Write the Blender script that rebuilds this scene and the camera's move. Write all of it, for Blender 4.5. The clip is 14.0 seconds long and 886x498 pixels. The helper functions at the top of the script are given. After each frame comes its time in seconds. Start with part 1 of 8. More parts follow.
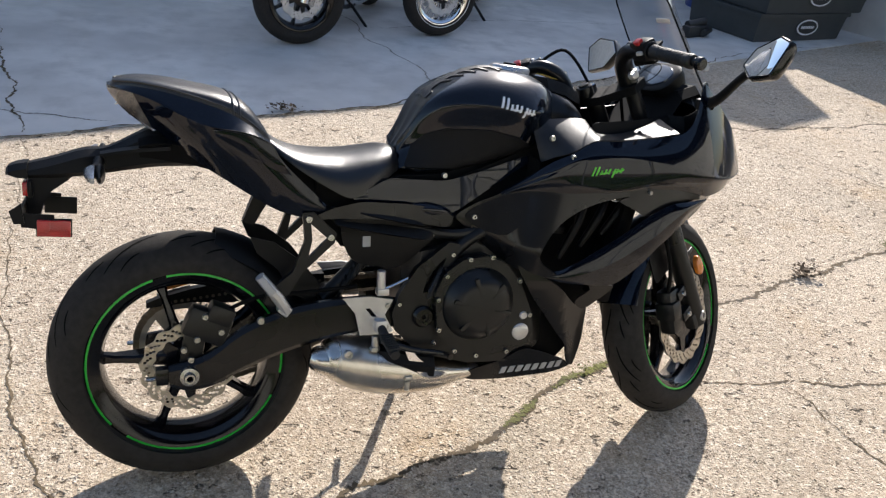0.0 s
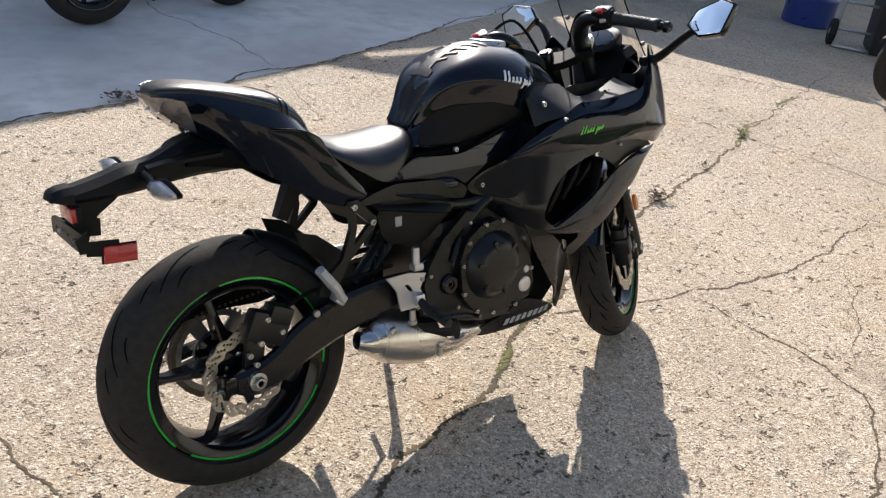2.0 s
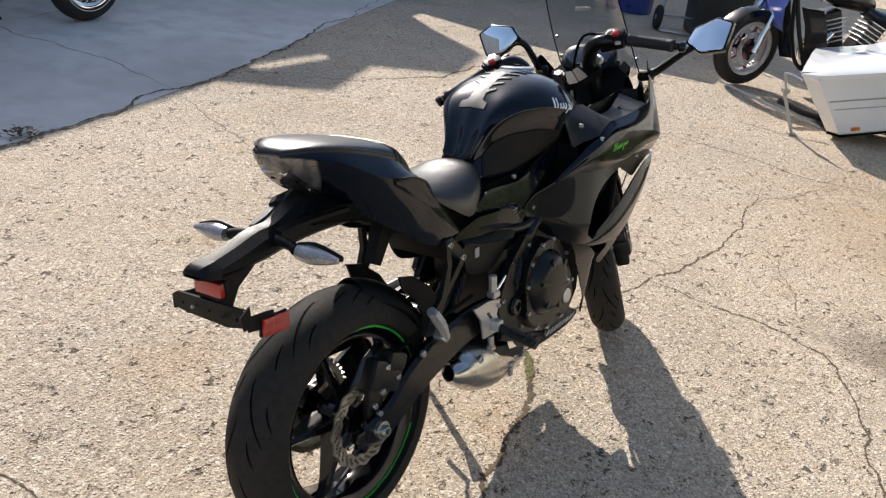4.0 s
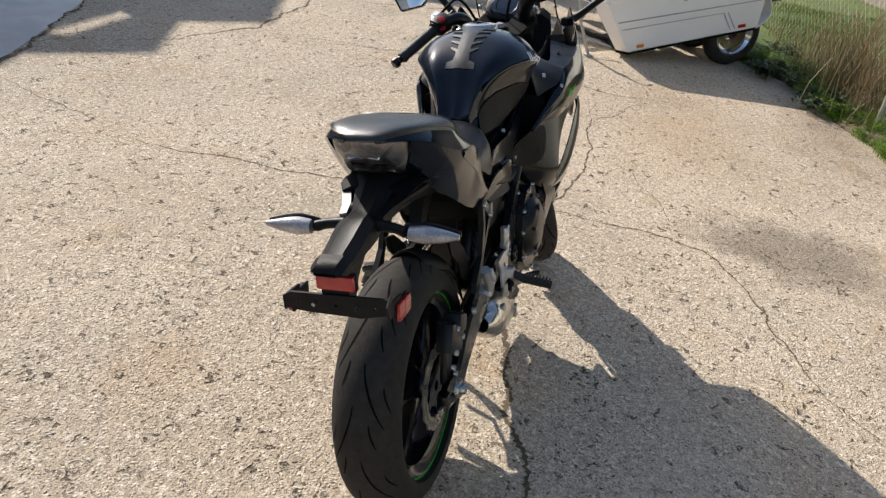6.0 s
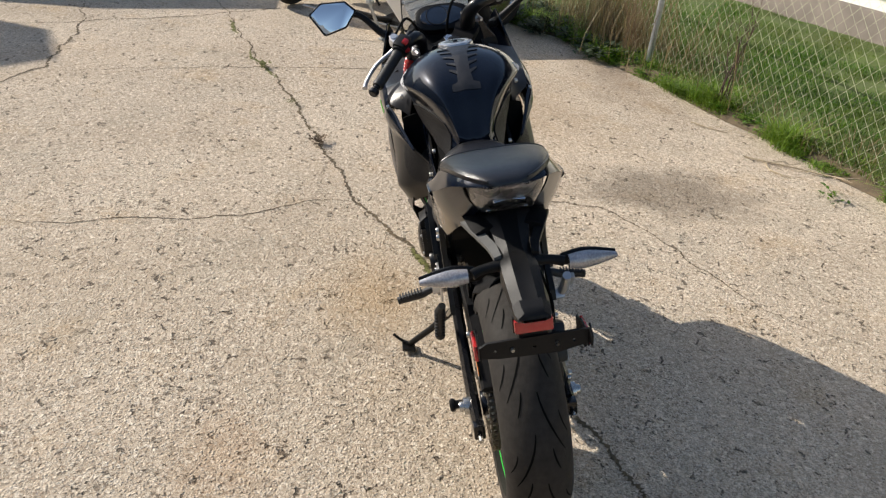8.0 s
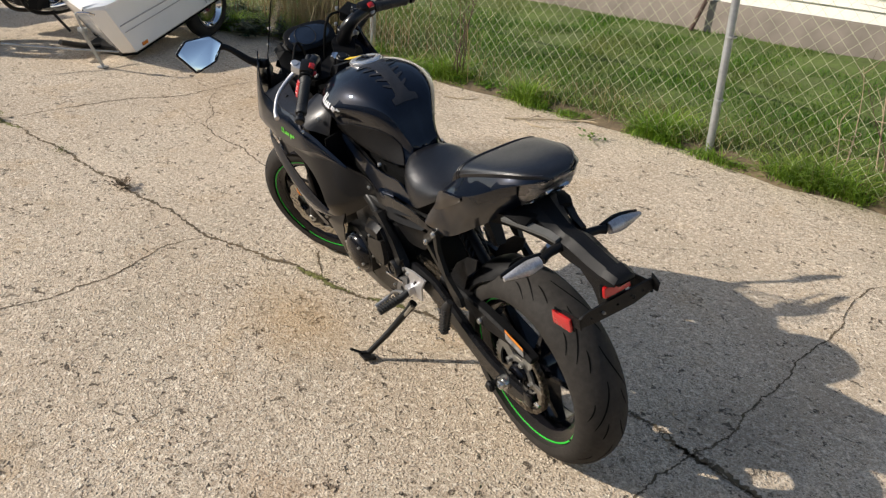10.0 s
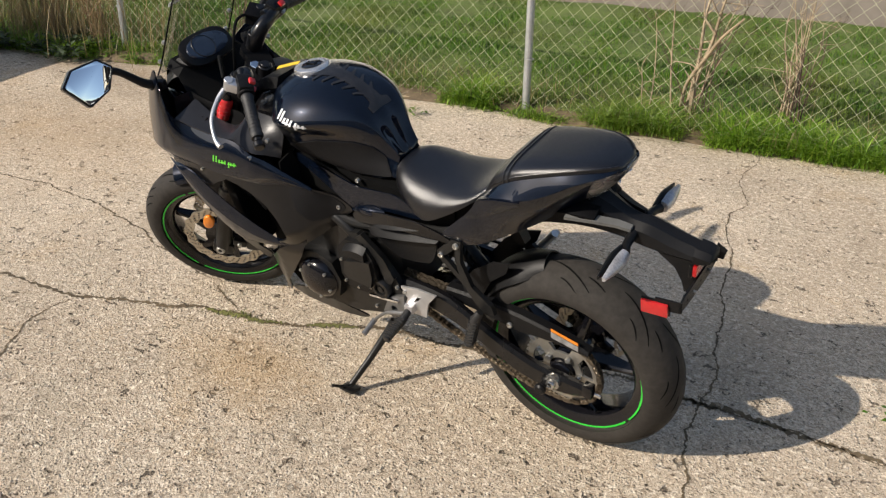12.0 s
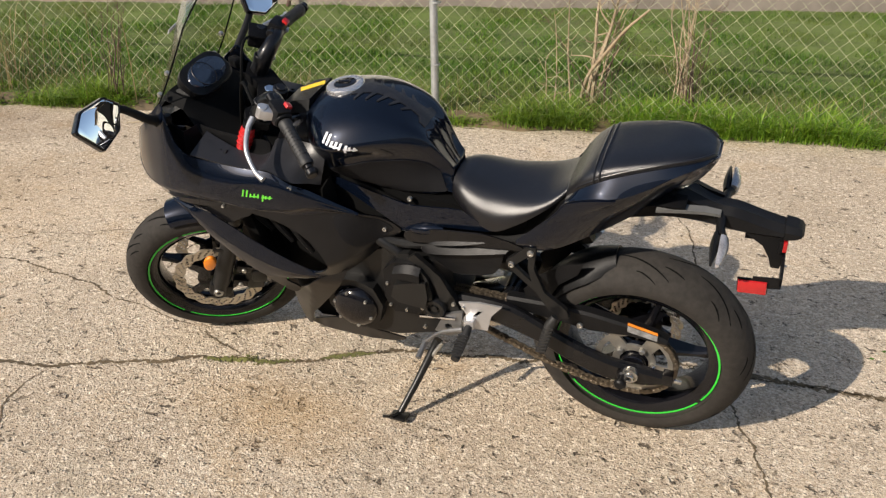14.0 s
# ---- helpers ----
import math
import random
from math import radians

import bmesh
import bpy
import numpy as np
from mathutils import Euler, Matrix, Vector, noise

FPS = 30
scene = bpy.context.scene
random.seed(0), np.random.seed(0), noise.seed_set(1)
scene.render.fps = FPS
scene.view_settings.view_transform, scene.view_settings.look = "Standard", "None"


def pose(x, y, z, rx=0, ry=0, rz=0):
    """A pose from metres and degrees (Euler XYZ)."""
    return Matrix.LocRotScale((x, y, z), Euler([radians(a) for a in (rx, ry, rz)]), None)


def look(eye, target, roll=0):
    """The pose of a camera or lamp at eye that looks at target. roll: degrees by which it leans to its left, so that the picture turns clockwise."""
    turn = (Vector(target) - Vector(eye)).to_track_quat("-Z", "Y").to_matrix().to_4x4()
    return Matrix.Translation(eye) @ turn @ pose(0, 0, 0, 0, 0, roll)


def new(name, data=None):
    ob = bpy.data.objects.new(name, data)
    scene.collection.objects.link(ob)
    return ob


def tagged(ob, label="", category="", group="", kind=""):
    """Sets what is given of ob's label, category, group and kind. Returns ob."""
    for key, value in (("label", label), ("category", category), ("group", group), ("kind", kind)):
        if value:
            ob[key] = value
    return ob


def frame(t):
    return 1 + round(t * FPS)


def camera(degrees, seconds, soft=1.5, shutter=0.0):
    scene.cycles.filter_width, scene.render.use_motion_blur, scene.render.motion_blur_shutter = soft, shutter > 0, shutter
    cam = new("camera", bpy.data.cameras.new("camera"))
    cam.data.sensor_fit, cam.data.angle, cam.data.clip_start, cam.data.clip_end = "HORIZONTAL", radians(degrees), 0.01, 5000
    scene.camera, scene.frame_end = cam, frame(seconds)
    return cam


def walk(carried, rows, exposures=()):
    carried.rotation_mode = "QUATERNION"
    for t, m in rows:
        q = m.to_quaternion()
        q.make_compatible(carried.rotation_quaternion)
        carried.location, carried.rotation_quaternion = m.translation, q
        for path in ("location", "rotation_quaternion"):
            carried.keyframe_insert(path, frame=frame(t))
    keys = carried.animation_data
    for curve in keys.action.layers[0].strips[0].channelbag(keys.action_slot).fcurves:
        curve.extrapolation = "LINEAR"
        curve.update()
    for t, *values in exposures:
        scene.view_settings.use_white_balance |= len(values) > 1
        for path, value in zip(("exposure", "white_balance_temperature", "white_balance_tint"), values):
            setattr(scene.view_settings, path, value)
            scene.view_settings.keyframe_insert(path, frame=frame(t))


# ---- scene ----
LENS = 55.86
PATH = [
    (0, (-0.077, -1.775, 1.563), (0.590, -0.131, 0.638), 7.76),
    (0.5, (-0.221, -1.718, 1.549), (0.549, -0.123, 0.619), 8.11),
    (1, (-0.400, -1.633, 1.564), (0.517, -0.121, 0.630), 9.15),
    (1.5, (-0.611, -1.602, 1.568), (0.487, -0.213, 0.638), 9.47),
    (2, (-0.753, -1.517, 1.556), (0.441, -0.212, 0.623), 8.91),
    (2.5, (-0.879, -1.374, 1.573), (0.389, -0.127, 0.657), 8.41),
    (2.7, (-0.934, -1.329, 1.580), (0.374, -0.115, 0.677), 8.64),
    (4.8, (-1.444, -0.783, 1.573), (0.169, -0.033, 0.659), 10.49),
    (5, (-1.504, -0.719, 1.572), (0.138, -0.039, 0.655), 10.80),
    (5.5, (-1.593, -0.592, 1.570), (0.099, -0.069, 0.642), 10.68),
    (6, (-1.605, -0.404, 1.563), (0.119, -0.012, 0.627), 10.43),
    (6.5, (-1.636, -0.180, 1.574), (0.116, 0.079, 0.645), 10.69),
    (7, (-1.717, 0.035, 1.584), (0.059, 0.120, 0.669), 9.50),
    (7.5, (-1.736, 0.217, 1.574), (0.042, 0.143, 0.662), 8.22),
    (8, (-1.691, 0.468, 1.588), (0.076, 0.226, 0.682), 6.70),
    (8.5, (-1.682, 0.712, 1.600), (0.051, 0.250, 0.715), 5.52),
    (9, (-1.694, 0.962, 1.621), (-0.018, 0.311, 0.745), 4.10),
    (9.2, (-1.681, 1.033, 1.621), (-0.028, 0.318, 0.752), 3.96),
    (11.3, (-1.081, 1.722, 1.621), (0.130, 0.413, 0.716), 2.33),
    (11.5, (-0.995, 1.737, 1.614), (0.175, 0.391, 0.709), 2.14),
    (12, (-0.819, 1.827, 1.610), (0.208, 0.368, 0.706), 2.01),
    (12.5, (-0.700, 1.966, 1.598), (0.168, 0.414, 0.683), 0.96),
    (13, (-0.569, 2.045, 1.585), (0.232, 0.450, 0.684), 1.21),
    (13.5, (-0.385, 2.055, 1.577), (0.373, 0.427, 0.698), 1.20),
    (14, (-0.233, 2.082, 1.581), (0.437, 0.414, 0.703), 0.64),
]
cam = camera(LENS, 14.0, 1.3)
walk(cam, [(t, look(eye, aim, roll)) for t, eye, aim, roll in PATH],
     [(0.0, 0.70, 6500, 12), (1.0, 0.66, 6550, 12), (2.5, 0.62, 6600, 12), (5.0, 0.48, 6650, 11), (8.0, 0.36, 6750, 10), (9.0, 0.29, 6800, 10), (11.5, 0.35, 6900, 11), (12.0, 0.37, 6950, 11), (12.5, 0.53, 7000, 11), (13.0, 0.63, 7000, 11), (13.5, 0.43, 7050, 12), (14.0, 0.41, 7100, 12)])

# world, sun
SUN_AZ, SUN_EL = radians(58.8), radians(31.0)   # direction towards the sun, from +x anticlockwise
world = bpy.data.worlds.new("world")
scene.world = world
world.use_nodes = True
wn = world.node_tree.nodes
sky = wn.new("ShaderNodeTexSky")
sky.sky_type = "NISHITA"
sky.sun_disc = False
sky.sun_elevation = SUN_EL
sky.sun_rotation = radians(90) - SUN_AZ
world.node_tree.links.new(sky.outputs[0], wn["Background"].inputs[0])
wn["Background"].inputs[1].default_value = 0.125
sun = bpy.data.lights.new("sun", "SUN")
sun.energy, sun.angle, sun.color = 4.5, radians(0.5), (1.0, 0.95, 0.88)
sun_ob = new("sun", sun)
sun_ob.matrix_world = look(Vector((math.cos(SUN_AZ) * math.cos(SUN_EL), math.sin(SUN_AZ) * math.cos(SUN_EL), math.sin(SUN_EL))) * 30, (0, 0, 0))

# ---------------------------------------------------------------- materials
def mat(name, color, rough=0.5, metal=0.0, coat=0.0, vary=0.25, scale=40.0, bump=0.0, bump_scale=300.0, rough_vary=0.1, trans=0.0, coat_rough=0.05, spec=0.5, fine=True):
    """A procedural material: base colour broken up by noise at two scales, uneven roughness, fine relief."""
    m = bpy.data.materials.new(name)
    m.use_nodes = True
    nt = m.node_tree
    p = nt.nodes["Principled BSDF"]
    p.inputs["Metallic"].default_value = metal
    p.inputs["Coat Weight"].default_value = coat
    p.inputs["Coat Roughness"].default_value = coat_rough
    p.inputs["Transmission Weight"].default_value = trans
    p.inputs["Specular IOR Level"].default_value = spec
    co = nt.nodes.new("ShaderNodeTexCoord")
    n1 = nt.nodes.new("ShaderNodeTexNoise")
    n1.inputs["Scale"].default_value = scale
    n1.inputs["Detail"].default_value = 8
    n2 = nt.nodes.new("ShaderNodeTexNoise")
    n2.inputs["Scale"].default_value = scale / 9
    n2.inputs["Detail"].default_value = 3
    for n in (n1, n2):
        nt.links.new(co.outputs["Object"], n.inputs["Vector"])
    mix = nt.nodes.new("ShaderNodeMath")
    mix.operation = "MULTIPLY_ADD"
    nt.links.new(n1.outputs[0], mix.inputs[0])
    mix.inputs[1].default_value = 0.5
    half = nt.nodes.new("ShaderNodeMath")
    half.operation = "MULTIPLY"
    half.inputs[1].default_value = 0.5
    nt.links.new(n2.outputs[0], half.inputs[0])
    nt.links.new(half.outputs[0], mix.inputs[2])
    ramp = nt.nodes.new("ShaderNodeValToRGB")
    e = ramp.color_ramp.elements
    e[0].position, e[1].position = 0.3, 0.7
    e[0].color = (*[c * (1 - vary) for c in color], 1)
    e[1].color = (*[min(1, c * (1 + vary)) for c in color], 1)
    nt.links.new(mix.outputs[0], ramp.inputs[0])
    nt.links.new(ramp.outputs[0], p.inputs["Base Color"])
    rr = nt.nodes.new("ShaderNodeMapRange")
    rr.inputs["From Min"].default_value, rr.inputs["From Max"].default_value = 0.3, 0.7
    rr.inputs["To Min"].default_value, rr.inputs["To Max"].default_value = max(0.01, rough - rough_vary), min(1, rough + rough_vary)
    nt.links.new(n2.outputs[0], rr.inputs[0])
    nt.links.new(rr.outputs[0], p.inputs["Roughness"])
    if bump:
        n3 = nt.nodes.new("ShaderNodeTexNoise")
        n3.inputs["Scale"].default_value = bump_scale
        n3.inputs["Detail"].default_value = 4
        nt.links.new(co.outputs["Object"], n3.inputs["Vector"])
        b = nt.nodes.new("ShaderNodeBump")
        b.inputs["Strength"].default_value = bump
        b.inputs["Distance"].default_value = 0.002
        nt.links.new(n3.outputs[0], b.inputs["Height"])
        nt.links.new(b.outputs[0], p.inputs["Normal"])
    return m


def glass(name, color, rough=0.02, ior=1.45, alpha=1.0):
    m = bpy.data.materials.new(name)
    m.use_nodes = True
    p = m.node_tree.nodes["Principled BSDF"]
    p.inputs["Base Color"].default_value = (*color, 1)
    p.inputs["Roughness"].default_value = rough
    p.inputs["Transmission Weight"].default_value = 1.0
    p.inputs["IOR"].default_value = ior
    return m


def sheet_glass(name, color):
    """Thin clear sheet: light passes straight through, more gloss at grazing sight."""
    m = bpy.data.materials.new(name)
    m.use_nodes = True
    nt = m.node_tree
    clear = nt.nodes.new("ShaderNodeBsdfTransparent")
    clear.inputs[0].default_value = (*color, 1)
    gloss = nt.nodes.new("ShaderNodeBsdfGlossy")
    gloss.inputs["Roughness"].default_value = 0.03
    fres = nt.nodes.new("ShaderNodeLayerWeight")
    steep = nt.nodes.new("ShaderNodeMath")
    steep.operation = "POWER"
    steep.inputs[1].default_value = 4.0
    nt.links.new(fres.outputs["Facing"], steep.inputs[0])
    amount = nt.nodes.new("ShaderNodeMath")
    amount.operation = "MULTIPLY_ADD"
    amount.inputs[1].default_value, amount.inputs[2].default_value = 0.55, 0.05
    nt.links.new(steep.outputs[0], amount.inputs[0])
    mx = nt.nodes.new("ShaderNodeMixShader")
    nt.links.new(amount.outputs[0], mx.inputs[0])
    nt.links.new(clear.outputs[0], mx.inputs[1])
    nt.links.new(gloss.outputs[0], mx.inputs[2])
    nt.links.new(mx.outputs[0], nt.nodes["Material Output"].inputs[0])
    return m


M_PAINT = mat("gloss_black_paint", (0.0026, 0.0050, 0.0115), 0.28, 0.25, 0.80, 0.3, 1200, coat_rough=0.015, spec=0.03, rough_vary=0.0)
M_PLASTIC = mat("matte_black_plastic", (0.007, 0.007, 0.0075), 0.42, bump=0.15, bump_scale=1400, spec=0.18)
M_SATIN = mat("satin_black_paint", (0.0048, 0.0048, 0.0056), 0.30, 0.0, 0.35, coat_rough=0.10, spec=0.22)
M_ENGINE = mat("black_engine_coat", (0.009, 0.009, 0.009), 0.34, 0.0, bump=0.1, bump_scale=700, spec=0.36)
M_FRAME = mat("black_frame_paint", (0.010, 0.010, 0.010), 0.36, bump=0.08, bump_scale=500, spec=0.3)
M_VINYL = mat("seat_vinyl", (0.0055, 0.0055, 0.007), 0.33, bump=0.25, bump_scale=900, rough_vary=0.06, spec=0.65)
M_RUBBER = mat("tyre_rubber", (0.028, 0.025, 0.022), 0.8, vary=0.4, scale=60, bump=0.25, bump_scale=260, spec=0.25)
M_GROOVE = mat("tyre_groove_shade", (0.003, 0.003, 0.003), 0.95, spec=0.1)
M_GRIP = mat("grip_rubber", (0.013, 0.013, 0.013), 0.55, bump=0.3, bump_scale=800)
M_RIM = mat("gloss_black_rim", (0.005, 0.005, 0.0065), 0.16, 0.0, 0.35, spec=0.22)
M_GREEN = mat("green_rim_tape", (0.03, 0.62, 0.06), 0.35, vary=0.12)
M_LIME = mat("lime_decal", (0.12, 0.62, 0.05), 0.35, vary=0.12)
M_WHITE_DECAL = mat("white_decal", (0.78, 0.78, 0.80), 0.4, vary=0.06)
M_GREY_DECAL = mat("grey_decal", (0.42, 0.42, 0.42), 0.4, vary=0.1)
M_DISC = mat("brake_disc_steel", (0.50, 0.45, 0.37), 0.34, 0.85, vary=0.2, scale=120, rough_vary=0.12)
M_ALU = mat("cast_aluminium", (0.56, 0.56, 0.57), 0.33, 0.75, vary=0.12, bump=0.12, bump_scale=900)
M_STEEL = mat("brushed_exhaust_steel", (0.60, 0.57, 0.52), 0.26, 1.0, vary=0.15, rough_vary=0.1)
M_WORN = mat("dull_aluminium", (0.24, 0.24, 0.24), 0.40, 0.75, vary=0.25, bump=0.15, bump_scale=700)
M_CHROME = mat("chrome", (0.75, 0.75, 0.76), 0.08, 1.0, vary=0.05, rough_vary=0.03)
M_BOLT = mat("zinc_bolt", (0.5, 0.49, 0.46), 0.3, 0.9)
M_CHAIN = mat("oily_chain_steel", (0.17, 0.14, 0.105), 0.45, 0.8, vary=0.4, scale=200)
M_RED = mat("red_reflector", (0.42, 0.012, 0.014), 0.18, coat=0.6, bump=0.3, bump_scale=1500, vary=0.2)
M_REDPAINT = mat("red_plastic", (0.5, 0.02, 0.02), 0.3, coat=0.4)
M_AMBER = mat("amber_reflector", (0.70, 0.20, 0.012), 0.15, coat=0.6, bump=0.3, bump_scale=1200)
M_ORANGE = mat("orange_sticker", (0.72, 0.22, 0.02), 0.45)
M_YELLOW = mat("yellow_sticker", (0.75, 0.50, 0.04), 0.45)
M_LENS = glass("clear_lens", (0.95, 0.95, 0.96), 0.06)
M_SCREEN = sheet_glass("smoked_windscreen", (0.94, 0.945, 0.95))
M_MIRROR = mat("mirror_glass", (0.86, 0.88, 0.90), 0.015, 1.0, vary=0.0, rough_vary=0.005)
M_DASH = mat("dash_glass", (0.02, 0.03, 0.05), 0.08, 0.0, 0.8)
M_CARBON = mat("carbon_pad", (0.014, 0.014, 0.016), 0.40, 0.0, 0.15, vary=0.6, scale=500, bump=0.5, bump_scale=500, coat_rough=0.15, spec=0.4)
M_TRIM = mat("grey_satin_plastic", (0.014, 0.014, 0.016), 0.38, 0.0, 0.0, spec=0.38, bump=0.1, bump_scale=900)
M_MATTE = mat("dull_black_plastic", (0.004, 0.004, 0.0045), 0.62, spec=0.10, bump=0.2, bump_scale=900)
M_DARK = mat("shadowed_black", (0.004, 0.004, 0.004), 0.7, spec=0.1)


# ---------------------------------------------------------------- mesh helpers
def shade(me, angle=35):
    me.polygons.foreach_set("use_smooth", [True] * len(me.polygons))
    bm = bmesh.new()
    bm.from_mesh(me)
    lim = radians(angle)
    for e in bm.edges:
        if len(e.link_faces) == 2 and e.calc_face_angle(0) > lim:
            e.smooth = False
    bm.to_mesh(me)
    bm.free()


def part(name, bm, material, parent, label="", angle=35):
    """Links a bmesh as one mesh object under a thing or under a part."""
    me = bpy.data.meshes.new(name)
    bmesh.ops.recalc_face_normals(bm, faces=bm.faces[:])
    bm.to_mesh(me)
    bm.free()
    shade(me, angle)
    me.materials.append(material)
    ob = new(name, me)
    ob.parent = parent
    if label:
        tagged(ob, label)
    return ob


def thing(name, label, category, m=None, group="", kind=""):
    ob = new(name)
    ob.empty_display_size = 0.1
    if m is not None:
        ob.matrix_world = m
    return tagged(ob, label, category, group, kind)


def solid(name, bm, material, label, category, m=None, group="", kind="", angle=35):
    ob = part(name, bm, material, None, "", angle)
    if m is not None:
        ob.matrix_world = m
    return tagged(ob, label, category, group, kind)


def join(*bms):
    """All bmeshes in one."""
    out = bms[0]
    for b in bms[1:]:
        me = bpy.data.meshes.new("tmp")
        b.to_mesh(me)
        b.free()
        out.from_mesh(me)
        bpy.data.meshes.remove(me)
    return out


def moved(bm, m):
    bmesh.ops.transform(bm, matrix=m, verts=bm.verts)
    return bm


def flipped(bm):
    """The mirror image across the plane y = 0."""
    bmesh.ops.scale(bm, vec=(1, -1, 1), verts=bm.verts)
    bmesh.ops.reverse_faces(bm, faces=bm.faces[:])
    return bm


def lerp(table, x):
    """Piecewise-linear table of (x, a, b, ...) at x."""
    xs = [r[0] for r in table]
    return [float(np.interp(x, xs, [r[k] for r in table])) for k in range(1, len(table[0]))]


def curve(table, x):
    """The first column of a table at x, along a smooth curve."""
    xs, ys = [r[0] for r in table], [r[1] for r in table]
    x = min(max(x, xs[0]), xs[-1])
    i = min(max(k for k in range(len(xs)) if xs[k] <= x), len(xs) - 2)
    h = xs[i + 1] - xs[i]
    f = (x - xs[i]) / h

    def slope(k):
        a, b = max(k - 1, 0), min(k + 1, len(xs) - 1)
        return (ys[b] - ys[a]) / (xs[b] - xs[a])

    return (2 * f ** 3 - 3 * f * f + 1) * ys[i] + (f ** 3 - 2 * f * f + f) * h * slope(i) + (3 * f * f - 2 * f ** 3) * ys[i + 1] + (f ** 3 - f * f) * h * slope(i + 1)


def smooth_table(table, n):
    """n rows along a Catmull-Rom curve through the rows of a table."""
    a = np.array(table, float)
    t = np.linspace(0, len(a) - 1, n)
    out = []
    for s in t:
        i = min(int(s), len(a) - 2)
        f = s - i
        p0, p1, p2, p3 = a[max(i - 1, 0)], a[i], a[i + 1], a[min(i + 2, len(a) - 1)]
        out.append(0.5 * (2 * p1 + (p2 - p0) * f + (2 * p0 - 5 * p1 + 4 * p2 - p3) * f * f + (3 * p1 - p0 - 3 * p2 + p3) * f ** 3))
    return out


def loft(rings, cap=True, closed=True):
    """Skin over rings of points, all of one length."""
    bm = bmesh.new()
    vs = [[bm.verts.new(p) for p in r] for r in rings]
    n = len(rings[0])
    for a, b in zip(vs, vs[1:]):
        for j in range(n if closed else n - 1):
            k = (j + 1) % n
            bm.faces.new((a[j], a[k], b[k], b[j]))
    if cap and closed:
        bm.faces.new(vs[0][::-1])
        bm.faces.new(vs[-1])
    return bm


def tube(points, r, n=10, smooth=True, cap=True):
    """A round bar along points; r is a radius or one for each point."""
    pts = [Vector(p) for p in points]
    rs = list(r) if isinstance(r, (list, tuple)) else [r] * len(pts)
    if smooth and len(pts) > 2:
        rows = smooth_table([(*p, q) for p, q in zip(pts, rs)], 6 * (len(pts) - 1) + 1)
        pts, rs = [Vector(q[:3]) for q in rows], [max(1e-4, q[3]) for q in rows]
    rings, side = [], None
    for i, p in enumerate(pts):
        d = (pts[min(i + 1, len(pts) - 1)] - pts[max(i - 1, 0)]).normalized()
        if side is None:
            side = d.orthogonal().normalized()
        side = (side - d * side.dot(d)).normalized()
        up = d.cross(side)
        rings.append([p + (side * math.cos(a) + up * math.sin(a)) * rs[i] for a in [k * math.tau / n for k in range(n)]])
    return loft(rings, cap)


def lathe(profile, n=48, axis="y", closed=False):
    """Turns a profile of (radius, along) about an axis."""
    rings = []
    for k in range(n):
        a = k * math.tau / n
        c, s = math.cos(a), math.sin(a)
        if axis == "y":
            rings.append([(r * c, h, r * s) for r, h in profile])
        elif axis == "x":
            rings.append([(h, r * c, r * s) for r, h in profile])
        else:
            rings.append([(r * c, r * s, h) for r, h in profile])
    bm = loft(rings + [rings[0]], False, closed)
    bmesh.ops.remove_doubles(bm, verts=bm.verts, dist=1e-5)
    return bm


def cyl(a, b, r, n=20, bevel=0.0, r2=None):
    """A solid bar with softened ends from a to b."""
    a, b = Vector(a), Vector(b)
    d = (b - a).normalized()
    bv = bevel or r * 0.12
    r2 = r2 or r
    bm = tube([a, a + d * bv, b - d * bv, b], [r - bv, r, r2, r2 - bv], n, False)
    return bm


def box(size, at=(0, 0, 0), bevel=0.004, rot=(0, 0, 0), seg=2):
    bm = bmesh.new()
    bmesh.ops.create_cube(bm, size=1)
    bmesh.ops.scale(bm, vec=size, verts=bm.verts)
    if bevel:
        bmesh.ops.bevel(bm, geom=bm.edges[:], offset=bevel, segments=seg, affect="EDGES", profile=0.6)
    return moved(bm, pose(*at, *rot))


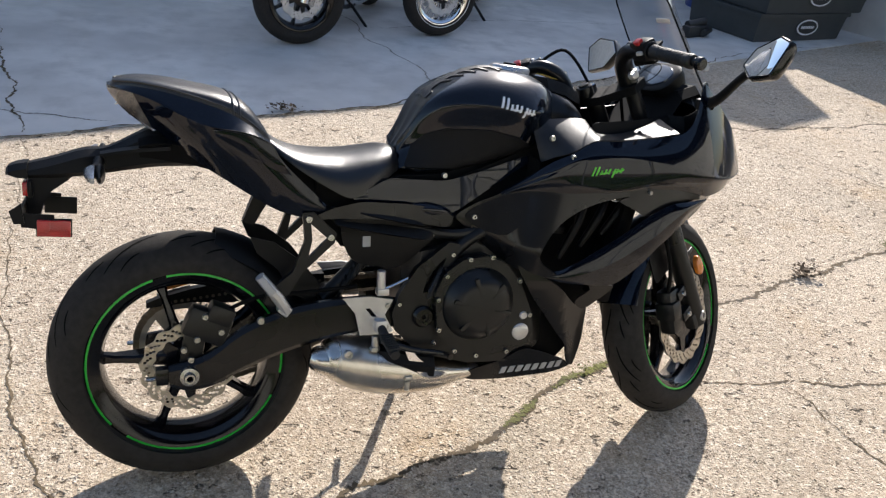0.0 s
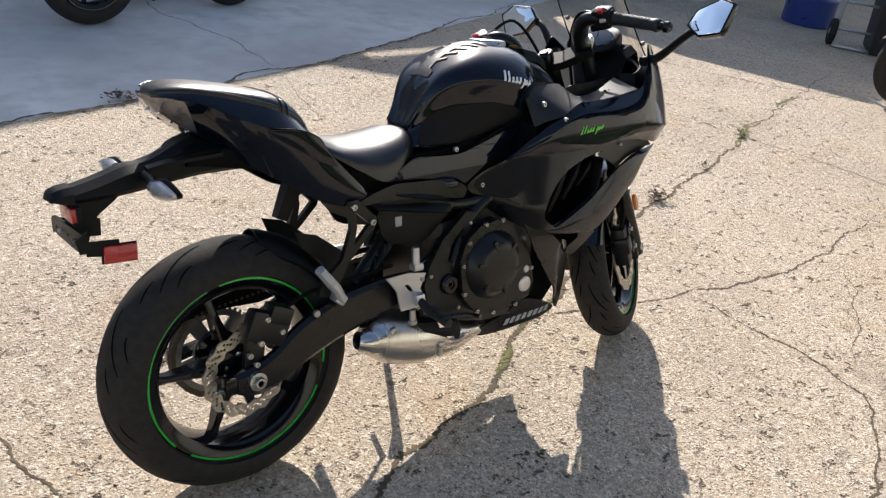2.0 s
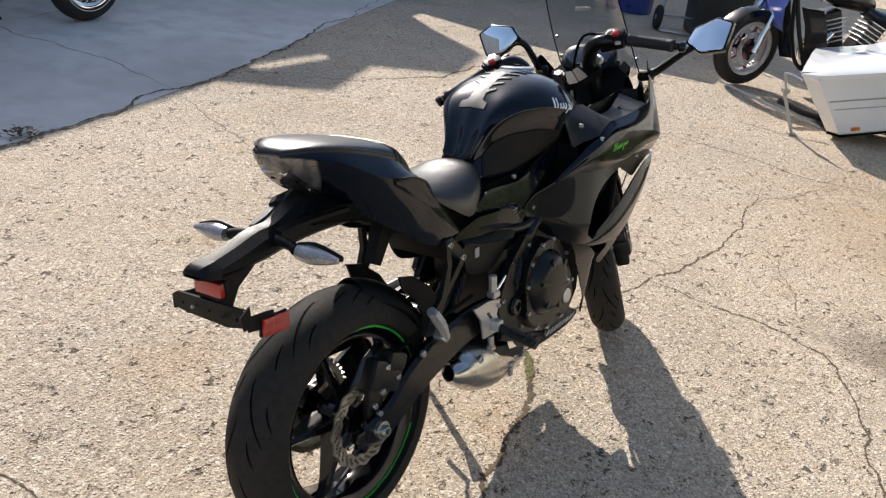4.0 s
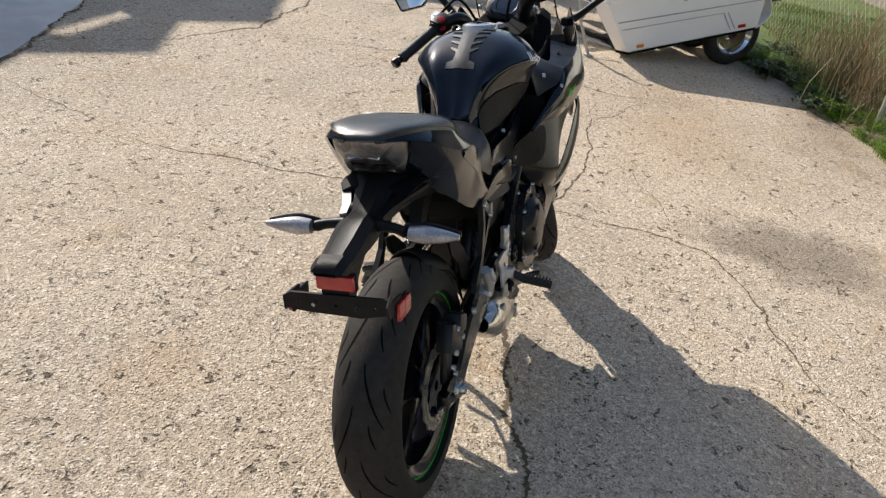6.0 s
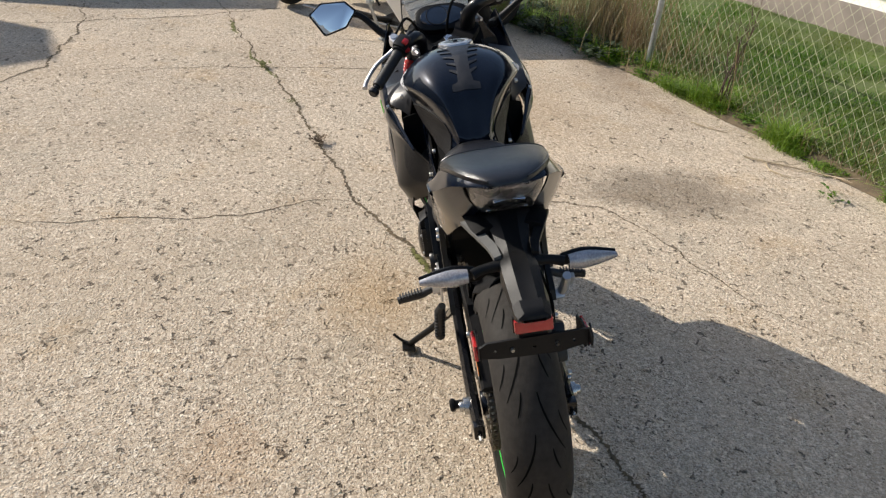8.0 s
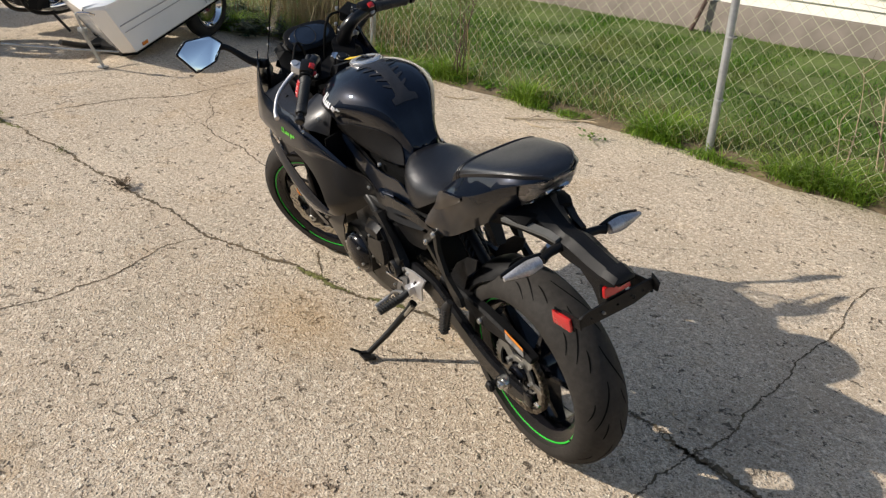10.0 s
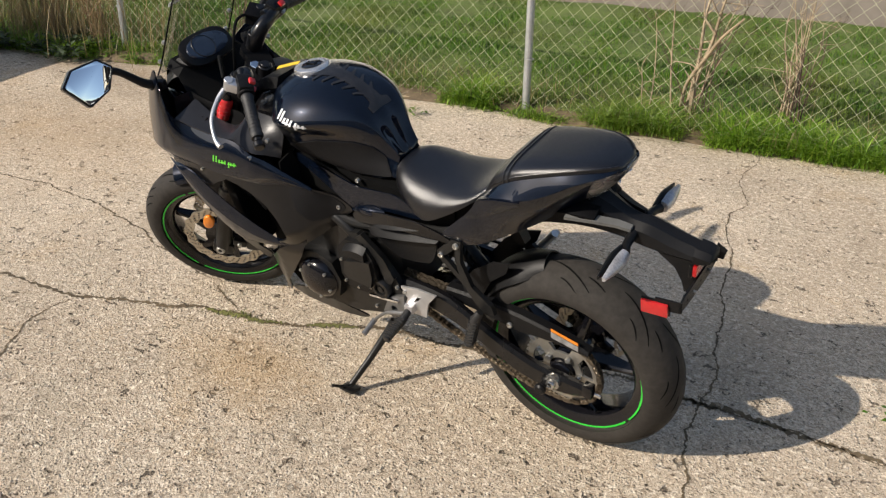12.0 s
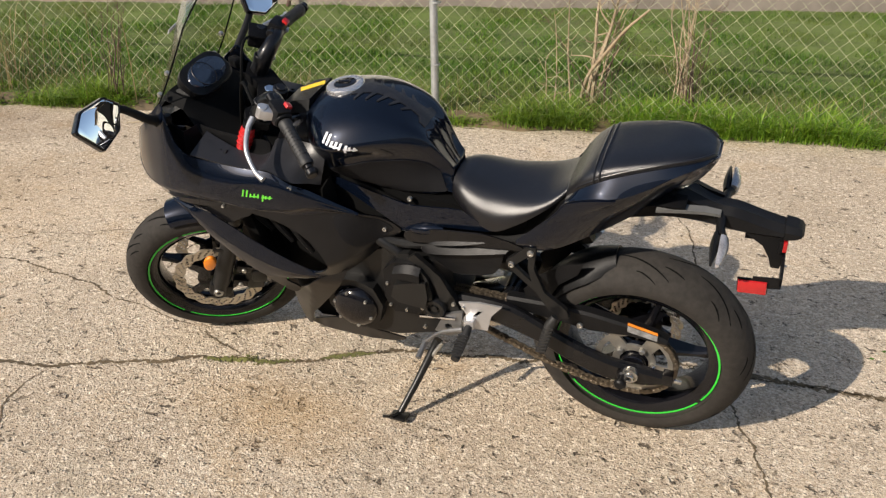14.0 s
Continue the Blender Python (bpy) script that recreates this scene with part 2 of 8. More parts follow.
def plate(outer, thick, holes=(), plane="xz", at=0.0, bevel=0.0, fn=None):
    """A flat plate with outline and holes in a plane; fn(u, v) may give each point its height."""
    from mathutils.geometry import delaunay_2d_cdt
    vs, es = [], []
    for loop in (outer, *holes):
        s = len(vs)
        vs += [Vector(p) for p in loop]
        es += [(s + i, s + (i + 1) % len(loop)) for i in range(len(loop))]
    v2, _, f2, *_ = delaunay_2d_cdt(vs, es, [], 1, 1e-6)

    def inside(p, loop):
        hit = False
        for a, b in zip(loop, (*loop[1:], loop[0])):
            if (a[1] > p[1]) != (b[1] > p[1]) and p[0] < (b[0] - a[0]) * (p[1] - a[1]) / (b[1] - a[1]) + a[0]:
                hit = not hit
        return hit

    mids = [sum((v2[i] for i in f), Vector((0, 0))) / len(f) for f in f2]
    f2 = [f for f, c in zip(f2, mids) if inside(c, outer) and not any(inside(c, h) for h in holes)]
    bm = bmesh.new()

    def place(u, v, h):
        return {"xz": (u, h, v), "xy": (u, v, h), "yz": (h, u, v)}[plane]

    lo = [bm.verts.new(place(p[0], p[1], at + (fn(p[0], p[1]) if fn else 0) - thick / 2)) for p in v2]
    hi = [bm.verts.new(place(p[0], p[1], at + (fn(p[0], p[1]) if fn else 0) + thick / 2)) for p in v2]
    edge = {}
    for f in f2:
        bm.faces.new([lo[i] for i in f][::-1])
        bm.faces.new([hi[i] for i in f])
        for i, j in zip(f, (*f[1:], f[0])):
            edge[(i, j)] = edge.get((i, j), 0) + 1
    for (i, j) in edge:
        if (j, i) not in edge:
            bm.faces.new((lo[i], lo[j], hi[j], hi[i]))
    if bevel:
        rim = [e for e in bm.edges if e.calc_face_angle(0) > 1.2]
        bmesh.ops.bevel(bm, geom=rim, offset=bevel, segments=2, affect="EDGES")
    return bm


def panel(outline, y_of, thick=0.004, step=0.02, rounds=2, cuts=()):
    """A curved bodywork panel: an outline in the side view (x, z), its outward distance y from y_of(x, z)."""
    pts = [Vector((p[0], 0, p[1])) for p in outline]
    for _ in range(rounds):
        q = []
        for a, b in zip(pts, pts[1:] + pts[:1]):
            d = (b - a).length
            c = min(0.25, 0.012 / max(d, 1e-4))
            q += [a.lerp(b, c), a.lerp(b, 1 - c)] if d > 0.03 else [a.lerp(b, 0.3), a.lerp(b, 0.7)]
        pts = q
    bm = bmesh.new()
    bm.faces.new([bm.verts.new(p) for p in pts])
    for co, no in cuts:                      # creases: lines of the side view along which the skin may bend sharply
        bmesh.ops.bisect_plane(bm, geom=bm.verts[:] + bm.edges[:] + bm.faces[:], plane_co=(co[0], 0, co[1]), plane_no=(no[0], 0, no[1]))
    xs, zs = [p.x for p in pts], [p.z for p in pts]
    for lo, hi, no in ((min(xs), max(xs), (1, 0, 0)), (min(zs), max(zs), (0, 0, 1))):
        v = lo + step
        while v < hi:
            bmesh.ops.bisect_plane(bm, geom=bm.verts[:] + bm.edges[:] + bm.faces[:], plane_co=(v if no[0] else 0, 0, v if no[2] else 0), plane_no=no)
            v += step
    bmesh.ops.triangulate(bm, faces=[f for f in bm.faces if len(f.verts) > 4])
    for v in bm.verts:
        v.co.y = y_of(v.co.x, v.co.z)
    bm.normal_update()
    if sum(f.normal.y * f.calc_area() for f in bm.faces) < 0:
        bmesh.ops.reverse_faces(bm, faces=bm.faces[:])
    bm.normal_update()
    outer = bm.faces[:]
    rim = [e for e in bm.edges if e.is_boundary]
    dup = bmesh.ops.duplicate(bm, geom=bm.verts[:] + bm.edges[:] + outer)
    vmap = dup["vert_map"]
    inner = {v: vmap[v] for v in list(vmap.keys()) if v in vmap}
    for f in dup["geom"]:
        if isinstance(f, bmesh.types.BMFace):
            f.normal_flip()
    for v in list({v for f in outer for v in f.verts}):
        w = vmap[v]
        w.co = v.co - v.normal * thick
    for e in rim:
        a, b = e.verts
        bm.faces.new((a, b, vmap[b], vmap[a]))
    return bm


def sheet(rows, thick):
    """A thin shell over a grid of points, with closed edges; its inner skin lies thick behind the outer one."""
    bm = bmesh.new()
    vs = [[bm.verts.new(p) for p in r] for r in rows]
    for a, b in zip(vs, vs[1:]):
        for j in range(len(a) - 1):
            bm.faces.new((a[j], a[j + 1], b[j + 1], b[j]))
    bm.normal_update()
    if sum(f.normal.y * f.calc_area() for f in bm.faces) < 0:
        bmesh.ops.reverse_faces(bm, faces=bm.faces[:])
        bm.normal_update()
    outer = bm.verts[:]
    rim = [e for e in bm.edges if e.is_boundary]
    vmap = bmesh.ops.duplicate(bm, geom=bm.verts[:] + bm.edges[:] + bm.faces[:])["vert_map"]
    for v in outer:
        vmap[v].co = v.co - v.normal * thick
    for e in rim:
        bm.faces.new((*e.verts, vmap[e.verts[1]], vmap[e.verts[0]]))
    return bm


def arc(cx, cz, r, a0, a1, n=16):
    return [(cx + r * math.cos(radians(a0 + (a1 - a0) * k / n)), cz + r * math.sin(radians(a0 + (a1 - a0) * k / n))) for k in range(n + 1)]


def circle(cx, cz, r, n=16):
    return arc(cx, cz, r, 0, 360 - 360 / n, n - 1)


def bolt(at, r=0.006, side=-1, h=0.005):
    """A round bolt head that faces sideways, with a recess."""
    s = side
    prof = [(0.0005, s * h * 0.5), (r * 0.45, s * h * 0.5), (r * 0.5, s * h), (r * 0.85, s * h), (r, s * h * 0.6), (r, -s * 0.004)]
    return moved(lathe(prof, 12), Matrix.Translation(at))

# ---------------------------------------------------------------- the motorcycle
# Its own frame: x ahead from the rear axle, y to its left, z up from the tyres' foot; it leans on its side stand.
LEAN, STEER = 12.6, 30.57
BIKE = pose(0, 0, 0.3065, -LEAN, 0, 0) @ pose(0.4, 0, -0.312) @ pose(0, 0, 0, 0, 0, 0.7) @ pose(-0.4, 0, 0)
bike = thing("motorcycle", "black sport motorcycle with green rim tape, leaning on its side stand", "motorcycle", BIKE)
RAKE = 24.5
HEAD = pose(1.3796, 0, 0.2862, 0, -RAKE, 0) @ pose(0, 0, 0, 0, 0, STEER)   # the steering axis, turned to the left


def tyre_bm(R, w, rim_r, n=72):
    """A road tyre: round crown, bulging wall, bead; closed section."""
    prof = []
    hw = w / 2
    crown = hw * 0.98
    for k in range(-8, 9):
        a = radians(k * 8.6)
        prof.append((R - crown + crown * math.cos(a), hw * 1.02 * math.sin(a)))
    tip = prof[-1]
    prof += [(tip[0] - 0.012, hw * 1.0), (tip[0] - 0.03, hw * 0.95), (rim_r + 0.006, hw * 0.76), (rim_r - 0.004, hw * 0.7), (rim_r - 0.004, -hw * 0.7), (rim_r + 0.006, -hw * 0.76), (tip[0] - 0.03, -hw * 0.95), (tip[0] - 0.012, -hw * 1.0)]
    rings = []
    for k in range(n):
        a = k * math.tau / n
        rings.append([(r * math.cos(a), h, r * math.sin(a)) for r, h in prof])
    return loft(rings + [rings[0]], False), crown, hw


def grooves_bm(R, crown, hw, count, lift=0.0006):
    """Curved tread cuts, in a repeating set: strips laid on the crown, groove shade in their colour."""
    bm = bmesh.new()

    def on(a, s, l):
        b = s * radians(66)
        r = R - crown + (crown + l) * math.cos(b)
        return Vector((r * math.cos(a), (hw * 1.02 + l) * math.sin(b), r * math.sin(a)))

    cuts = [(0.00, -0.10, 0.30, -0.66, 0.009), (0.42, 0.08, 0.30, 0.68, 0.009), (0.22, -0.60, 0.12, -0.84, 0.008), (0.66, 0.58, 0.12, 0.86, 0.008), (0.60, -0.30, 0.12, -0.46, 0.008), (0.98, 0.28, 0.12, 0.44, 0.008)]
    for k in range(count):
        base = k * math.tau / count
        for da, s0, la, s1, wid in cuts:
            a0 = base + da * math.tau / count
            a1 = a0 + la * math.tau / count * 2.2
            prev = None
            for j in range(8):
                f = j / 7
                a, s = a0 + (a1 - a0) * f, s0 + (s1 - s0) * f ** 1.6
                w = wid * 0.5 * (math.sin(math.pi * (0.08 + 0.84 * f)) ** 0.6)
                p, q = on(a, s - w / (2 * hw) * 1.0, lift), on(a, s + w / (2 * hw) * 1.0, lift)
                v = (bm.verts.new(p), bm.verts.new(q))
                if prev:
                    bm.faces.new((prev[0], prev[1], v[1], v[0]))
                prev = v
    return bm


def rim_bm(rr, w):
    """Wheel rim: two lips, well and inner barrel."""
    h = w / 2
    p = [(rr, h), (rr + 0.004, h - 0.003), (rr - 0.004, h - 0.009), (rr - 0.018, h - 0.016), (rr - 0.026, h * 0.45), (rr - 0.026, -h * 0.45), (rr - 0.018, -h + 0.016), (rr - 0.004, -h + 0.009), (rr + 0.004, -h + 0.003), (rr, -h), (rr - 0.012, -h + 0.002), (rr - 0.030, -h + 0.014), (rr - 0.038, -h * 0.35), (rr - 0.038, h * 0.35), (rr - 0.030, h - 0.014), (rr - 0.012, h - 0.002)]
    return lathe(p, 72, "y", True)


def spoke_bm(angle, r0, r1, hub_h, y=0.0):
    """One forked cast spoke with a broad root."""
    rows = []
    for f in (0, 0.2, 0.5, 0.8, 1.0):
        r = r0 + (r1 - r0) * f
        wd = (0.034 - 0.016 * math.sin(math.pi * min(1, f * 0.62))) * (1 + 0.5 * (f > 0.9))
        th = hub_h * (1 - f) + 0.024 * f
        sec = [(wd / 2, th / 2 - 0.005), (wd / 2 - 0.005, th / 2), (-wd / 2 + 0.005, th / 2), (-wd / 2, th / 2 - 0.005), (-wd / 2, -th / 2 + 0.005), (-wd / 2 + 0.005, -th / 2), (wd / 2 - 0.005, -th / 2), (wd / 2, -th / 2 + 0.005)]
        rows.append([(r, y + v, u) for u, v in sec])
    return moved(loft(rows), Matrix.Rotation(angle, 4, "Y"))


def tape_bm(rr, y, spans):
    """Arcs of reflective tape on the rim's lip."""
    bm = bmesh.new()
    s = 1 if y > 0 else -1
    for a0, a1 in spans:
        prev = None
        n = max(4, int((a1 - a0) / 4))
        for k in range(n + 1):
            a = radians(a0 + (a1 - a0) * k / n)
            v = [bm.verts.new((r * math.cos(a), h, r * math.sin(a))) for r, h in ((rr + 0.0020, y), (rr - 0.0030, y + s * 0.001), (rr - 0.0030, y - s * 0.003), (rr + 0.0020, y - s * 0.003))]
            if prev:
                for j in range(4):
                    bm.faces.new((prev[j], prev[(j + 1) % 4], v[(j + 1) % 4], v[j]))
            prev = v
    return bm


def disc_bm(ro, ri, y, waves, hole_r=0.0042, thick=0.005):
    """A petal brake disc, drilled through."""
    outer = []
    n = waves * 8
    for k in range(n):
        a = k * math.tau / n
        r = ro - 0.0035 + 0.0035 * math.cos(a * waves)
        outer.append((r * math.cos(a), r * math.sin(a)))
    m = waves * 6
    inner = [((ri + 0.003 * math.cos(k * math.tau / m * waves)) * math.cos(k * math.tau / m), (ri + 0.003 * math.cos(k * math.tau / m * waves)) * math.sin(k * math.tau / m)) for k in range(m)]
    holes = [inner]
    rows = 3
    for k in range(waves * 2):
        for j in range(rows):
            a = (k + 0.33 * j) * math.tau / (waves * 2)
            r = ri + 0.010 + (ro - ri - 0.022) * j / (rows - 1)
            holes.append(circle(r * math.cos(a), r * math.sin(a), hole_r, 8))
    return plate(outer, thick, holes, "xz", y)


def wheel_unit(name, parent, R, w, rr, rim_w, grooves, m, label):
    """A wheel: tyre with its tread cuts, rim with spokes, hub and tape."""
    wh = new(name)
    wh.parent = parent
    wh.matrix_local = m
    wh.empty_display_size = 0.05
    t, crown, hw = tyre_bm(R, w, rr + 0.004)
    ob = part("tyre", t, M_RUBBER, wh, "black rubber sport tyre", 60)
    part("tread_groove", grooves_bm(R, crown, hw, grooves), M_GROOVE, wh)
    part("rim", rim_bm(rr, rim_w), M_RIM, wh, "gloss black cast rim")
    for k in range(5):
        part("spoke", spoke_bm(k * math.tau / 5 + 0.32, 0.03, rr - 0.030, rim_w * 0.62), M_RIM, wh)
    part("hub", lathe([(0.012, 0.062), (0.032, 0.062), (0.036, 0.055), (0.036, 0.03), (0.048, 0.022), (0.048, -0.022), (0.036, -0.03), (0.036, -0.055), (0.032, -0.062), (0.012, -0.062)], 32, "y", True), M_RIM, wh)
    for s in (1, -1):
        spans = [(8, 120), (128, 238), (250, 352)] if s < 0 else [(-14, 100), (104, 232), (236, 340)]
        part("rim_tape", tape_bm(rr, s * (rim_w / 2 + 0.0006), spans), M_GREEN, wh, "bright green tape along the rim lip")
    return wh


# rear wheel, disc, sprocket
rear = wheel_unit("rear_wheel", bike, 0.312, 0.160, 0.2255, 0.122, 9, pose(0, 0, 0.312, 0, 20, 0), "rear wheel")
part("brake_disc", disc_bm(0.110, 0.078, -0.082, 15), M_DISC, rear, "drilled petal brake disc", 20)
part("disc_carrier", plate([(0.082 * math.cos(k * math.tau / 30) * (1 if k % 6 < 2 else 0.62), 0.082 * math.sin(k * math.tau / 30) * (1 if k % 6 < 2 else 0.62)) for k in range(30)], 0.010, [circle(0, 0, 0.014, 16)], "xz", -0.076), M_RIM, rear)
teeth = []
for k in range(46):
    a = k * math.tau / 46
    for da, r in ((-0.030, 0.108), (-0.012, 0.1165), (0.012, 0.1165), (0.030, 0.108)):
        teeth.append((r * math.cos(a + da), r * math.sin(a + da)))
slots = []
for k in range(5):
    a = 72 * k
    slots.append(arc(0, 0, 0.092, a + 10, a + 58, 8) + arc(0, 0, 0.060, a + 54, a + 16, 8))
part("sprocket", plate(teeth, 0.007, slots + [circle(0, 0, 0.026, 20)], "xz", 0.078), mat("worn_sprocket_steel", (0.38, 0.36, 0.32), 0.42, 0.8, vary=0.3), rear, "worn steel rear sprocket")
for k in range(5):
    a = radians(72 * k + 62)
    part("sprocket_nut", cyl((0.052 * math.cos(a), 0.078, 0.052 * math.sin(a)), (0.052 * math.cos(a), 0.094, 0.052 * math.sin(a)), 0.009, 6), M_BOLT, rear)
part("sprocket_carrier", lathe([(0.012, 0.100), (0.030, 0.100), (0.034, 0.094), (0.034, 0.082), (0.058, 0.080), (0.058, 0.060), (0.03, 0.05)], 32), M_RIM, rear)

# front end, all turned with the steering
head = new("front_end")
head.parent = bike
head.matrix_local = HEAD
front = wheel_unit("front_wheel", bike, 0.300, 0.122, 0.2255, 0.104, 10, HEAD @ pose(0.0334, 0, 0, 0, 52, 0), "front wheel")
for s in (1, -1):
    part("brake_disc", disc_bm(0.150, 0.112, s * 0.062, 16), M_DISC, front, "drilled petal brake disc", 20)
    part("disc_carrier", plate([(0.118 * math.cos(k * math.tau / 40) * (1 if k % 8 < 2 else 0.60), 0.118 * math.sin(k * math.tau / 40) * (1 if k % 8 < 2 else 0.60)) for k in range(40)], 0.006, [circle(0, 0, 0.030, 16)], "xz", s * 0.060), M_RIM, front)
FX = 0.030
for s in (1, -1):
    y = s * 0.102
    part("fork_slider", tube([(FX, y, -0.030), (FX, y, -0.024), (FX, y, 0.06), (FX, y, 0.30), (FX, y, 0.315)], [0.018, 0.026, 0.028, 0.029, 0.026], 20, False), M_FRAME, head, "black fork slider")
    part("fork_tube", cyl((FX, y, 0.30), (FX, y, 0.80), 0.0205), M_FRAME, head)
    part("axle_clamp", box((0.075, 0.034, 0.05), (0.026, y, 0.0), 0.01), M_FRAME, head)
    cal = part("brake_caliper", join(box((0.062, 0.05, 0.13), (-0.068, s * 0.088, 0.085), 0.014, (0, 14, 0)), box((0.05, 0.062, 0.055), (-0.082, s * 0.092, 0.095), 0.012, (0, 14, 0)), box((0.05, 0.03, 0.03), (-0.03, s * 0.105, 0.05), 0.008), box((0.05, 0.03, 0.03), (-0.03, s * 0.105, 0.12), 0.008)), M_ENGINE, head, "black two-piston brake caliper")
    for dz in (0.05, 0.12):
        part("caliper_bolt", bolt((-0.03, s * 0.122, dz), 0.008, s), M_BOLT, cal)
    part("axle_nut", moved(lathe([(0.007, s * 0.126), (0.008, s * 0.131), (0.014, s * 0.131), (0.016, s * 0.126), (0.016, s * 0.112)], 16), pose(0.0334, 0, 0)), M_BOLT, head)
    rf = part("side_reflector", moved(lathe([(0.0005, s * 0.010), (0.014, s * 0.0095), (0.021, s * 0.007), (0.023, s * 0.002), (0.023, -s * 0.004), (0.0005, -s * 0.004)], 24), pose(FX + 0.050, s * 0.128, 0.148) @ Matrix.Diagonal((0.85, 1, 1.35, 1))), M_AMBER, head, "amber side reflector")
    part("reflector_stay", box((0.045, 0.006, 0.012), (FX + 0.028, s * 0.122, 0.205), 0.002), M_FRAME, head)
    part("brake_hose", tube([(-0.07, s * 0.10, 0.15), (-0.06, s * 0.125, 0.24), (-0.02, s * 0.11, 0.38), (-0.01, s * 0.06, 0.55)], 0.006, 8), M_DARK, head)
# front mudguard: an arched shell round the tyre
rows = []
for k in range(22):
    f = k / 21
    a = radians(-2 + 172 * f)                 # from ahead of the tyre over the top to behind
    hw = 0.072 - 0.018 * abs(f - 0.45) * 2 - (0.030 * max(0, (0.12 - f) / 0.12))
    R0 = 0.318 + 0.006 * math.sin(math.pi * f)
    row = []
    for j in range(13):
        b = radians(-78 + 13 * j)
        r = R0 - 0.055 + 0.055 * math.cos(b)
        row.append((0.0334 + r * math.cos(a), hw * math.sin(b) / math.sin(radians(78)), r * math.sin(a)))
    for j in range(12, -1, -1):
        b = radians(-78 + 13 * j)
        r = R0 - 0.0585 + 0.055 * math.cos(b)
        row.append((0.0334 + r * math.cos(a), (hw - 0.003) * math.sin(b) / math.sin(radians(78)), r * math.sin(a)))
    rows.append(row)
part("front_mudguard", moved(loft(rows[3:15], True), pose(0.0334, 0, 0, 0, -28, 0) @ pose(-0.0334, 0, 0)), M_PAINT, head, "gloss dark blue-black front mudguard")
for s in (1, -1):
    part("mudguard_stay", panel([(-0.07, 0.17), (0.07, 0.17), (0.09, 0.30), (-0.06, 0.30)], lambda x, z: 0.068) if s > 0 else flipped(panel([(-0.07, 0.17), (0.07, 0.17), (0.09, 0.30), (-0.06, 0.30)], lambda x, z: 0.068)), M_PLASTIC, head)
# triple clamps, bars
part("lower_clamp", join(box((0.10, 0.27, 0.035), (0.012, 0, 0.50), 0.012), cyl((0, 0, 0.48), (0, 0, 0.74), 0.024)), M_FRAME, head)
part("upper_clamp", plate([(-0.05, -0.05), (0.0, -0.13), (0.06, -0.13), (0.065, -0.08), (0.03, -0.04), (0.03, 0.04), (0.065, 0.08), (0.06, 0.13), (0.0, 0.13), (-0.05, 0.05)], 0.022, [], "xy", 0.735, 0.005), M_MATTE, head)
part("stem_nut", cyl((0, 0, 0.745), (0, 0, 0.768), 0.017, 6), M_CHROME, head)
for s in (1, -1):
    part("fork_cap", cyl((FX, s * 0.102, 0.745), (FX, s * 0.102, 0.775), 0.02, 6), M_ALU, head)
    inner, outer = Vector((-0.022, s * 0.215, 0.835)), Vector((-0.088, s * 0.352, 0.812))
    d = (outer - inner).normalized()
    part("bar_riser", tube([(0.028, s * 0.10, 0.745), (0.018, s * 0.105, 0.80), (-0.002, s * 0.14, 0.838), inner], [0.026, 0.024, 0.02, 0.013], 14), M_SATIN, head)
    part("handlebar", cyl(inner - d * 0.09, outer, 0.011), M_SATIN, head)
    prof = [inner + d * t for t in (0, 0.006, 0.012, 0.018, 0.125, 0.131, 0.137, 0.143)]
    g = part("grip", tube(prof, [0.016, 0.0185, 0.0185, 0.0165, 0.0165, 0.0185, 0.0185, 0.016], 20, False), M_GRIP, head, "ribbed black rubber grip")
    for k in range(9):
        c = inner + d * (0.028 + k * 0.0105)
        part("grip_rib", tube([c - d * 0.002, c + d * 0.002], 0.0175, 16, False), M_GRIP, g)
    part("bar_end", cyl(outer + d * 0.002, outer + d * 0.022, 0.0155, 20, 0.004), M_SATIN, head)
    sw = part("switch_housing", join(box((0.045, 0.058, 0.052), inner - d * 0.032, 0.012, (0, 0, s * 25)), cyl(inner - d * 0.008, inner, 0.024)), M_PLASTIC, head)
    part("switch_button", box((0.018, 0.02, 0.012), inner - d * 0.032 + Vector((-0.018, 0, 0.026)), 0.004, (0, -20, s * 25)), M_REDPAINT, sw, "red switch button")
    part("switch_rocker", box((0.010, 0.018, 0.01), inner - d * 0.030 + Vector((-0.026, 0, 0.0)), 0.003), M_GREY_DECAL if s < 0 else M_REDPAINT, sw)
    piv = inner - d * 0.03 + Vector((0.045, 0, -0.004 if s > 0 else -0.024))
    lv = [Vector(p) for p in ((0.050, 0.165, 0.790), (0.060, 0.195, 0.774), (0.060, 0.255, 0.755), (0.036, 0.310, 0.740), (0.014, 0.334, 0.737))] if s > 0 else [piv, piv + d * 0.05 + Vector((0.012, 0, -0.004)), piv + d * 0.11 + Vector((0.010, 0, -0.006)), piv + d * 0.165 + Vector((-0.002, 0, -0.006)), piv + d * 0.185 + Vector((-0.002, 0, -0.006))]
    part("lever", tube(lv, [0.009, 0.0075, 0.0065, 0.0060, 0.0085], 12), M_ALU, head, "bare aluminium hand lever")
    part("lever_perch", join(box((0.05, 0.035, 0.03), piv - Vector((0.018, 0, 0)), 0.008), cyl(piv - Vector((0, 0, 0.018)), piv + Vector((0, 0, 0.018)), 0.013)), M_ALU if s > 0 else M_SATIN, head)
    part("control_cable", tube([piv + Vector((0.02, -s * 0.02, 0)), piv + Vector((0.05, -s * 0.09, 0.01)), (0.075, s * 0.05, 0.74), (0.05, s * 0.03, 0.60)], 0.0045, 8), M_DARK, head)
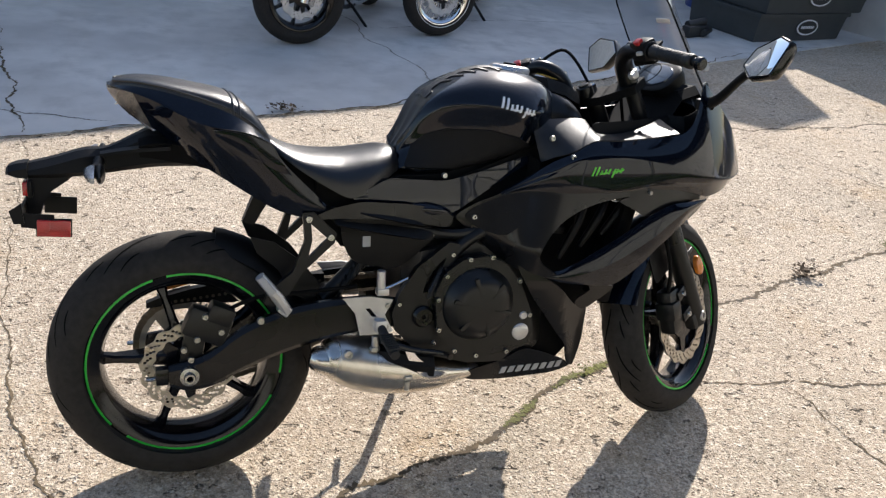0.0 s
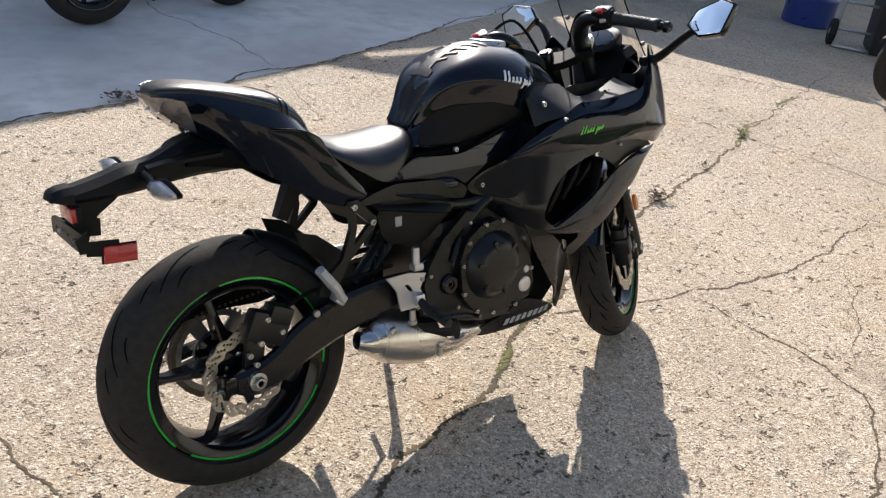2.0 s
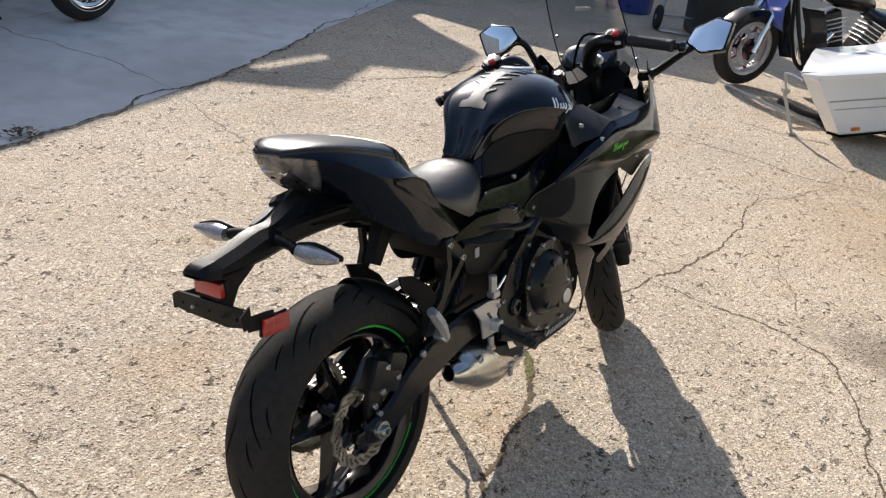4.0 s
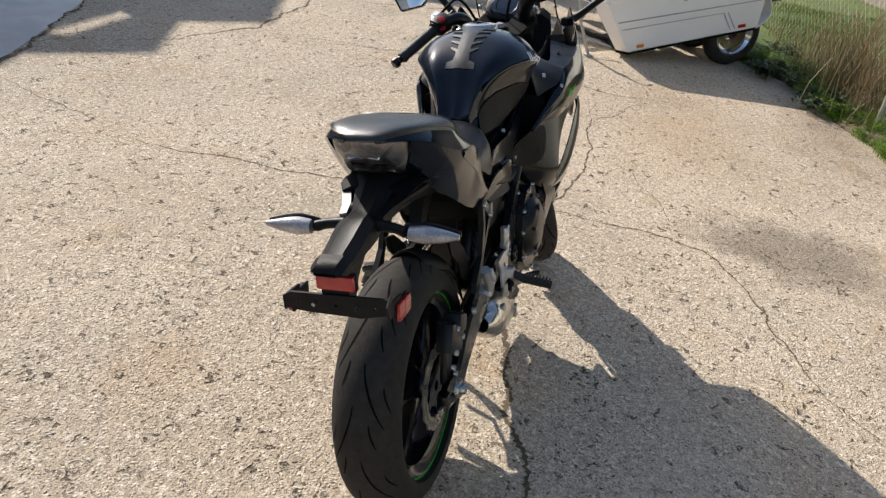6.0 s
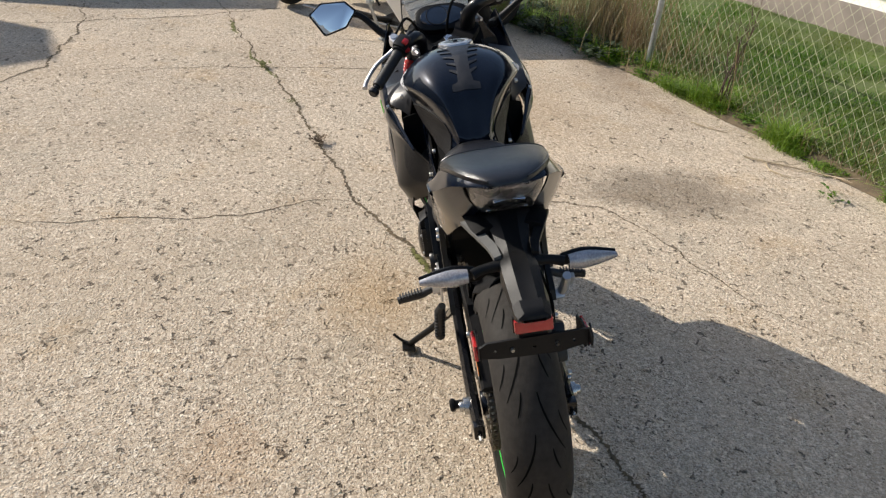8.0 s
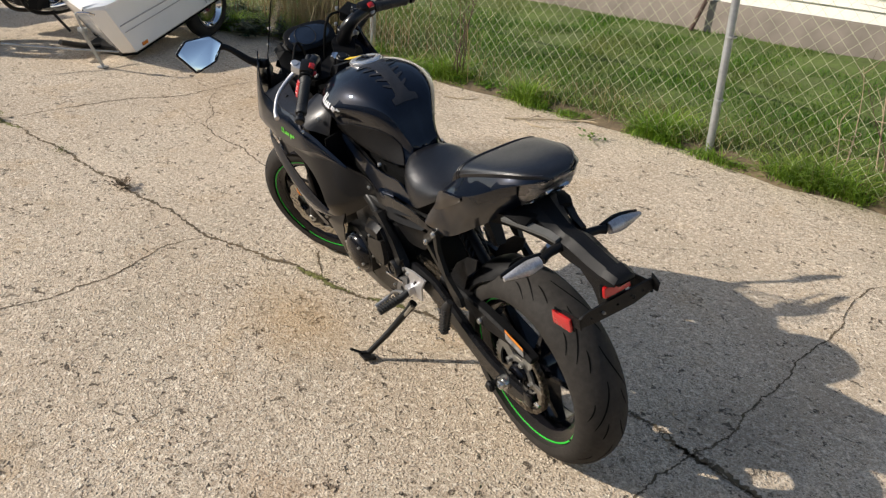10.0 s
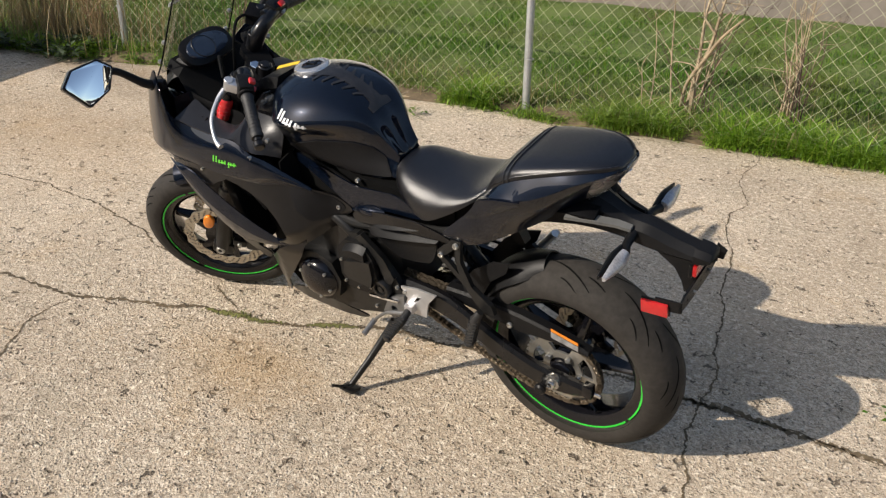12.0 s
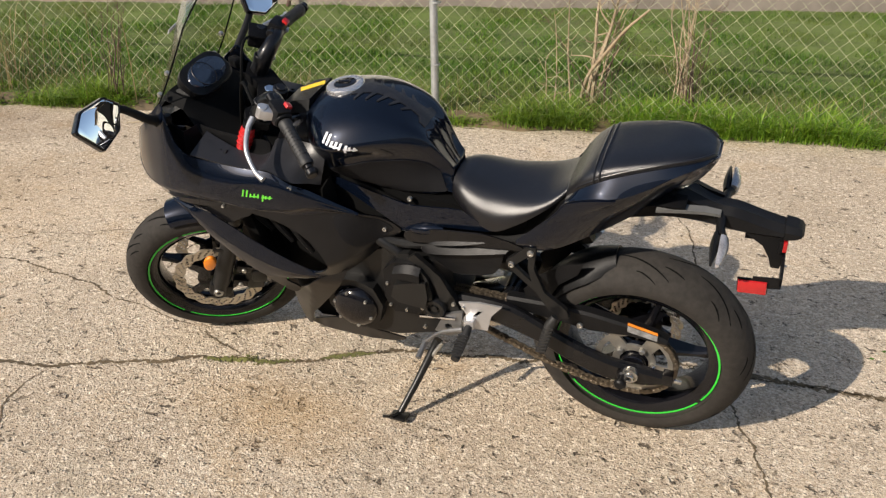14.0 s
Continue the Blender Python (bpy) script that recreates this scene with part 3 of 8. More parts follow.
# brake fluid tank on the right, red clutch-side part on the left
part("fluid_tank", join(box((0.06, 0.062, 0.034), (0.040, -0.168, 0.808), 0.008), box((0.064, 0.066, 0.008), (0.040, -0.168, 0.828), 0.003)), M_MATTE, head)
for s in (1, -1):
    part("bar_clamp", join(box((0.024, 0.022, 0.022), (0.012, s * 0.128, 0.772), 0.008, (0, 0, s * 25), 3), cyl((0.03, s * 0.128, 0.776), (-0.012, s * 0.132, 0.776), 0.007, 8)), M_ALU, head, "bright bar clamp")
part("ignition_switch", join(cyl((-0.028, 0, 0.742), (-0.028, 0, 0.775), 0.022), cyl((-0.028, 0, 0.775), (-0.028, 0, 0.780), 0.014)), M_SATIN, head)
top, foot = Vector((1.064, 0.131, 0.934)), Vector((1.090, 0.146, 0.868))
rd = part("fluid_pot", tube([top, top.lerp(foot, 0.06), top.lerp(foot, 0.2), top.lerp(foot, 0.9), foot], [0.015, 0.0195, 0.0205, 0.0195, 0.015], 20, False), M_REDPAINT, bike, "red ribbed pot below the left bar")
for f in (0.30, 0.48, 0.66):
    c = top.lerp(foot, f)
    part("pot_rib", tube([c - (foot - top) * 0.03, c, c + (foot - top) * 0.03], [0.0202, 0.0222, 0.0202], 20, False), M_REDPAINT, rd)
part("pot_collar", tube([top + Vector((-0.006, -0.004, 0.018)), top], 0.017, 16, False), M_SATIN, rd)

# ---- fuel tank: rows of rear-to-front stations (x, top z, top half-width, shoulder z, shoulder half-width, waist z, waist half-width, foot z, foot half-width)
TANK = [
    (0.512, 0.832, 0.016, 0.820, 0.045, 0.800, 0.060, 0.775, 0.078),
    (0.540, 0.876, 0.022, 0.858, 0.058, 0.822, 0.063, 0.764, 0.094),
    (0.572, 0.938, 0.030, 0.906, 0.084, 0.842, 0.072, 0.757, 0.102),
    (0.620, 0.982, 0.036, 0.934, 0.118, 0.866, 0.094, 0.752, 0.108),
    (0.688, 1.014, 0.044, 0.940, 0.152, 0.884, 0.122, 0.765, 0.118),
    (0.742, 1.026, 0.050, 0.936, 0.172, 0.892, 0.148, 0.785, 0.128),
    (0.796, 1.025, 0.056, 0.928, 0.182, 0.890, 0.160, 0.805, 0.134),
    (0.840, 1.018, 0.058, 0.924, 0.170, 0.886, 0.150, 0.822, 0.130),
    (0.878, 1.006, 0.056, 0.920, 0.138, 0.882, 0.124, 0.838, 0.116),
    (0.902, 0.990, 0.048, 0.915, 0.104, 0.880, 0.098, 0.850, 0.094),
]


def tank_ring(r):
    x, zt, wt, zs, ws, zw, ww, zf, wf = r
    pts = smooth_table([(-wt * 0.001, zt), (wt, zt - 0.006), ((wt + ws) / 2 + 0.014, (zt + zs) / 2 + 0.016), (ws - 0.003, zs + 0.012), (ws, zs), ((ws + ww) / 2 - 0.003, (zs + zw) / 2 - 0.004), (ww, zw), ((ww + wf) / 2 - 0.004, (zw + zf) / 2), (wf, zf)], 34)
    half = [(max(0, p[0]), p[1]) for p in pts]
    half[0] = (0, half[0][1])
    return [(x, -y, z) for y, z in half] + [(x, y, z) for y, z in half[:0:-1]]


tank_bm = loft([tank_ring(r) for r in smooth_table(TANK, 46)])
from mathutils.bvhtree import BVHTree
for _ in range(8):
    bmesh.ops.smooth_vert(tank_bm, verts=[v for v in tank_bm.verts if len(v.link_edges) == 4], factor=0.5, use_axis_x=True, use_axis_y=True, use_axis_z=True)
bmesh.ops.recalc_face_normals(tank_bm, faces=tank_bm.faces[:])
tank_bm.normal_update()
tank_tree = BVHTree.FromBMesh(tank_bm)
tank = part("fuel_tank", tank_bm, M_PAINT, bike, "gloss black metallic fuel tank", 50)


def wrap(outline, tree, way, lift, thick, step=0.012):
    """A thin sheet with an outline laid on a surface. way: 'top' projects (x, y) downwards, 'right' and 'left' project (x, z) sideways."""
    bm = bmesh.new()
    bm.faces.new([bm.verts.new((u, v, 0)) for u, v in outline])
    for ax in (0, 1):
        vals = [p[ax] for p in outline]
        v = min(vals) + step
        while v < max(vals):
            bmesh.ops.bisect_plane(bm, geom=bm.verts[:] + bm.edges[:] + bm.faces[:], plane_co=(v, v, 0), plane_no=(1, 0, 0) if ax == 0 else (0, 1, 0))
            v += step
    bmesh.ops.triangulate(bm, faces=[f for f in bm.faces if len(f.verts) > 4])
    ups = {}
    for v in bm.verts:
        u, w = v.co.x, v.co.y
        o, d = {"top": (Vector((u, w, 2)), Vector((0, 0, -1))), "right": (Vector((u, -1, w)), Vector((0, 1, 0))), "left": (Vector((u, 1, w)), Vector((0, -1, 0)))}[way]
        hit, no, *_ = tree.ray_cast(o, d)
        if hit is None:
            hit, no, *_ = tree.find_nearest(o + d * (0.85 if way != "top" else 1.0))
        if no.dot(d) > 0:
            no = -no
        v.co = hit + no * lift
        ups[v] = no.copy()
    if sum(f.normal.dot(ups[f.verts[0]]) for f in bm.faces) < 0:
        bmesh.ops.reverse_faces(bm, faces=bm.faces[:])
    rim = [e for e in bm.edges if e.is_boundary]
    dup = bmesh.ops.duplicate(bm, geom=bm.verts[:] + bm.edges[:] + bm.faces[:])
    vm = dup["vert_map"]
    for v in list(ups):
        vm[v].co = v.co - ups[v] * thick
    for f in dup["geom"]:
        if isinstance(f, bmesh.types.BMFace):
            f.normal_flip()
    for e in rim:
        bm.faces.new((*e.verts, vm[e.verts[1]], vm[e.verts[0]]))
    return bm


# pad down the middle of the tank, with barbs
spine = [(0.585, 0.040), (0.600, 0.040), (0.606, 0.022), (0.640, 0.018), (0.700, 0.020), (0.735, 0.026), (0.770, 0.040), (0.782, 0.046)]
pad = part("tank_pad", wrap([(x, -y) for x, y in spine] + [(x, y) for x, y in spine[::-1]], tank_tree, "top", 0.0026, 0.003, 0.008), M_CARBON, tank, "carbon-look tank pad with barbs")
for k in range(5):
    x = 0.628 + 0.030 * k
    for s in (1, -1):
        w = 0.020 + 0.0055 * k
        part("pad_barb", wrap([(x, s * 0.019), (x + 0.012, s * 0.019), (x + 0.022, s * (0.019 + w)), (x + 0.017, s * (0.019 + w))][::s], tank_tree, "top", 0.0028, 0.003, 0.006), M_CARBON, pad)
# side grips
KNEE = [(0.545, 0.838), (0.572, 0.864), (0.620, 0.880), (0.720, 0.882), (0.790, 0.866), (0.826, 0.848), (0.822, 0.822), (0.760, 0.797), (0.690, 0.775), (0.616, 0.760), (0.545, 0.766), (0.524, 0.785)]
M_KNEE = mat("textured_grip_pad", (0.006, 0.006, 0.007), 0.5, bump=0.8, bump_scale=420, spec=0.2)
for way in ("right", "left"):
    part("knee_pad", wrap(KNEE, tank_tree, way, 0.003, 0.004), M_KNEE, tank, "textured black rubber knee pad")
    s = -1 if way == "right" else 1
    part("tank_bolt", bolt((0.616, s * 0.113, 0.768), 0.007, s), M_BOLT, tank)
cap = part("fuel_cap", moved(lathe([(0.0005, 0.010), (0.030, 0.010), (0.034, 0.012), (0.042, 0.012), (0.050, 0.009), (0.053, 0.004), (0.053, -0.008)], 40, "z"), pose(0.822, 0, 1.018, 0, 6, 0)), M_ALU, tank, "round fuel cap with a grey ring")
part("cap_centre", moved(lathe([(0.0005, 0.013), (0.024, 0.013), (0.030, 0.0115), (0.031, 0.008)], 32, "z"), pose(0.822, 0, 1.018, 0, 6, 0)), M_SATIN, cap)
part("key_flap", moved(box((0.034, 0.014, 0.006), (0, 0, 0.015), 0.003), pose(0.822, 0, 1.018, 0, 6, 0)), M_SATIN, cap)
part("warning_sticker", box((0.070, 0.020, 0.0012), (0.928, -0.008, 1.0035), 0, (0, 12, 26)), M_YELLOW, tank, "yellow warning sticker")
part("tank_front_cover", loft([[(x, -w, z - 0.03), (x, -w * 0.8, z), (x, w * 0.8, z), (x, w, z - 0.03)] for x, w, z in ((0.90, 0.080, 1.004), (0.95, 0.078, 0.992), (1.00, 0.062, 0.968), (1.02, 0.04, 0.946))], True), M_PLASTIC, bike)


def strokes(tree, way, x0, z0, length, height, slope, material, parent, label, right, fill=0.42):
    """A name in script, drawn only as thin slanted plain bars and one stroke below them, of its size and colour."""
    s = 1 if right else -1
    w = length / 8
    for k, tall in enumerate((1.0, 1.0, 0.52, 0.60, 0.62, 0.95, 0.50, 0.55)):
        u = x0 + s * w * (k + 0.05)
        v = z0 + slope * (u - x0) - (height * 0.40 if k == 5 else 0)
        h = height * tall
        lean = h * 0.36
        o = [(u, v), (u + s * w * fill, v), (u + s * (w * fill + lean), v + h), (u + s * lean, v + h)]
        part("decal_bar", wrap(o if right else o[::-1], tree, way, 0.0016, 0.001, 0.006), material, parent, label)
    for f0, f1, lift in ((0.26, 0.58, 0.04), (0.66, 1.02, 0.10)):
        u0, u1 = x0 + s * length * f0, x0 + s * length * f1
        v0, v1 = z0 + slope * (u0 - x0) + height * lift, z0 + slope * (u1 - x0) + height * (lift + 0.12)
        o = [(u0, v0), (u1, v1), (u1, v1 + height * 0.15), (u0, v0 + height * 0.15)]
        part("decal_bar", wrap(o if right else o[::-1], tree, way, 0.0017, 0.001, 0.006), material, parent, label)


strokes(tank_tree, "right", 0.730, 0.940, 0.086, 0.024, -0.24, M_WHITE_DECAL, tank, "white name decal shown as plain bars", True, 0.55)
strokes(tank_tree, "left", 0.818, 0.944, 0.094, 0.024, 0.20, M_WHITE_DECAL, tank, "white name decal shown as plain bars", False, 0.55)

# ---- seats and tail
def seat_ring(x, zt, hw, zl, crown=0.5, side=0.62):
    pts = []
    for k in range(25):
        a = math.pi * k / 24
        c, s = math.cos(a), math.sin(a)
        pts.append((x, -hw * (abs(c) ** side) * (1 if c > 0 else -1), zl + (zt - zl) * (s ** crown)))
    return pts


SEAT = [(0.188, 0.872, 0.075, 0.845), (0.215, 0.848, 0.098, 0.822), (0.26, 0.826, 0.118, 0.788), (0.32, 0.818, 0.132, 0.750), (0.38, 0.818, 0.134, 0.722), (0.44, 0.824, 0.122, 0.742), (0.48, 0.829, 0.100, 0.764), (0.508, 0.826, 0.075, 0.776)]
part("rider_seat", loft([seat_ring(*r, 0.72, 0.80) for r in smooth_table(SEAT, 30)]), M_VINYL, bike, "smooth black vinyl rider seat", 60)
PILL = [(-0.137, 0.969, 0.026, 0.963), (-0.130, 0.977, 0.042, 0.964), (-0.112, 0.983, 0.064, 0.966), (-0.080, 0.986, 0.086, 0.965), (-0.030, 0.982, 0.104, 0.957), (0.040, 0.970, 0.117, 0.938), (0.100, 0.957, 0.125, 0.917), (0.140, 0.938, 0.123, 0.893), (0.170, 0.908, 0.115, 0.868), (0.197, 0.864, 0.098, 0.840)]
pill = part("passenger_seat", loft([seat_ring(*r, 0.55) for r in smooth_table(PILL, 34)]), M_VINYL, bike, "raised black vinyl passenger seat", 60)
for x in (0.112, 0.126):
    zt, hw, zl = lerp(PILL, x)
    part("seat_strap", tube([Vector(p) + Vector((0, 0, 0.001)) for p in seat_ring(x, zt + 0.001, hw + 0.001, zl, 0.55)], 0.0028, 6, False), M_VINYL, pill)
zt, hw, zl = lerp(PILL, 0.119)
part("seat_welt", tube([p for x, t_, w_, l_ in PILL[1:-1] for p in [(x, -w_ * 0.99, l_ + 0.012)]], 0.0025, 6), M_VINYL, pill)
part("seat_welt", tube([p for x, t_, w_, l_ in PILL[1:-1] for p in [(x, w_ * 0.99, l_ + 0.012)]], 0.0025, 6), M_VINYL, pill)

# tail cowl: the seat's edge, the crease and the lower edge as (x, z, half-width)
EDGE = [(-0.139, 0.966, 0.030), (-0.112, 0.969, 0.066), (-0.080, 0.968, 0.088), (-0.030, 0.960, 0.106), (0.040, 0.941, 0.119), (0.100, 0.920, 0.128), (0.150, 0.890, 0.126), (0.190, 0.856, 0.118)]
CREASE = [(-0.138, 0.962, 0.036), (-0.112, 0.961, 0.076), (-0.085, 0.955, 0.098), (-0.040, 0.938, 0.122), (0.030, 0.902, 0.146), (0.080, 0.889, 0.155), (0.140, 0.878, 0.156), (0.193, 0.852, 0.148)]
SIDE = [(-0.092, 0.956, 0.092), (-0.050, 0.942, 0.117), (0.000, 0.916, 0.137), (0.060, 0.892, 0.153), (0.110, 0.885, 0.157), (0.150, 0.875, 0.155), (0.190, 0.854, 0.149), (0.208, 0.826, 0.147), (0.228, 0.800, 0.146), (0.258, 0.769, 0.144), (0.288, 0.739, 0.141), (0.316, 0.710, 0.138)]
HEM = [(-0.056, 0.880, 0.058), (-0.020, 0.851, 0.074), (0.030, 0.811, 0.090), (0.070, 0.783, 0.101), (0.110, 0.757, 0.110), (0.150, 0.731, 0.116), (0.185, 0.709, 0.121), (0.210, 0.696, 0.124), (0.232, 0.688, 0.127), (0.255, 0.682, 0.129), (0.280, 0.680, 0.130), (0.312, 0.690, 0.132)]


def strip(a, b, cols, rows_n, bulge):
    """A grid between two edge curves, bulging outwards between them."""
    out = []
    for p, q in zip(smooth_table(a, cols), smooth_table(b, cols)):
        out.append([(p[0] + (q[0] - p[0]) * f, p[2] + (q[2] - p[2]) * f + bulge * math.sin(math.pi * f), p[1] + (q[1] - p[1]) * f) for f in [k / rows_n for k in range(rows_n + 1)]])
    return out


INSET = [[(x, z - 0.004, w + 0.0035) for x, z, w in ((0.066, 0.890, 0.154), (0.110, 0.885, 0.157), (0.150, 0.875, 0.155), (0.186, 0.856, 0.149), (0.206, 0.828, 0.147))], [(x, z, w + 0.0035) for x, z, w in ((0.072, 0.872, 0.149), (0.120, 0.842, 0.146), (0.165, 0.815, 0.145), (0.205, 0.792, 0.143), (0.236, 0.782, 0.143))]]
for s in (1, -1):
    fl = flipped if s < 0 else (lambda b: b)
    part("tail_top_cowl", fl(sheet(strip(EDGE, CREASE, 40, 4, 0.001), 0.004)), M_PAINT, bike, "gloss black upper tail panel with a sharp crease", 40)
    part("tail_cowl", fl(sheet(strip(SIDE, HEM, 48, 10, 0.007), 0.004)), M_PAINT, bike, "gloss black tail side panel", 40)
    part("tail_inset", fl(sheet(strip(*INSET, 20, 4, 0.002), 0.005)), M_PAINT, bike, "", 40)
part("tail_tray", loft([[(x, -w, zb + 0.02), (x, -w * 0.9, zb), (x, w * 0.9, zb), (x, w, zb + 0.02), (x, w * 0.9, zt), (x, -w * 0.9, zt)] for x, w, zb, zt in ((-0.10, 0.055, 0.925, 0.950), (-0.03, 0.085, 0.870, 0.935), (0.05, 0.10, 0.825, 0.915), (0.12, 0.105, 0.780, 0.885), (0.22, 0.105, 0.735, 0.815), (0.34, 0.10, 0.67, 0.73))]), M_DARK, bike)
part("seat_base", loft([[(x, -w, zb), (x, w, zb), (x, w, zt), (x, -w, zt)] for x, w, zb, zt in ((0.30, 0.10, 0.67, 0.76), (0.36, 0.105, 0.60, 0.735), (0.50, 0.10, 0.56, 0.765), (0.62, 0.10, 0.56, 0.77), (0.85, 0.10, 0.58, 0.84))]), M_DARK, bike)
# tail lamp: dark reflector bowl under a clear lens
LAMP = [(-0.139, 0.030, 0.960, 0.965), (-0.128, 0.050, 0.944, 0.964), (-0.108, 0.068, 0.920, 0.958), (-0.080, 0.080, 0.896, 0.950), (-0.052, 0.078, 0.874, 0.938), (-0.035, 0.066, 0.866, 0.925)]


def lamp_rings(grow):
    return [[(x - 2 * grow, -(w + grow), z1 + grow), (x - 2 * grow, -(w + grow) * 0.93, (z0 + z1) / 2), (x - 2 * grow, -(w + grow) * 0.70, z0 - grow), (x - 2 * grow, 0, z0 - 1.4 * grow), (x - 2 * grow, (w + grow) * 0.70, z0 - grow), (x - 2 * grow, (w + grow) * 0.93, (z0 + z1) / 2), (x - 2 * grow, w + grow, z1 + grow)] for x, w, z0, z1 in smooth_table(LAMP, 14)]


lampb = part("tail_lamp", loft(lamp_rings(0.0)), mat("lamp_bowl", (0.20, 0.195, 0.195), 0.24, 0.6, vary=0.9, scale=70), bike, "clear tail lamp with silvered bowl", 30)
part("lamp_lens", loft(lamp_rings(0.0025)), M_LENS, lampb, "", 30)
for k in range(3):
    for s in (1, -1):
        part("lamp_cell", box((0.016, 0.030, 0.004), (-0.118 + 0.026 * k, s * (0.020 + 0.006 * k), 0.930 - 0.021 * k), 0.0015, (0, -39, s * 18)), M_CHROME if k != 1 else M_DARK, lampb)

# ---- rear fender arm, turn signals, plate bracket
ARM = [(0.085, 0.862, 0.790, 0.075), (0.02, 0.872, 0.790, 0.072), (-0.045, 0.876, 0.788, 0.058), (-0.09, 0.858, 0.782, 0.045), (-0.13, 0.838, 0.776, 0.038), (-0.16, 0.828, 0.772, 0.038), (-0.20, 0.826, 0.768, 0.042), (-0.26, 0.809, 0.764, 0.040), (-0.312, 0.797, 0.763, 0.037)]
arm = part("fender_arm", loft([[(x, -w, zb + 0.01), (x, -w * 0.75, zb), (x, w * 0.75, zb), (x, w, zb + 0.01), (x, w * 0.92, zt - 0.016), (x, w * 0.42, zt - 0.002), (x, 0, zt - 0.004), (x, -w * 0.42, zt - 0.002), (x, -w * 0.92, zt - 0.016)] for x, zt, zb, w in smooth_table(ARM, 24)]), M_PLASTIC, bike, "matte black rear fender arm", 28)
part("under_tail", loft([[(x, -w, zt), (x, -w * 0.8, zb), (x, w * 0.8, zb), (x, w, zt), (x, w * 0.7, zt + 0.012), (x, -w * 0.7, zt + 0.012)] for x, w, zb, zt in ((0.10, 0.100, 0.775, 0.815), (0.03, 0.096, 0.795, 0.838), (-0.03, 0.090, 0.806, 0.848), (-0.062, 0.086, 0.812, 0.846), (-0.085, 0.074, 0.812, 0.838))]), M_MATTE, arm, "broad black splash guard under the tail", 30)
part("fender_tip", loft([[(x, -w, zb), (x, w, zb), (x, w, zt - 0.012), (x, w * 0.6, zt), (x, -w * 0.6, zt), (x, -w, zt - 0.012)] for x, zt, zb, w in ((-0.3125, 0.798, 0.764, 0.037), (-0.335, 0.795, 0.767, 0.036), (-0.350, 0.790, 0.772, 0.032), (-0.356, 0.784, 0.778, 0.022))]), M_PLASTIC, arm)
part("fender_brace", panel([(0.10, 0.87), (0.02, 0.853), (-0.10, 0.822), (-0.16, 0.800), (-0.15, 0.792), (-0.09, 0.806), (0.04, 0.83), (0.10, 0.84)], lambda x, z: 0.030 + 0.30 * max(0, x + 0.10)), M_PLASTIC, arm)
for s in (1, -1):
    # the left strip's bright reflection is put into its lighter grey colour
    part("fender_strip", loft([[(x, s * (y - w), z), (x, s * (y + w), z - 0.004), (x, s * (y + w), z - 0.012), (x, s * (y - w), z - 0.012)] for x, y, z, w in ((-0.02, 0.088, 0.845, 0.012), (-0.08, 0.066, 0.838, 0.011), (-0.13, 0.046, 0.829, 0.010), (-0.165, 0.040, 0.822, 0.008))]), mat("glint_grey_plastic", (0.11, 0.11, 0.105), 0.45) if s > 0 else M_PLASTIC, arm)
lamp = part("plate_lamp", box((0.014, 0.078, 0.030), (-0.318, -0.002, 0.742), 0.004), M_RED, bike, "red rear reflector under the fender")
part("reflector_frame", box((0.010, 0.084, 0.036), (-0.310, -0.002, 0.742), 0.004), M_PLASTIC, lamp)
part("plate_stay", plate([(-0.205, 0.782), (-0.306, 0.782), (-0.316, 0.748), (-0.322, 0.700), (-0.316, 0.672), (-0.297, 0.672), (-0.288, 0.702), (-0.270, 0.733), (-0.235, 0.757)], 0.058, [], "xz", 0.0, 0.006), M_PLASTIC, bike, "", 30)
bar = part("plate_bracket", join(plate([(-0.112, 0.716), (-0.100, 0.718), (0.095, 0.716), (0.112, 0.706), (0.112, 0.682), (0.07, 0.676), (-0.05, 0.672), (-0.112, 0.684)], 0.006, [circle(y, 0.695, 0.0035, 8) for y in (-0.08, -0.045, 0.0, 0.045, 0.08)], "yz", -0.322, 0.001), plate([(-0.345, 0.712), (-0.320, 0.728), (-0.318, 0.684), (-0.338, 0.684)], 0.004, [], "xz", -0.113), plate([(-0.325, 0.706), (-0.26, 0.700), (-0.26, 0.665), (-0.325, 0.676)], 0.004, [], "xz", 0.110), plate([(-0.325, 0.706), (-0.26, 0.700), (-0.26, 0.665), (-0.325, 0.676)], 0.004, [], "xz", -0.109)), M_PLASTIC, bike, "black plate bracket with no plate")
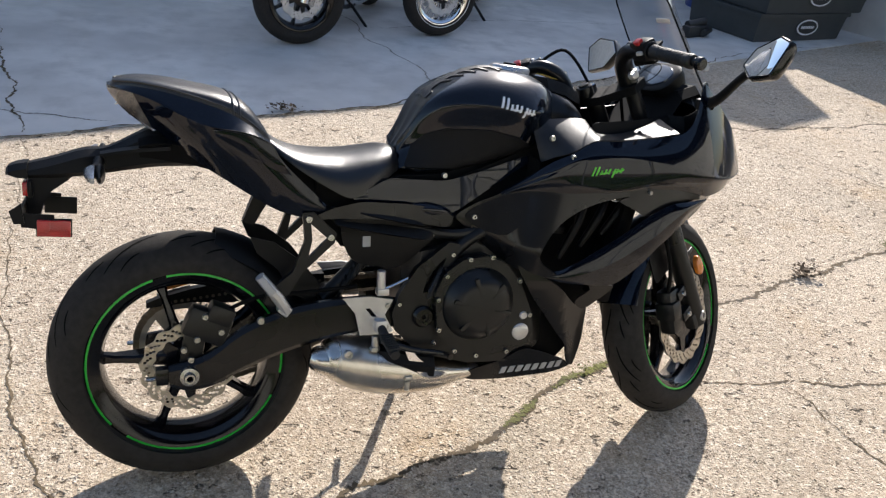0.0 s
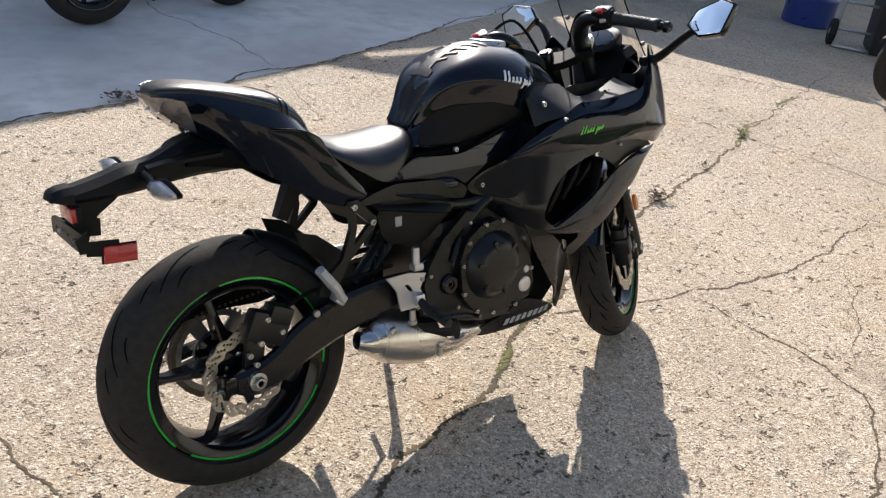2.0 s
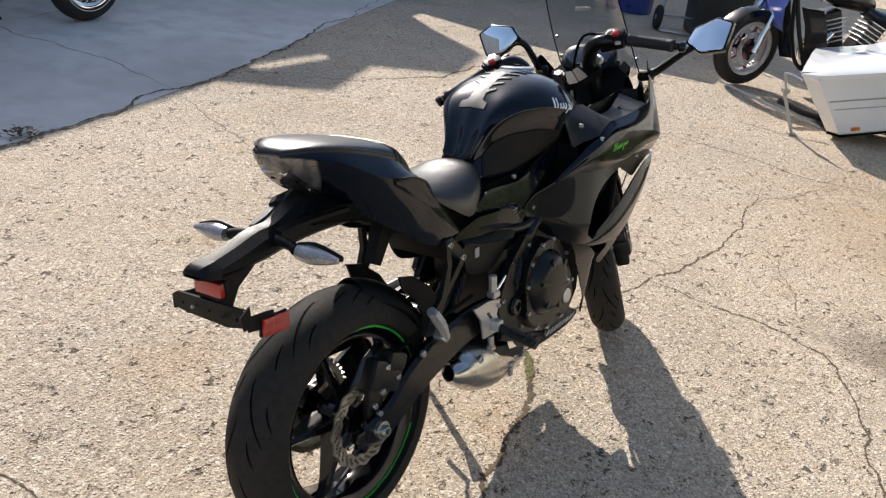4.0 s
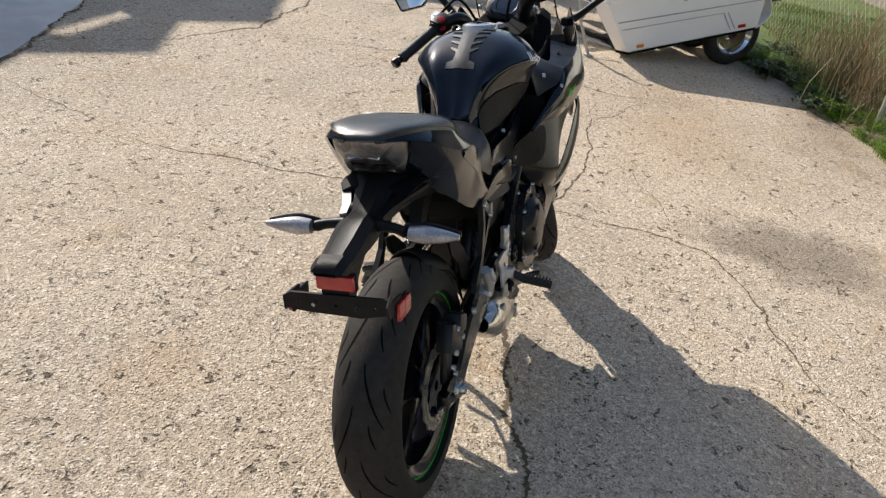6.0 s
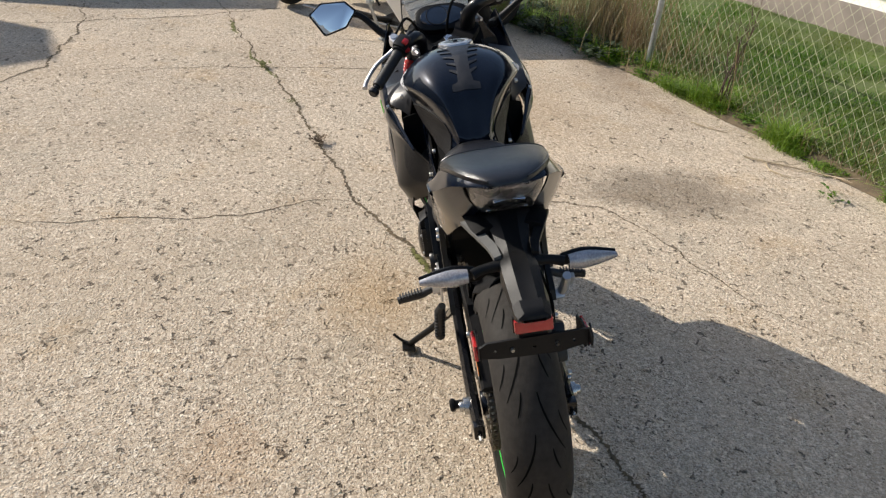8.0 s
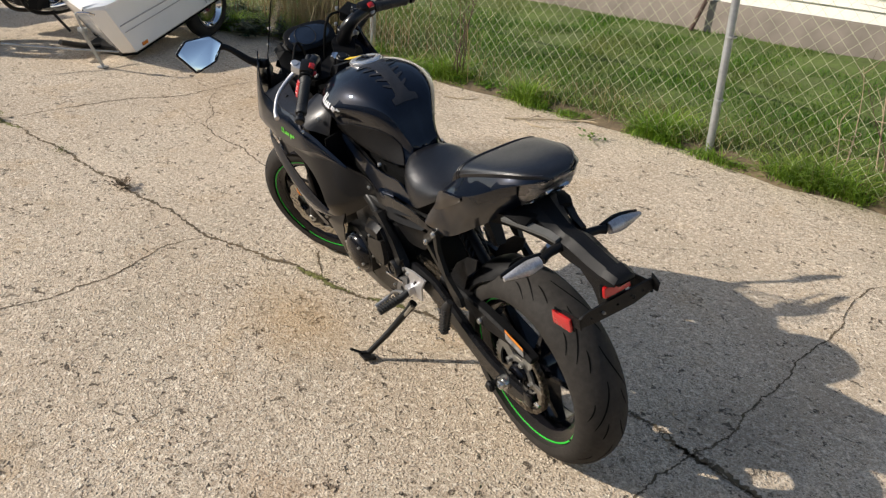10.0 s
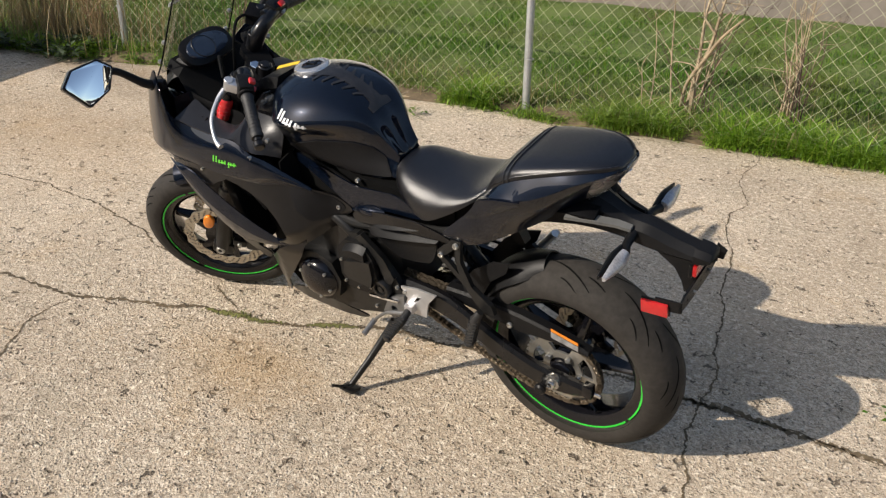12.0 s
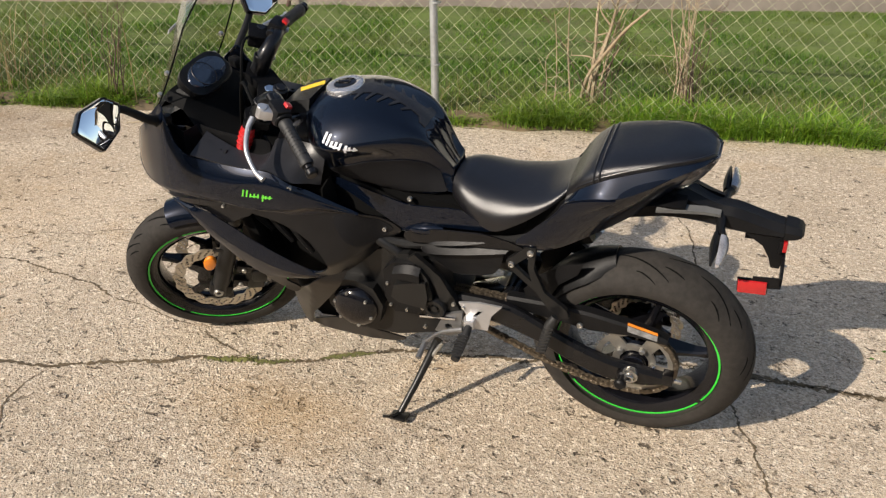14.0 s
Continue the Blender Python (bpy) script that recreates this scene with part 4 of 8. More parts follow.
for s in (1, -1):
    part("side_reflector", box((0.066, 0.008, 0.036), (-0.262, s * 0.116, 0.672), 0.003, (0, 4, 0)), M_RED, bar, "red side reflector")
    part("reflector_back", box((0.070, 0.006, 0.040), (-0.262, s * 0.1085, 0.672), 0.002, (0, 4, 0)), M_PLASTIC, bar)
    part("bracket_bolt", bolt((0, 0, 0), 0.004, s), M_BOLT, bar).matrix_local = pose(-0.327, s * 0.045, 0.695, 0, 0, 90)
    sg = part("turn_signal", tube([(-0.168, s * 0.036, 0.800), (-0.170, s * 0.075, 0.797), (-0.176, s * 0.098, 0.792)], [0.013, 0.011, 0.012], 12), M_PLASTIC, bike, "black stalk turn signal with clear lens")
    rows = []
    for f in range(9):
        u = f / 8
        y = s * (0.092 + 0.118 * u)
        h = 0.021 * math.sin(math.pi * min(1, 0.18 + 0.5 * u if u < 0.45 else 0.405 + 0.55 * (u - 0.0) * 0.98)) + 0.002
        rows.append((y, h))
    part("signal_shell", loft([[(-0.168 + 0.5 * h * math.cos(a) + 0.004, y, 0.792 + h * math.sin(a)) for a in [k * math.tau / 14 for k in range(14)]] for y, h in rows]), M_PLASTIC, sg)
    part("signal_lens", loft([[(-0.178 - 0.9 * h * max(0, -math.cos(a)) + 0.004 * (math.cos(a) > 0), y, 0.791 + 0.92 * h * math.sin(a)) for a in [k * math.tau / 14 for k in range(14)]] for y, h in rows[1:]]), mat("frosted_lens", (0.36, 0.35, 0.355), 0.10, 0.35, 0.8, vary=0.45, scale=220, bump=0.6, bump_scale=260), sg, "clear ribbed signal lens")
    part("signal_bulb", moved(lathe([(0.0005, -0.014), (0.006, -0.012), (0.0075, 0.0), (0.006, 0.012), (0.0005, 0.014)], 12), pose(-0.188, s * 0.138, 0.791)), M_AMBER, sg)

# ---- fairing: outward distance of the bodywork at (x, z)
COWLW = [(0.62, 0.138), (0.70, 0.150), (0.80, 0.200), (0.88, 0.228), (0.96, 0.240), (1.06, 0.250), (1.18, 0.252), (1.28, 0.242), (1.36, 0.216), (1.43, 0.172), (1.50, 0.112), (1.545, 0.055), (1.572, 0.006)]


def cowl_y(x, z):
    hw = curve(COWLW, x)
    zk = 0.80 - 0.0667 * (x - 0.75)
    f = 1.0 if x < 1.3 else max(0.25, 1 - 2.2 * (x - 1.3))
    return max(0.004, hw - f * (0.28 * max(0, z - zk) + 0.16 * max(0, zk - z)))


# edges of the upper fairing, rear to front, as (x, z, half-width): cockpit edge, ridge, lower crease, lower edge
TOP = [(0.745, 0.735, 0.168), (0.820, 0.786, 0.196), (0.862, 0.815, 0.210), (0.905, 0.837, 0.226), (0.961, 0.864, 0.226), (1.037, 0.867, 0.230), (1.120, 0.873, 0.232), (1.200, 0.882, 0.232), (1.240, 0.905, 0.226), (1.265, 0.950, 0.212), (1.285, 1.005, 0.195), (1.318, 0.985, 0.185), (1.372, 0.936, 0.170), (1.420, 0.900, 0.146), (1.470, 0.862, 0.108), (1.525, 0.815, 0.058), (1.565, 0.775, 0.008)]
RIDGE = [(0.746, 0.732, 0.171), (0.820, 0.772, 0.205), (0.862, 0.792, 0.224), (0.905, 0.814, 0.239), (0.974, 0.827, 0.247), (1.045, 0.829, 0.253), (1.130, 0.818, 0.257), (1.205, 0.804, 0.256), (1.242, 0.795, 0.252), (1.266, 0.789, 0.249), (1.290, 0.783, 0.245), (1.325, 0.774, 0.235), (1.375, 0.766, 0.212), (1.425, 0.761, 0.178), (1.474, 0.760, 0.136), (1.530, 0.760, 0.074), (1.571, 0.762, 0.006)]
HIP = [(0.747, 0.730, 0.172), (0.818, 0.757, 0.205), (0.862, 0.765, 0.222), (0.905, 0.763, 0.236), (0.968, 0.756, 0.243), (1.040, 0.750, 0.248), (1.122, 0.764, 0.254), (1.204, 0.764, 0.252), (1.242, 0.762, 0.248), (1.266, 0.761, 0.245), (1.290, 0.759, 0.241), (1.325, 0.757, 0.231), (1.378, 0.756, 0.209), (1.428, 0.756, 0.176), (1.476, 0.757, 0.135), (1.531, 0.758, 0.073), (1.571, 0.760, 0.006)]
BASE = [(0.748, 0.728, 0.170), (0.812, 0.741, 0.194), (0.858, 0.740, 0.212), (0.902, 0.738, 0.224), (0.962, 0.739, 0.232), (1.035, 0.741, 0.238), (1.115, 0.746, 0.240), (1.200, 0.742, 0.236), (1.240, 0.735, 0.230), (1.265, 0.730, 0.226), (1.290, 0.724, 0.220), (1.330, 0.716, 0.208), (1.385, 0.722, 0.184), (1.435, 0.733, 0.150), (1.482, 0.742, 0.112), (1.534, 0.750, 0.056), (1.568, 0.757, 0.005)]
# shelf between the tank and the cockpit edge
SHELF_IN = [(0.831, 0.885, 0.150), (0.860, 0.905, 0.135), (0.905, 0.909, 0.125), (0.982, 0.908, 0.125), (0.990, 0.884, 0.145), (1.012, 0.876, 0.165), (1.054, 0.876, 0.165), (1.102, 0.882, 0.160), (1.155, 0.896, 0.150), (1.195, 0.912, 0.145)]
SHELF_OUT = [(0.849, 0.806, 0.166), (0.872, 0.822, 0.190), (0.905, 0.840, 0.222), (0.961, 0.867, 0.225), (1.000, 0.869, 0.228), (1.037, 0.870, 0.230), (1.080, 0.873, 0.231), (1.125, 0.877, 0.232), (1.165, 0.882, 0.231), (1.200, 0.886, 0.231)]
LOWER = [(0.640, 0.668), (0.705, 0.703), (0.762, 0.741), (0.810, 0.745), (0.894, 0.740), (1.026, 0.744), (1.113, 0.748), (1.200, 0.744), (1.285, 0.726), (1.310, 0.708), (1.262, 0.712), (1.195, 0.722), (1.113, 0.731), (1.044, 0.726), (0.986, 0.714), (0.930, 0.693), (0.891, 0.668), (0.858, 0.633), (0.836, 0.598), (0.832, 0.578), (0.850, 0.552), (0.905, 0.522), (0.830, 0.517), (0.787, 0.545), (0.745, 0.572), (0.702, 0.612), (0.662, 0.648)]
# lower spar, front to rear: upper edge, ridge and lower edge
SPAR_TOP = [(1.330, 0.708, 0.204), (1.262, 0.706, 0.226), (1.200, 0.702, 0.236), (1.135, 0.674, 0.238), (1.058, 0.624, 0.234), (0.986, 0.580, 0.226), (0.930, 0.547, 0.216), (0.895, 0.533, 0.208), (0.846, 0.540, 0.196), (0.800, 0.556, 0.184)]
SPAR_RIDGE = [(1.328, 0.704, 0.207), (1.262, 0.692, 0.234), (1.205, 0.660, 0.244), (1.145, 0.618, 0.248), (1.068, 0.572, 0.244), (1.000, 0.540, 0.236), (0.945, 0.522, 0.224), (0.905, 0.516, 0.215), (0.856, 0.524, 0.204), (0.805, 0.546, 0.189)]
SPAR_FOOT = [(1.325, 0.700, 0.205), (1.255, 0.664, 0.228), (1.213, 0.624, 0.236), (1.171, 0.588, 0.236), (1.120, 0.536, 0.230), (1.060, 0.493, 0.222), (1.000, 0.492, 0.218), (0.930, 0.500, 0.212), (0.862, 0.514, 0.202), (0.808, 0.540, 0.188)]
GUSSET = [(1.040, 0.716), (1.113, 0.734), (1.200, 0.724), (1.315, 0.712), (1.262, 0.700), (1.200, 0.698), (1.130, 0.668), (1.098, 0.690)]
LEG = [(0.790, 0.556), (0.815, 0.536), (0.856, 0.524), (0.897, 0.500), (0.940, 0.460), (0.989, 0.416), (1.030, 0.417), (1.032, 0.357), (1.038, 0.309), (1.021, 0.222), (0.989, 0.245), (0.973, 0.305), (0.938, 0.344), (0.892, 0.402), (0.834, 0.475)]
BRACE = [(0.985, 0.492), (1.067, 0.487), (1.061, 0.473), (1.029, 0.443), (0.989, 0.414), (0.958, 0.446), (1.004, 0.478)]
BELLY = [(0.680, 0.224), (0.790, 0.262), (0.860, 0.300), (0.930, 0.276), (1.000, 0.240), (1.025, 0.218), (0.960, 0.205), (0.830, 0.203), (0.720, 0.205)]


def low_y(x, z):
    """The side panel swells outwards towards the opening and tucks in below a crease."""
    high = curve([(0.62, 0.125), (0.70, 0.130), (0.745, 0.165), (0.812, 0.191), (0.858, 0.209), (0.902, 0.221), (0.962, 0.229), (1.035, 0.235), (1.115, 0.237), (1.200, 0.233), (1.290, 0.217), (1.335, 0.204)], x)
    low = curve([(0.62, 0.124), (0.70, 0.130), (0.745, 0.168), (0.790, 0.212), (0.835, 0.234), (0.900, 0.240), (1.000, 0.238), (1.200, 0.236), (1.335, 0.206)], x)
    crease = curve([(0.62, 0.676), (0.70, 0.632), (0.77, 0.604), (0.83, 0.584), (0.92, 0.560)], x)
    return high + (low - high) * min(1.0, max(0.0, (0.74 - z) / 0.14)) - 0.6 * max(0.0, crease - z)


def leg_y(x, z):
    return curve([(0.78, 0.190), (0.89, 0.212), (1.0, 0.226), (1.07, 0.228)], x) - 0.36 * max(0, 0.50 - z) - 0.5 * max(0, x - 0.93 - 0.35 * max(0, 0.44 - z))


def belly_y(x, z):
    return 0.108 + 0.28 * (z - 0.20) - 0.10 * max(0, x - 0.95) - 0.12 * max(0, 0.80 - x)


cowls = {}
for s, way in ((-1, "right"), (1, "left")):
    fl = flipped if s < 0 else (lambda b: b)
    lip, flank, tuck = (fl(sheet(strip(a, c, 84, n, out), 0.004)) for a, c, n, out in ((TOP, RIDGE, 8, 0.004), (RIDGE, HIP, 6, 0.002), (HIP, BASE, 3, -0.002)))
    flank.normal_update()
    tree = BVHTree.FromBMesh(flank)
    cw = part("upper_cowl", lip, M_PAINT, bike, "gloss black upper fairing panel", 40)
    fk = part("cowl_flank", flank, M_PAINT, cw, "", 40)
    if s < 0:
        strokes(tree, way, 0.948, 0.785, 0.085, 0.022, 0.10, M_LIME, fk, "lime green name decal shown as plain bars", True)
    else:
        strokes(tree, way, 1.045, 0.794, 0.090, 0.022, 0.02, M_LIME, fk, "lime green name decal shown as plain bars", False)
    part("cowl_tuck", tuck, M_PAINT, cw, "", 40)
    part("cowl_bolt", bolt((0.904, s * 0.230, 0.828), 0.007, s), M_BOLT, cw)
    part("cowl_bolt", bolt((1.128, s * (low_y(1.128, 0.738) + 0.003), 0.737), 0.005, s), M_BOLT, cw)
    b = fl(panel(LOWER, low_y, 0.005, 0.009))
    lw = part("side_cowl", b, M_SATIN, bike, "satin black side fairing panel", 40)
    part("grip_patch", fl(panel([(0.662, 0.668), (0.705, 0.696), (0.757, 0.732), (0.815, 0.738), (0.800, 0.672), (0.760, 0.622), (0.705, 0.634)], lambda x, z: low_y(x, z) + 0.0018, 0.002)), M_KNEE, lw, "dotted texture patch", 40)
    part("cowl_bolt", bolt((0.695, s * (low_y(0.695, 0.664) + 0.0), 0.664), 0.007, s), M_BOLT, lw)
    sp = part("lower_cowl", fl(sheet(strip(SPAR_TOP, SPAR_RIDGE, 60, 5, 0.002), 0.004)), M_PAINT, bike, "gloss black lower fairing spar with a ridge", 40)
    part("spar_flank", fl(sheet(strip(SPAR_RIDGE, SPAR_FOOT, 60, 6, 0.001), 0.004)), M_PAINT, sp, "", 40)
    part("cowl_gusset", fl(panel(GUSSET, lambda x, z: low_y(x, z) - 0.010, 0.004, 0.02)), M_SATIN, sp, "", 40)
    part("cowl_leg", fl(panel(LEG, leg_y, 0.005, 0.014, 2, [((0.93, 0.44), (1, 0.35))])), M_SATIN, sp, "", 30)
    part("leg_brace", fl(panel(BRACE, lambda x, z: leg_y(x, z) + 0.5 * max(0, x - 0.93) - 0.006, 0.005, 0.016)), M_SATIN, sp, "", 30)
    b = fl(panel(BELLY, belly_y, 0.005, 0.018, 2, [((0.95, 0.2), (1, 0)), ((0.80, 0.2), (1, 0))]))
    b.normal_update()
    tree = BVHTree.FromBMesh(b)
    bl = part("belly_pan", b, M_SATIN, bike, "grey-black belly pan", 40)
    if s < 0:
        for k in range(8):
            u = 0.80 + 0.024 * k
            part("decal_bar", wrap([(u, 0.222), (u + 0.016, 0.222), (u + 0.022, 0.242), (u + 0.006, 0.242)], tree, way, 0.0012, 0.001), M_GREY_DECAL, bl, "grey maker's lettering shown as plain bars")
    # grey trim panel beside the tank and the fin ahead of it
    part("tank_trim", fl(sheet(strip(SHELF_IN, SHELF_OUT, 60, 8, 0.0), 0.004)), M_TRIM, bike, "satin grey shelf panel beside the tank", 40)
    part("trim_bolt", bolt((0.868, s * 0.182, 0.868), 0.007, s), M_BOLT, bike)
    for k in range(3):
        x = 1.055 + 0.018 * k
        part("fin_rib", box((0.007, 0.05, 0.006), (x + 0.06, s * (cowl_y(x + 0.06, 0.85) - 0.030), 0.872), 0.002, (s * -30, 0, 0)), M_PLASTIC, bike)
    # inner side walls of the cockpit
    part("cockpit_wall", fl(panel([(1.00, 0.90), (1.10, 0.905), (1.21, 0.915), (1.285, 0.93), (1.33, 0.968), (1.40, 0.93), (1.46, 0.875), (1.30, 0.70), (1.05, 0.72)], lambda x, z: max(0.02, cowl_y(x, min(z, 0.88)) - (0.085 if x < 1.24 else 0.03) - 0.3 * max(0, z - 0.9)), 0.004)), M_PLASTIC, bike, "", 40)
    # front indicator / headlamp lens at the chin
    part("headlamp_lens", fl(panel([(1.300, 0.705), (1.345, 0.700), (1.400, 0.712), (1.440, 0.722), (1.400, 0.690), (1.341, 0.640), (1.299, 0.607), (1.248, 0.581), (1.262, 0.609), (1.290, 0.650)], lambda x, z: max(0.02, lerp([(1.25, 0.165), (1.36, 0.140), (1.46, 0.090), (1.52, 0.040)], x)[0] - 0.25 * (0.68 - z)), 0.004)), mat("headlamp_glass", (0.16, 0.16, 0.16), 0.08, 0.5, 1.0, vary=0.5, scale=70), bike, "clear headlamp glass under the nose", 40)
    # frame-side trims
    part("frame_cover", fl(panel([(0.470, 0.768), (0.540, 0.762), (0.616, 0.756), (0.700, 0.776), (0.836, 0.820), (0.850, 0.806), (0.780, 0.768), (0.690, 0.708), (0.632, 0.672), (0.600, 0.690), (0.520, 0.705), (0.400, 0.712), (0.375, 0.722), (0.430, 0.745)], lambda x, z: 0.128 + 0.05 * max(0, x - 0.7) - 0.06 * max(0, z - 0.74), 0.005)), M_PAINT, bike, "gloss black frame cover below the tank", 40)
    part("side_strip", fl(panel([(0.270, 0.672), (0.330, 0.700), (0.400, 0.716), (0.520, 0.706), (0.600, 0.690), (0.640, 0.668), (0.628, 0.640), (0.560, 0.655), (0.440, 0.672), (0.340, 0.676)], lambda x, z: 0.134 + 0.012 * math.sin((x - 0.27) * 8), 0.005)), M_SATIN, bike, "", 40)
    bc = part("side_cover", fl(panel([(0.350, 0.672), (0.440, 0.668), (0.560, 0.650), (0.612, 0.632), (0.560, 0.582), (0.508, 0.536), (0.440, 0.545), (0.385, 0.562), (0.362, 0.610)], lambda x, z: 0.122 - 0.15 * max(0, 0.60 - z) + (0.010 if z > 0.640 else 0), 0.005)), M_PLASTIC, bike, "matte black side cover", 30)
    part("cover_ridge", fl(sheet(strip([(0.600, 0.630, 0.124), (0.578, 0.635, 0.129), (0.450, 0.657, 0.130), (0.327, 0.681, 0.124)], [(0.585, 0.612, 0.134), (0.552, 0.617, 0.143), (0.450, 0.638, 0.146), (0.345, 0.660, 0.140)], 24, 4, 0.0), 0.006)), M_PLASTIC, bc, "", 40)
    part("cover_ridge", fl(sheet(strip([(0.560, 0.668, 0.132), (0.530, 0.676, 0.137), (0.470, 0.690, 0.138), (0.405, 0.702, 0.134)], [(0.562, 0.652, 0.142), (0.540, 0.656, 0.150), (0.470, 0.671, 0.153), (0.398, 0.688, 0.146)], 24, 4, 0.0), 0.006)), M_PLASTIC, bc, "", 40)
    part("cover_nub", tube([(0.645, s * 0.118, 0.668), (0.605, s * 0.126, 0.682), (0.565, s * 0.130, 0.690), (0.520, s * 0.126, 0.697)], [0.006, 0.014, 0.016, 0.006], 16), M_PAINT, bc)
    part("cover_bolt", bolt((0.585, s * 0.126, 0.622), 0.006, s), M_BOLT, bc)
    if s < 0:
        part("cover_badge", box((0.020, 0.002, 0.026), (0.420, -0.123, 0.612), 0.002), M_GREY_DECAL, bc)

# black sheets added inside the fairing, standing for the shade behind its openings
for s in (1, -1):
    part("shade_panel", plate([(0.62, 0.70), (0.98, 0.70), (1.06, 0.74), (1.06, 0.875), (0.90, 0.862), (0.80, 0.82), (0.64, 0.76)], 0.006, [], "xz", s * 0.118), M_DARK, bike)
    part("shade_panel", plate([(0.86, 0.26), (0.98, 0.25), (1.03, 0.30), (1.06, 0.46), (1.12, 0.60), (1.06, 0.70), (0.90, 0.60), (0.86, 0.45)], 0.005, [], "xz", s * 0.095), M_DARK, bike)
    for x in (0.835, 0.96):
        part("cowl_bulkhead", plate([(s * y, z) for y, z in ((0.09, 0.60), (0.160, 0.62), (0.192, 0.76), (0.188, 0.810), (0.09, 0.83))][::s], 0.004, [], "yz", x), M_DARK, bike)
# nose between the side cowls
NOSE = [(1.300, 0.150, 0.690, 0.930), (1.380, 0.128, 0.705, 0.925), (1.440, 0.100, 0.722, 0.895), (1.500, 0.068, 0.738, 0.845), (1.545, 0.030, 0.748, 0.792), (1.563, 0.010, 0.752, 0.775)]
part("nose_cowl", loft([[(x, w * math.cos(a), (zb + zt) / 2 + (zt - zb) / 2 * math.sin(a)) for a in [k * math.tau / 24 for k in range(24)]] for x, w, zb, zt in smooth_table(NOSE, 18)]), M_PAINT, bike, "gloss black nose cowl", 50)
# shroud over the steering head, ahead of the tank
part("tank_shroud", loft([[(x, w * math.cos(a), zb + (zt - zb) * math.sin(a) ** 0.7) for a in [math.pi * k / 20 for k in range(21)]] for x, w, zb, zt in smooth_table([(0.885, 0.104, 0.885, 1.000), (0.915, 0.112, 0.885, 0.990), (0.950, 0.116, 0.885, 0.972), (0.980, 0.112, 0.885, 0.948), (1.000, 0.100, 0.885, 0.915), (1.006, 0.090, 0.885, 0.892)], 16)]), M_SATIN, bike, "black shroud ahead of the tank", 50)
# instrument pod
pod = part("instrument_pod", moved(loft([[(x, w * math.copysign(abs(math.cos(a)) ** 0.6, math.cos(a)), h * math.copysign(abs(math.sin(a)) ** 0.7, math.sin(a))) for a in [k * math.tau / 24 for k in range(24)]] for x, w, h in ((0.05, 0.040, 0.026), (0.03, 0.080, 0.044), (0.0, 0.094, 0.052), (-0.014, 0.094, 0.052), (-0.018, 0.086, 0.046))]), pose(1.275, 0, 1.000, 0, 46, 0)), M_PLASTIC, bike, "black instrument pod")
part("dial_glass", moved(loft([[(x, w * math.cos(a), h * math.sin(a)) for a in [k * math.tau / 28 for k in range(28)]] for x, w, h in ((-0.016, 0.080, 0.041), (-0.022, 0.076, 0.038), (-0.024, 0.060, 0.030))]), pose(1.275, 0, 1.000, 0, 46, 0)), M_DASH, pod, "dark blue-black dial glass")
part("dial_ring", moved(lathe([(0.036, -0.0245), (0.038, -0.0255), (0.039, -0.024)], 32, "x"), pose(1.275, 0.018, 1.000, 0, 46, 0)), M_FRAME, pod)
part("cockpit_floor", loft([[(x, -w, z), (x, w, z), (x, w * 0.8, z + 0.02), (x, -w * 0.8, z + 0.02)] for x, w, z in ((1.06, 0.15, 0.80), (1.18, 0.15, 0.84), (1.27, 0.13, 0.96), (1.33, 0.12, 0.975), (1.40, 0.08, 0.92))]), M_DARK, bike)
part("dash_cover", loft([[(x, -w, z - 0.05), (x, -w * 0.7, z), (x, w * 0.7, z), (x, w, z - 0.05)] for x, w, z in ((1.27, 0.10, 1.010), (1.31, 0.125, 0.995), (1.37, 0.115, 0.955), (1.44, 0.07, 0.915))]), M_PLASTIC, bike)
# windscreen: bent clear sheet
rows = []
for v in range(15):
    f = v / 14
    base, top = (1.455, 0.905), (1.228, 1.300)
    bx, bz = base[0] + (top[0] - base[0]) * f ** 0.9, base[1] + (top[1] - base[1]) * f
    hw = 0.140 + 0.008 * math.sin(math.pi * f * 0.8) - 0.030 * f - 0.030 * max(0, f - 0.8) / 0.2
    row = []
    for u in range(17):
        g = -1 + u / 8
        bend = 0.100 * (1 - 0.30 * f)
        row.append((bx - bend * abs(g) ** 1.8, hw * g, bz + 0.05 * (1 - f) * abs(g) ** 1.6 - 0.03 * f * abs(g) ** 2.5))
    rows.append(row)
inner = [[(p[0] - 0.003, p[1] * 0.985, p[2] - 0.001) for p in r] for r in rows]
screen = part("windscreen", loft([r + q[::-1] for r, q in zip(rows, inner)]), M_SCREEN, bike, "tall clear smoke-tinted windscreen", 60)
for s in (1, -1):
    for zf in (2, 5):
        p = rows[zf][16 if s > 0 else 0]
        part("screen_bolt", moved(lathe([(0.0005, 0.004), (0.005, 0.004), (0.007, 0.0), (0.007, -0.006)], 12, "y"), Matrix.Translation((p[0] + 0.012, p[1] * 0.97, p[2]))), M_BOLT, screen)
part("screen_label", box((0.002, 0.05, 0.014), (1.302, 0.045, 1.158), 0, (0, -30, 12)), M_GREY_DECAL, screen)
for g in (0, 16):
    part("screen_edge", tube([r[g] for r in rows], 0.0022, 6), M_DARK, screen)
part("screen_edge", tube(rows[-1], 0.0022, 6), M_DARK, screen)
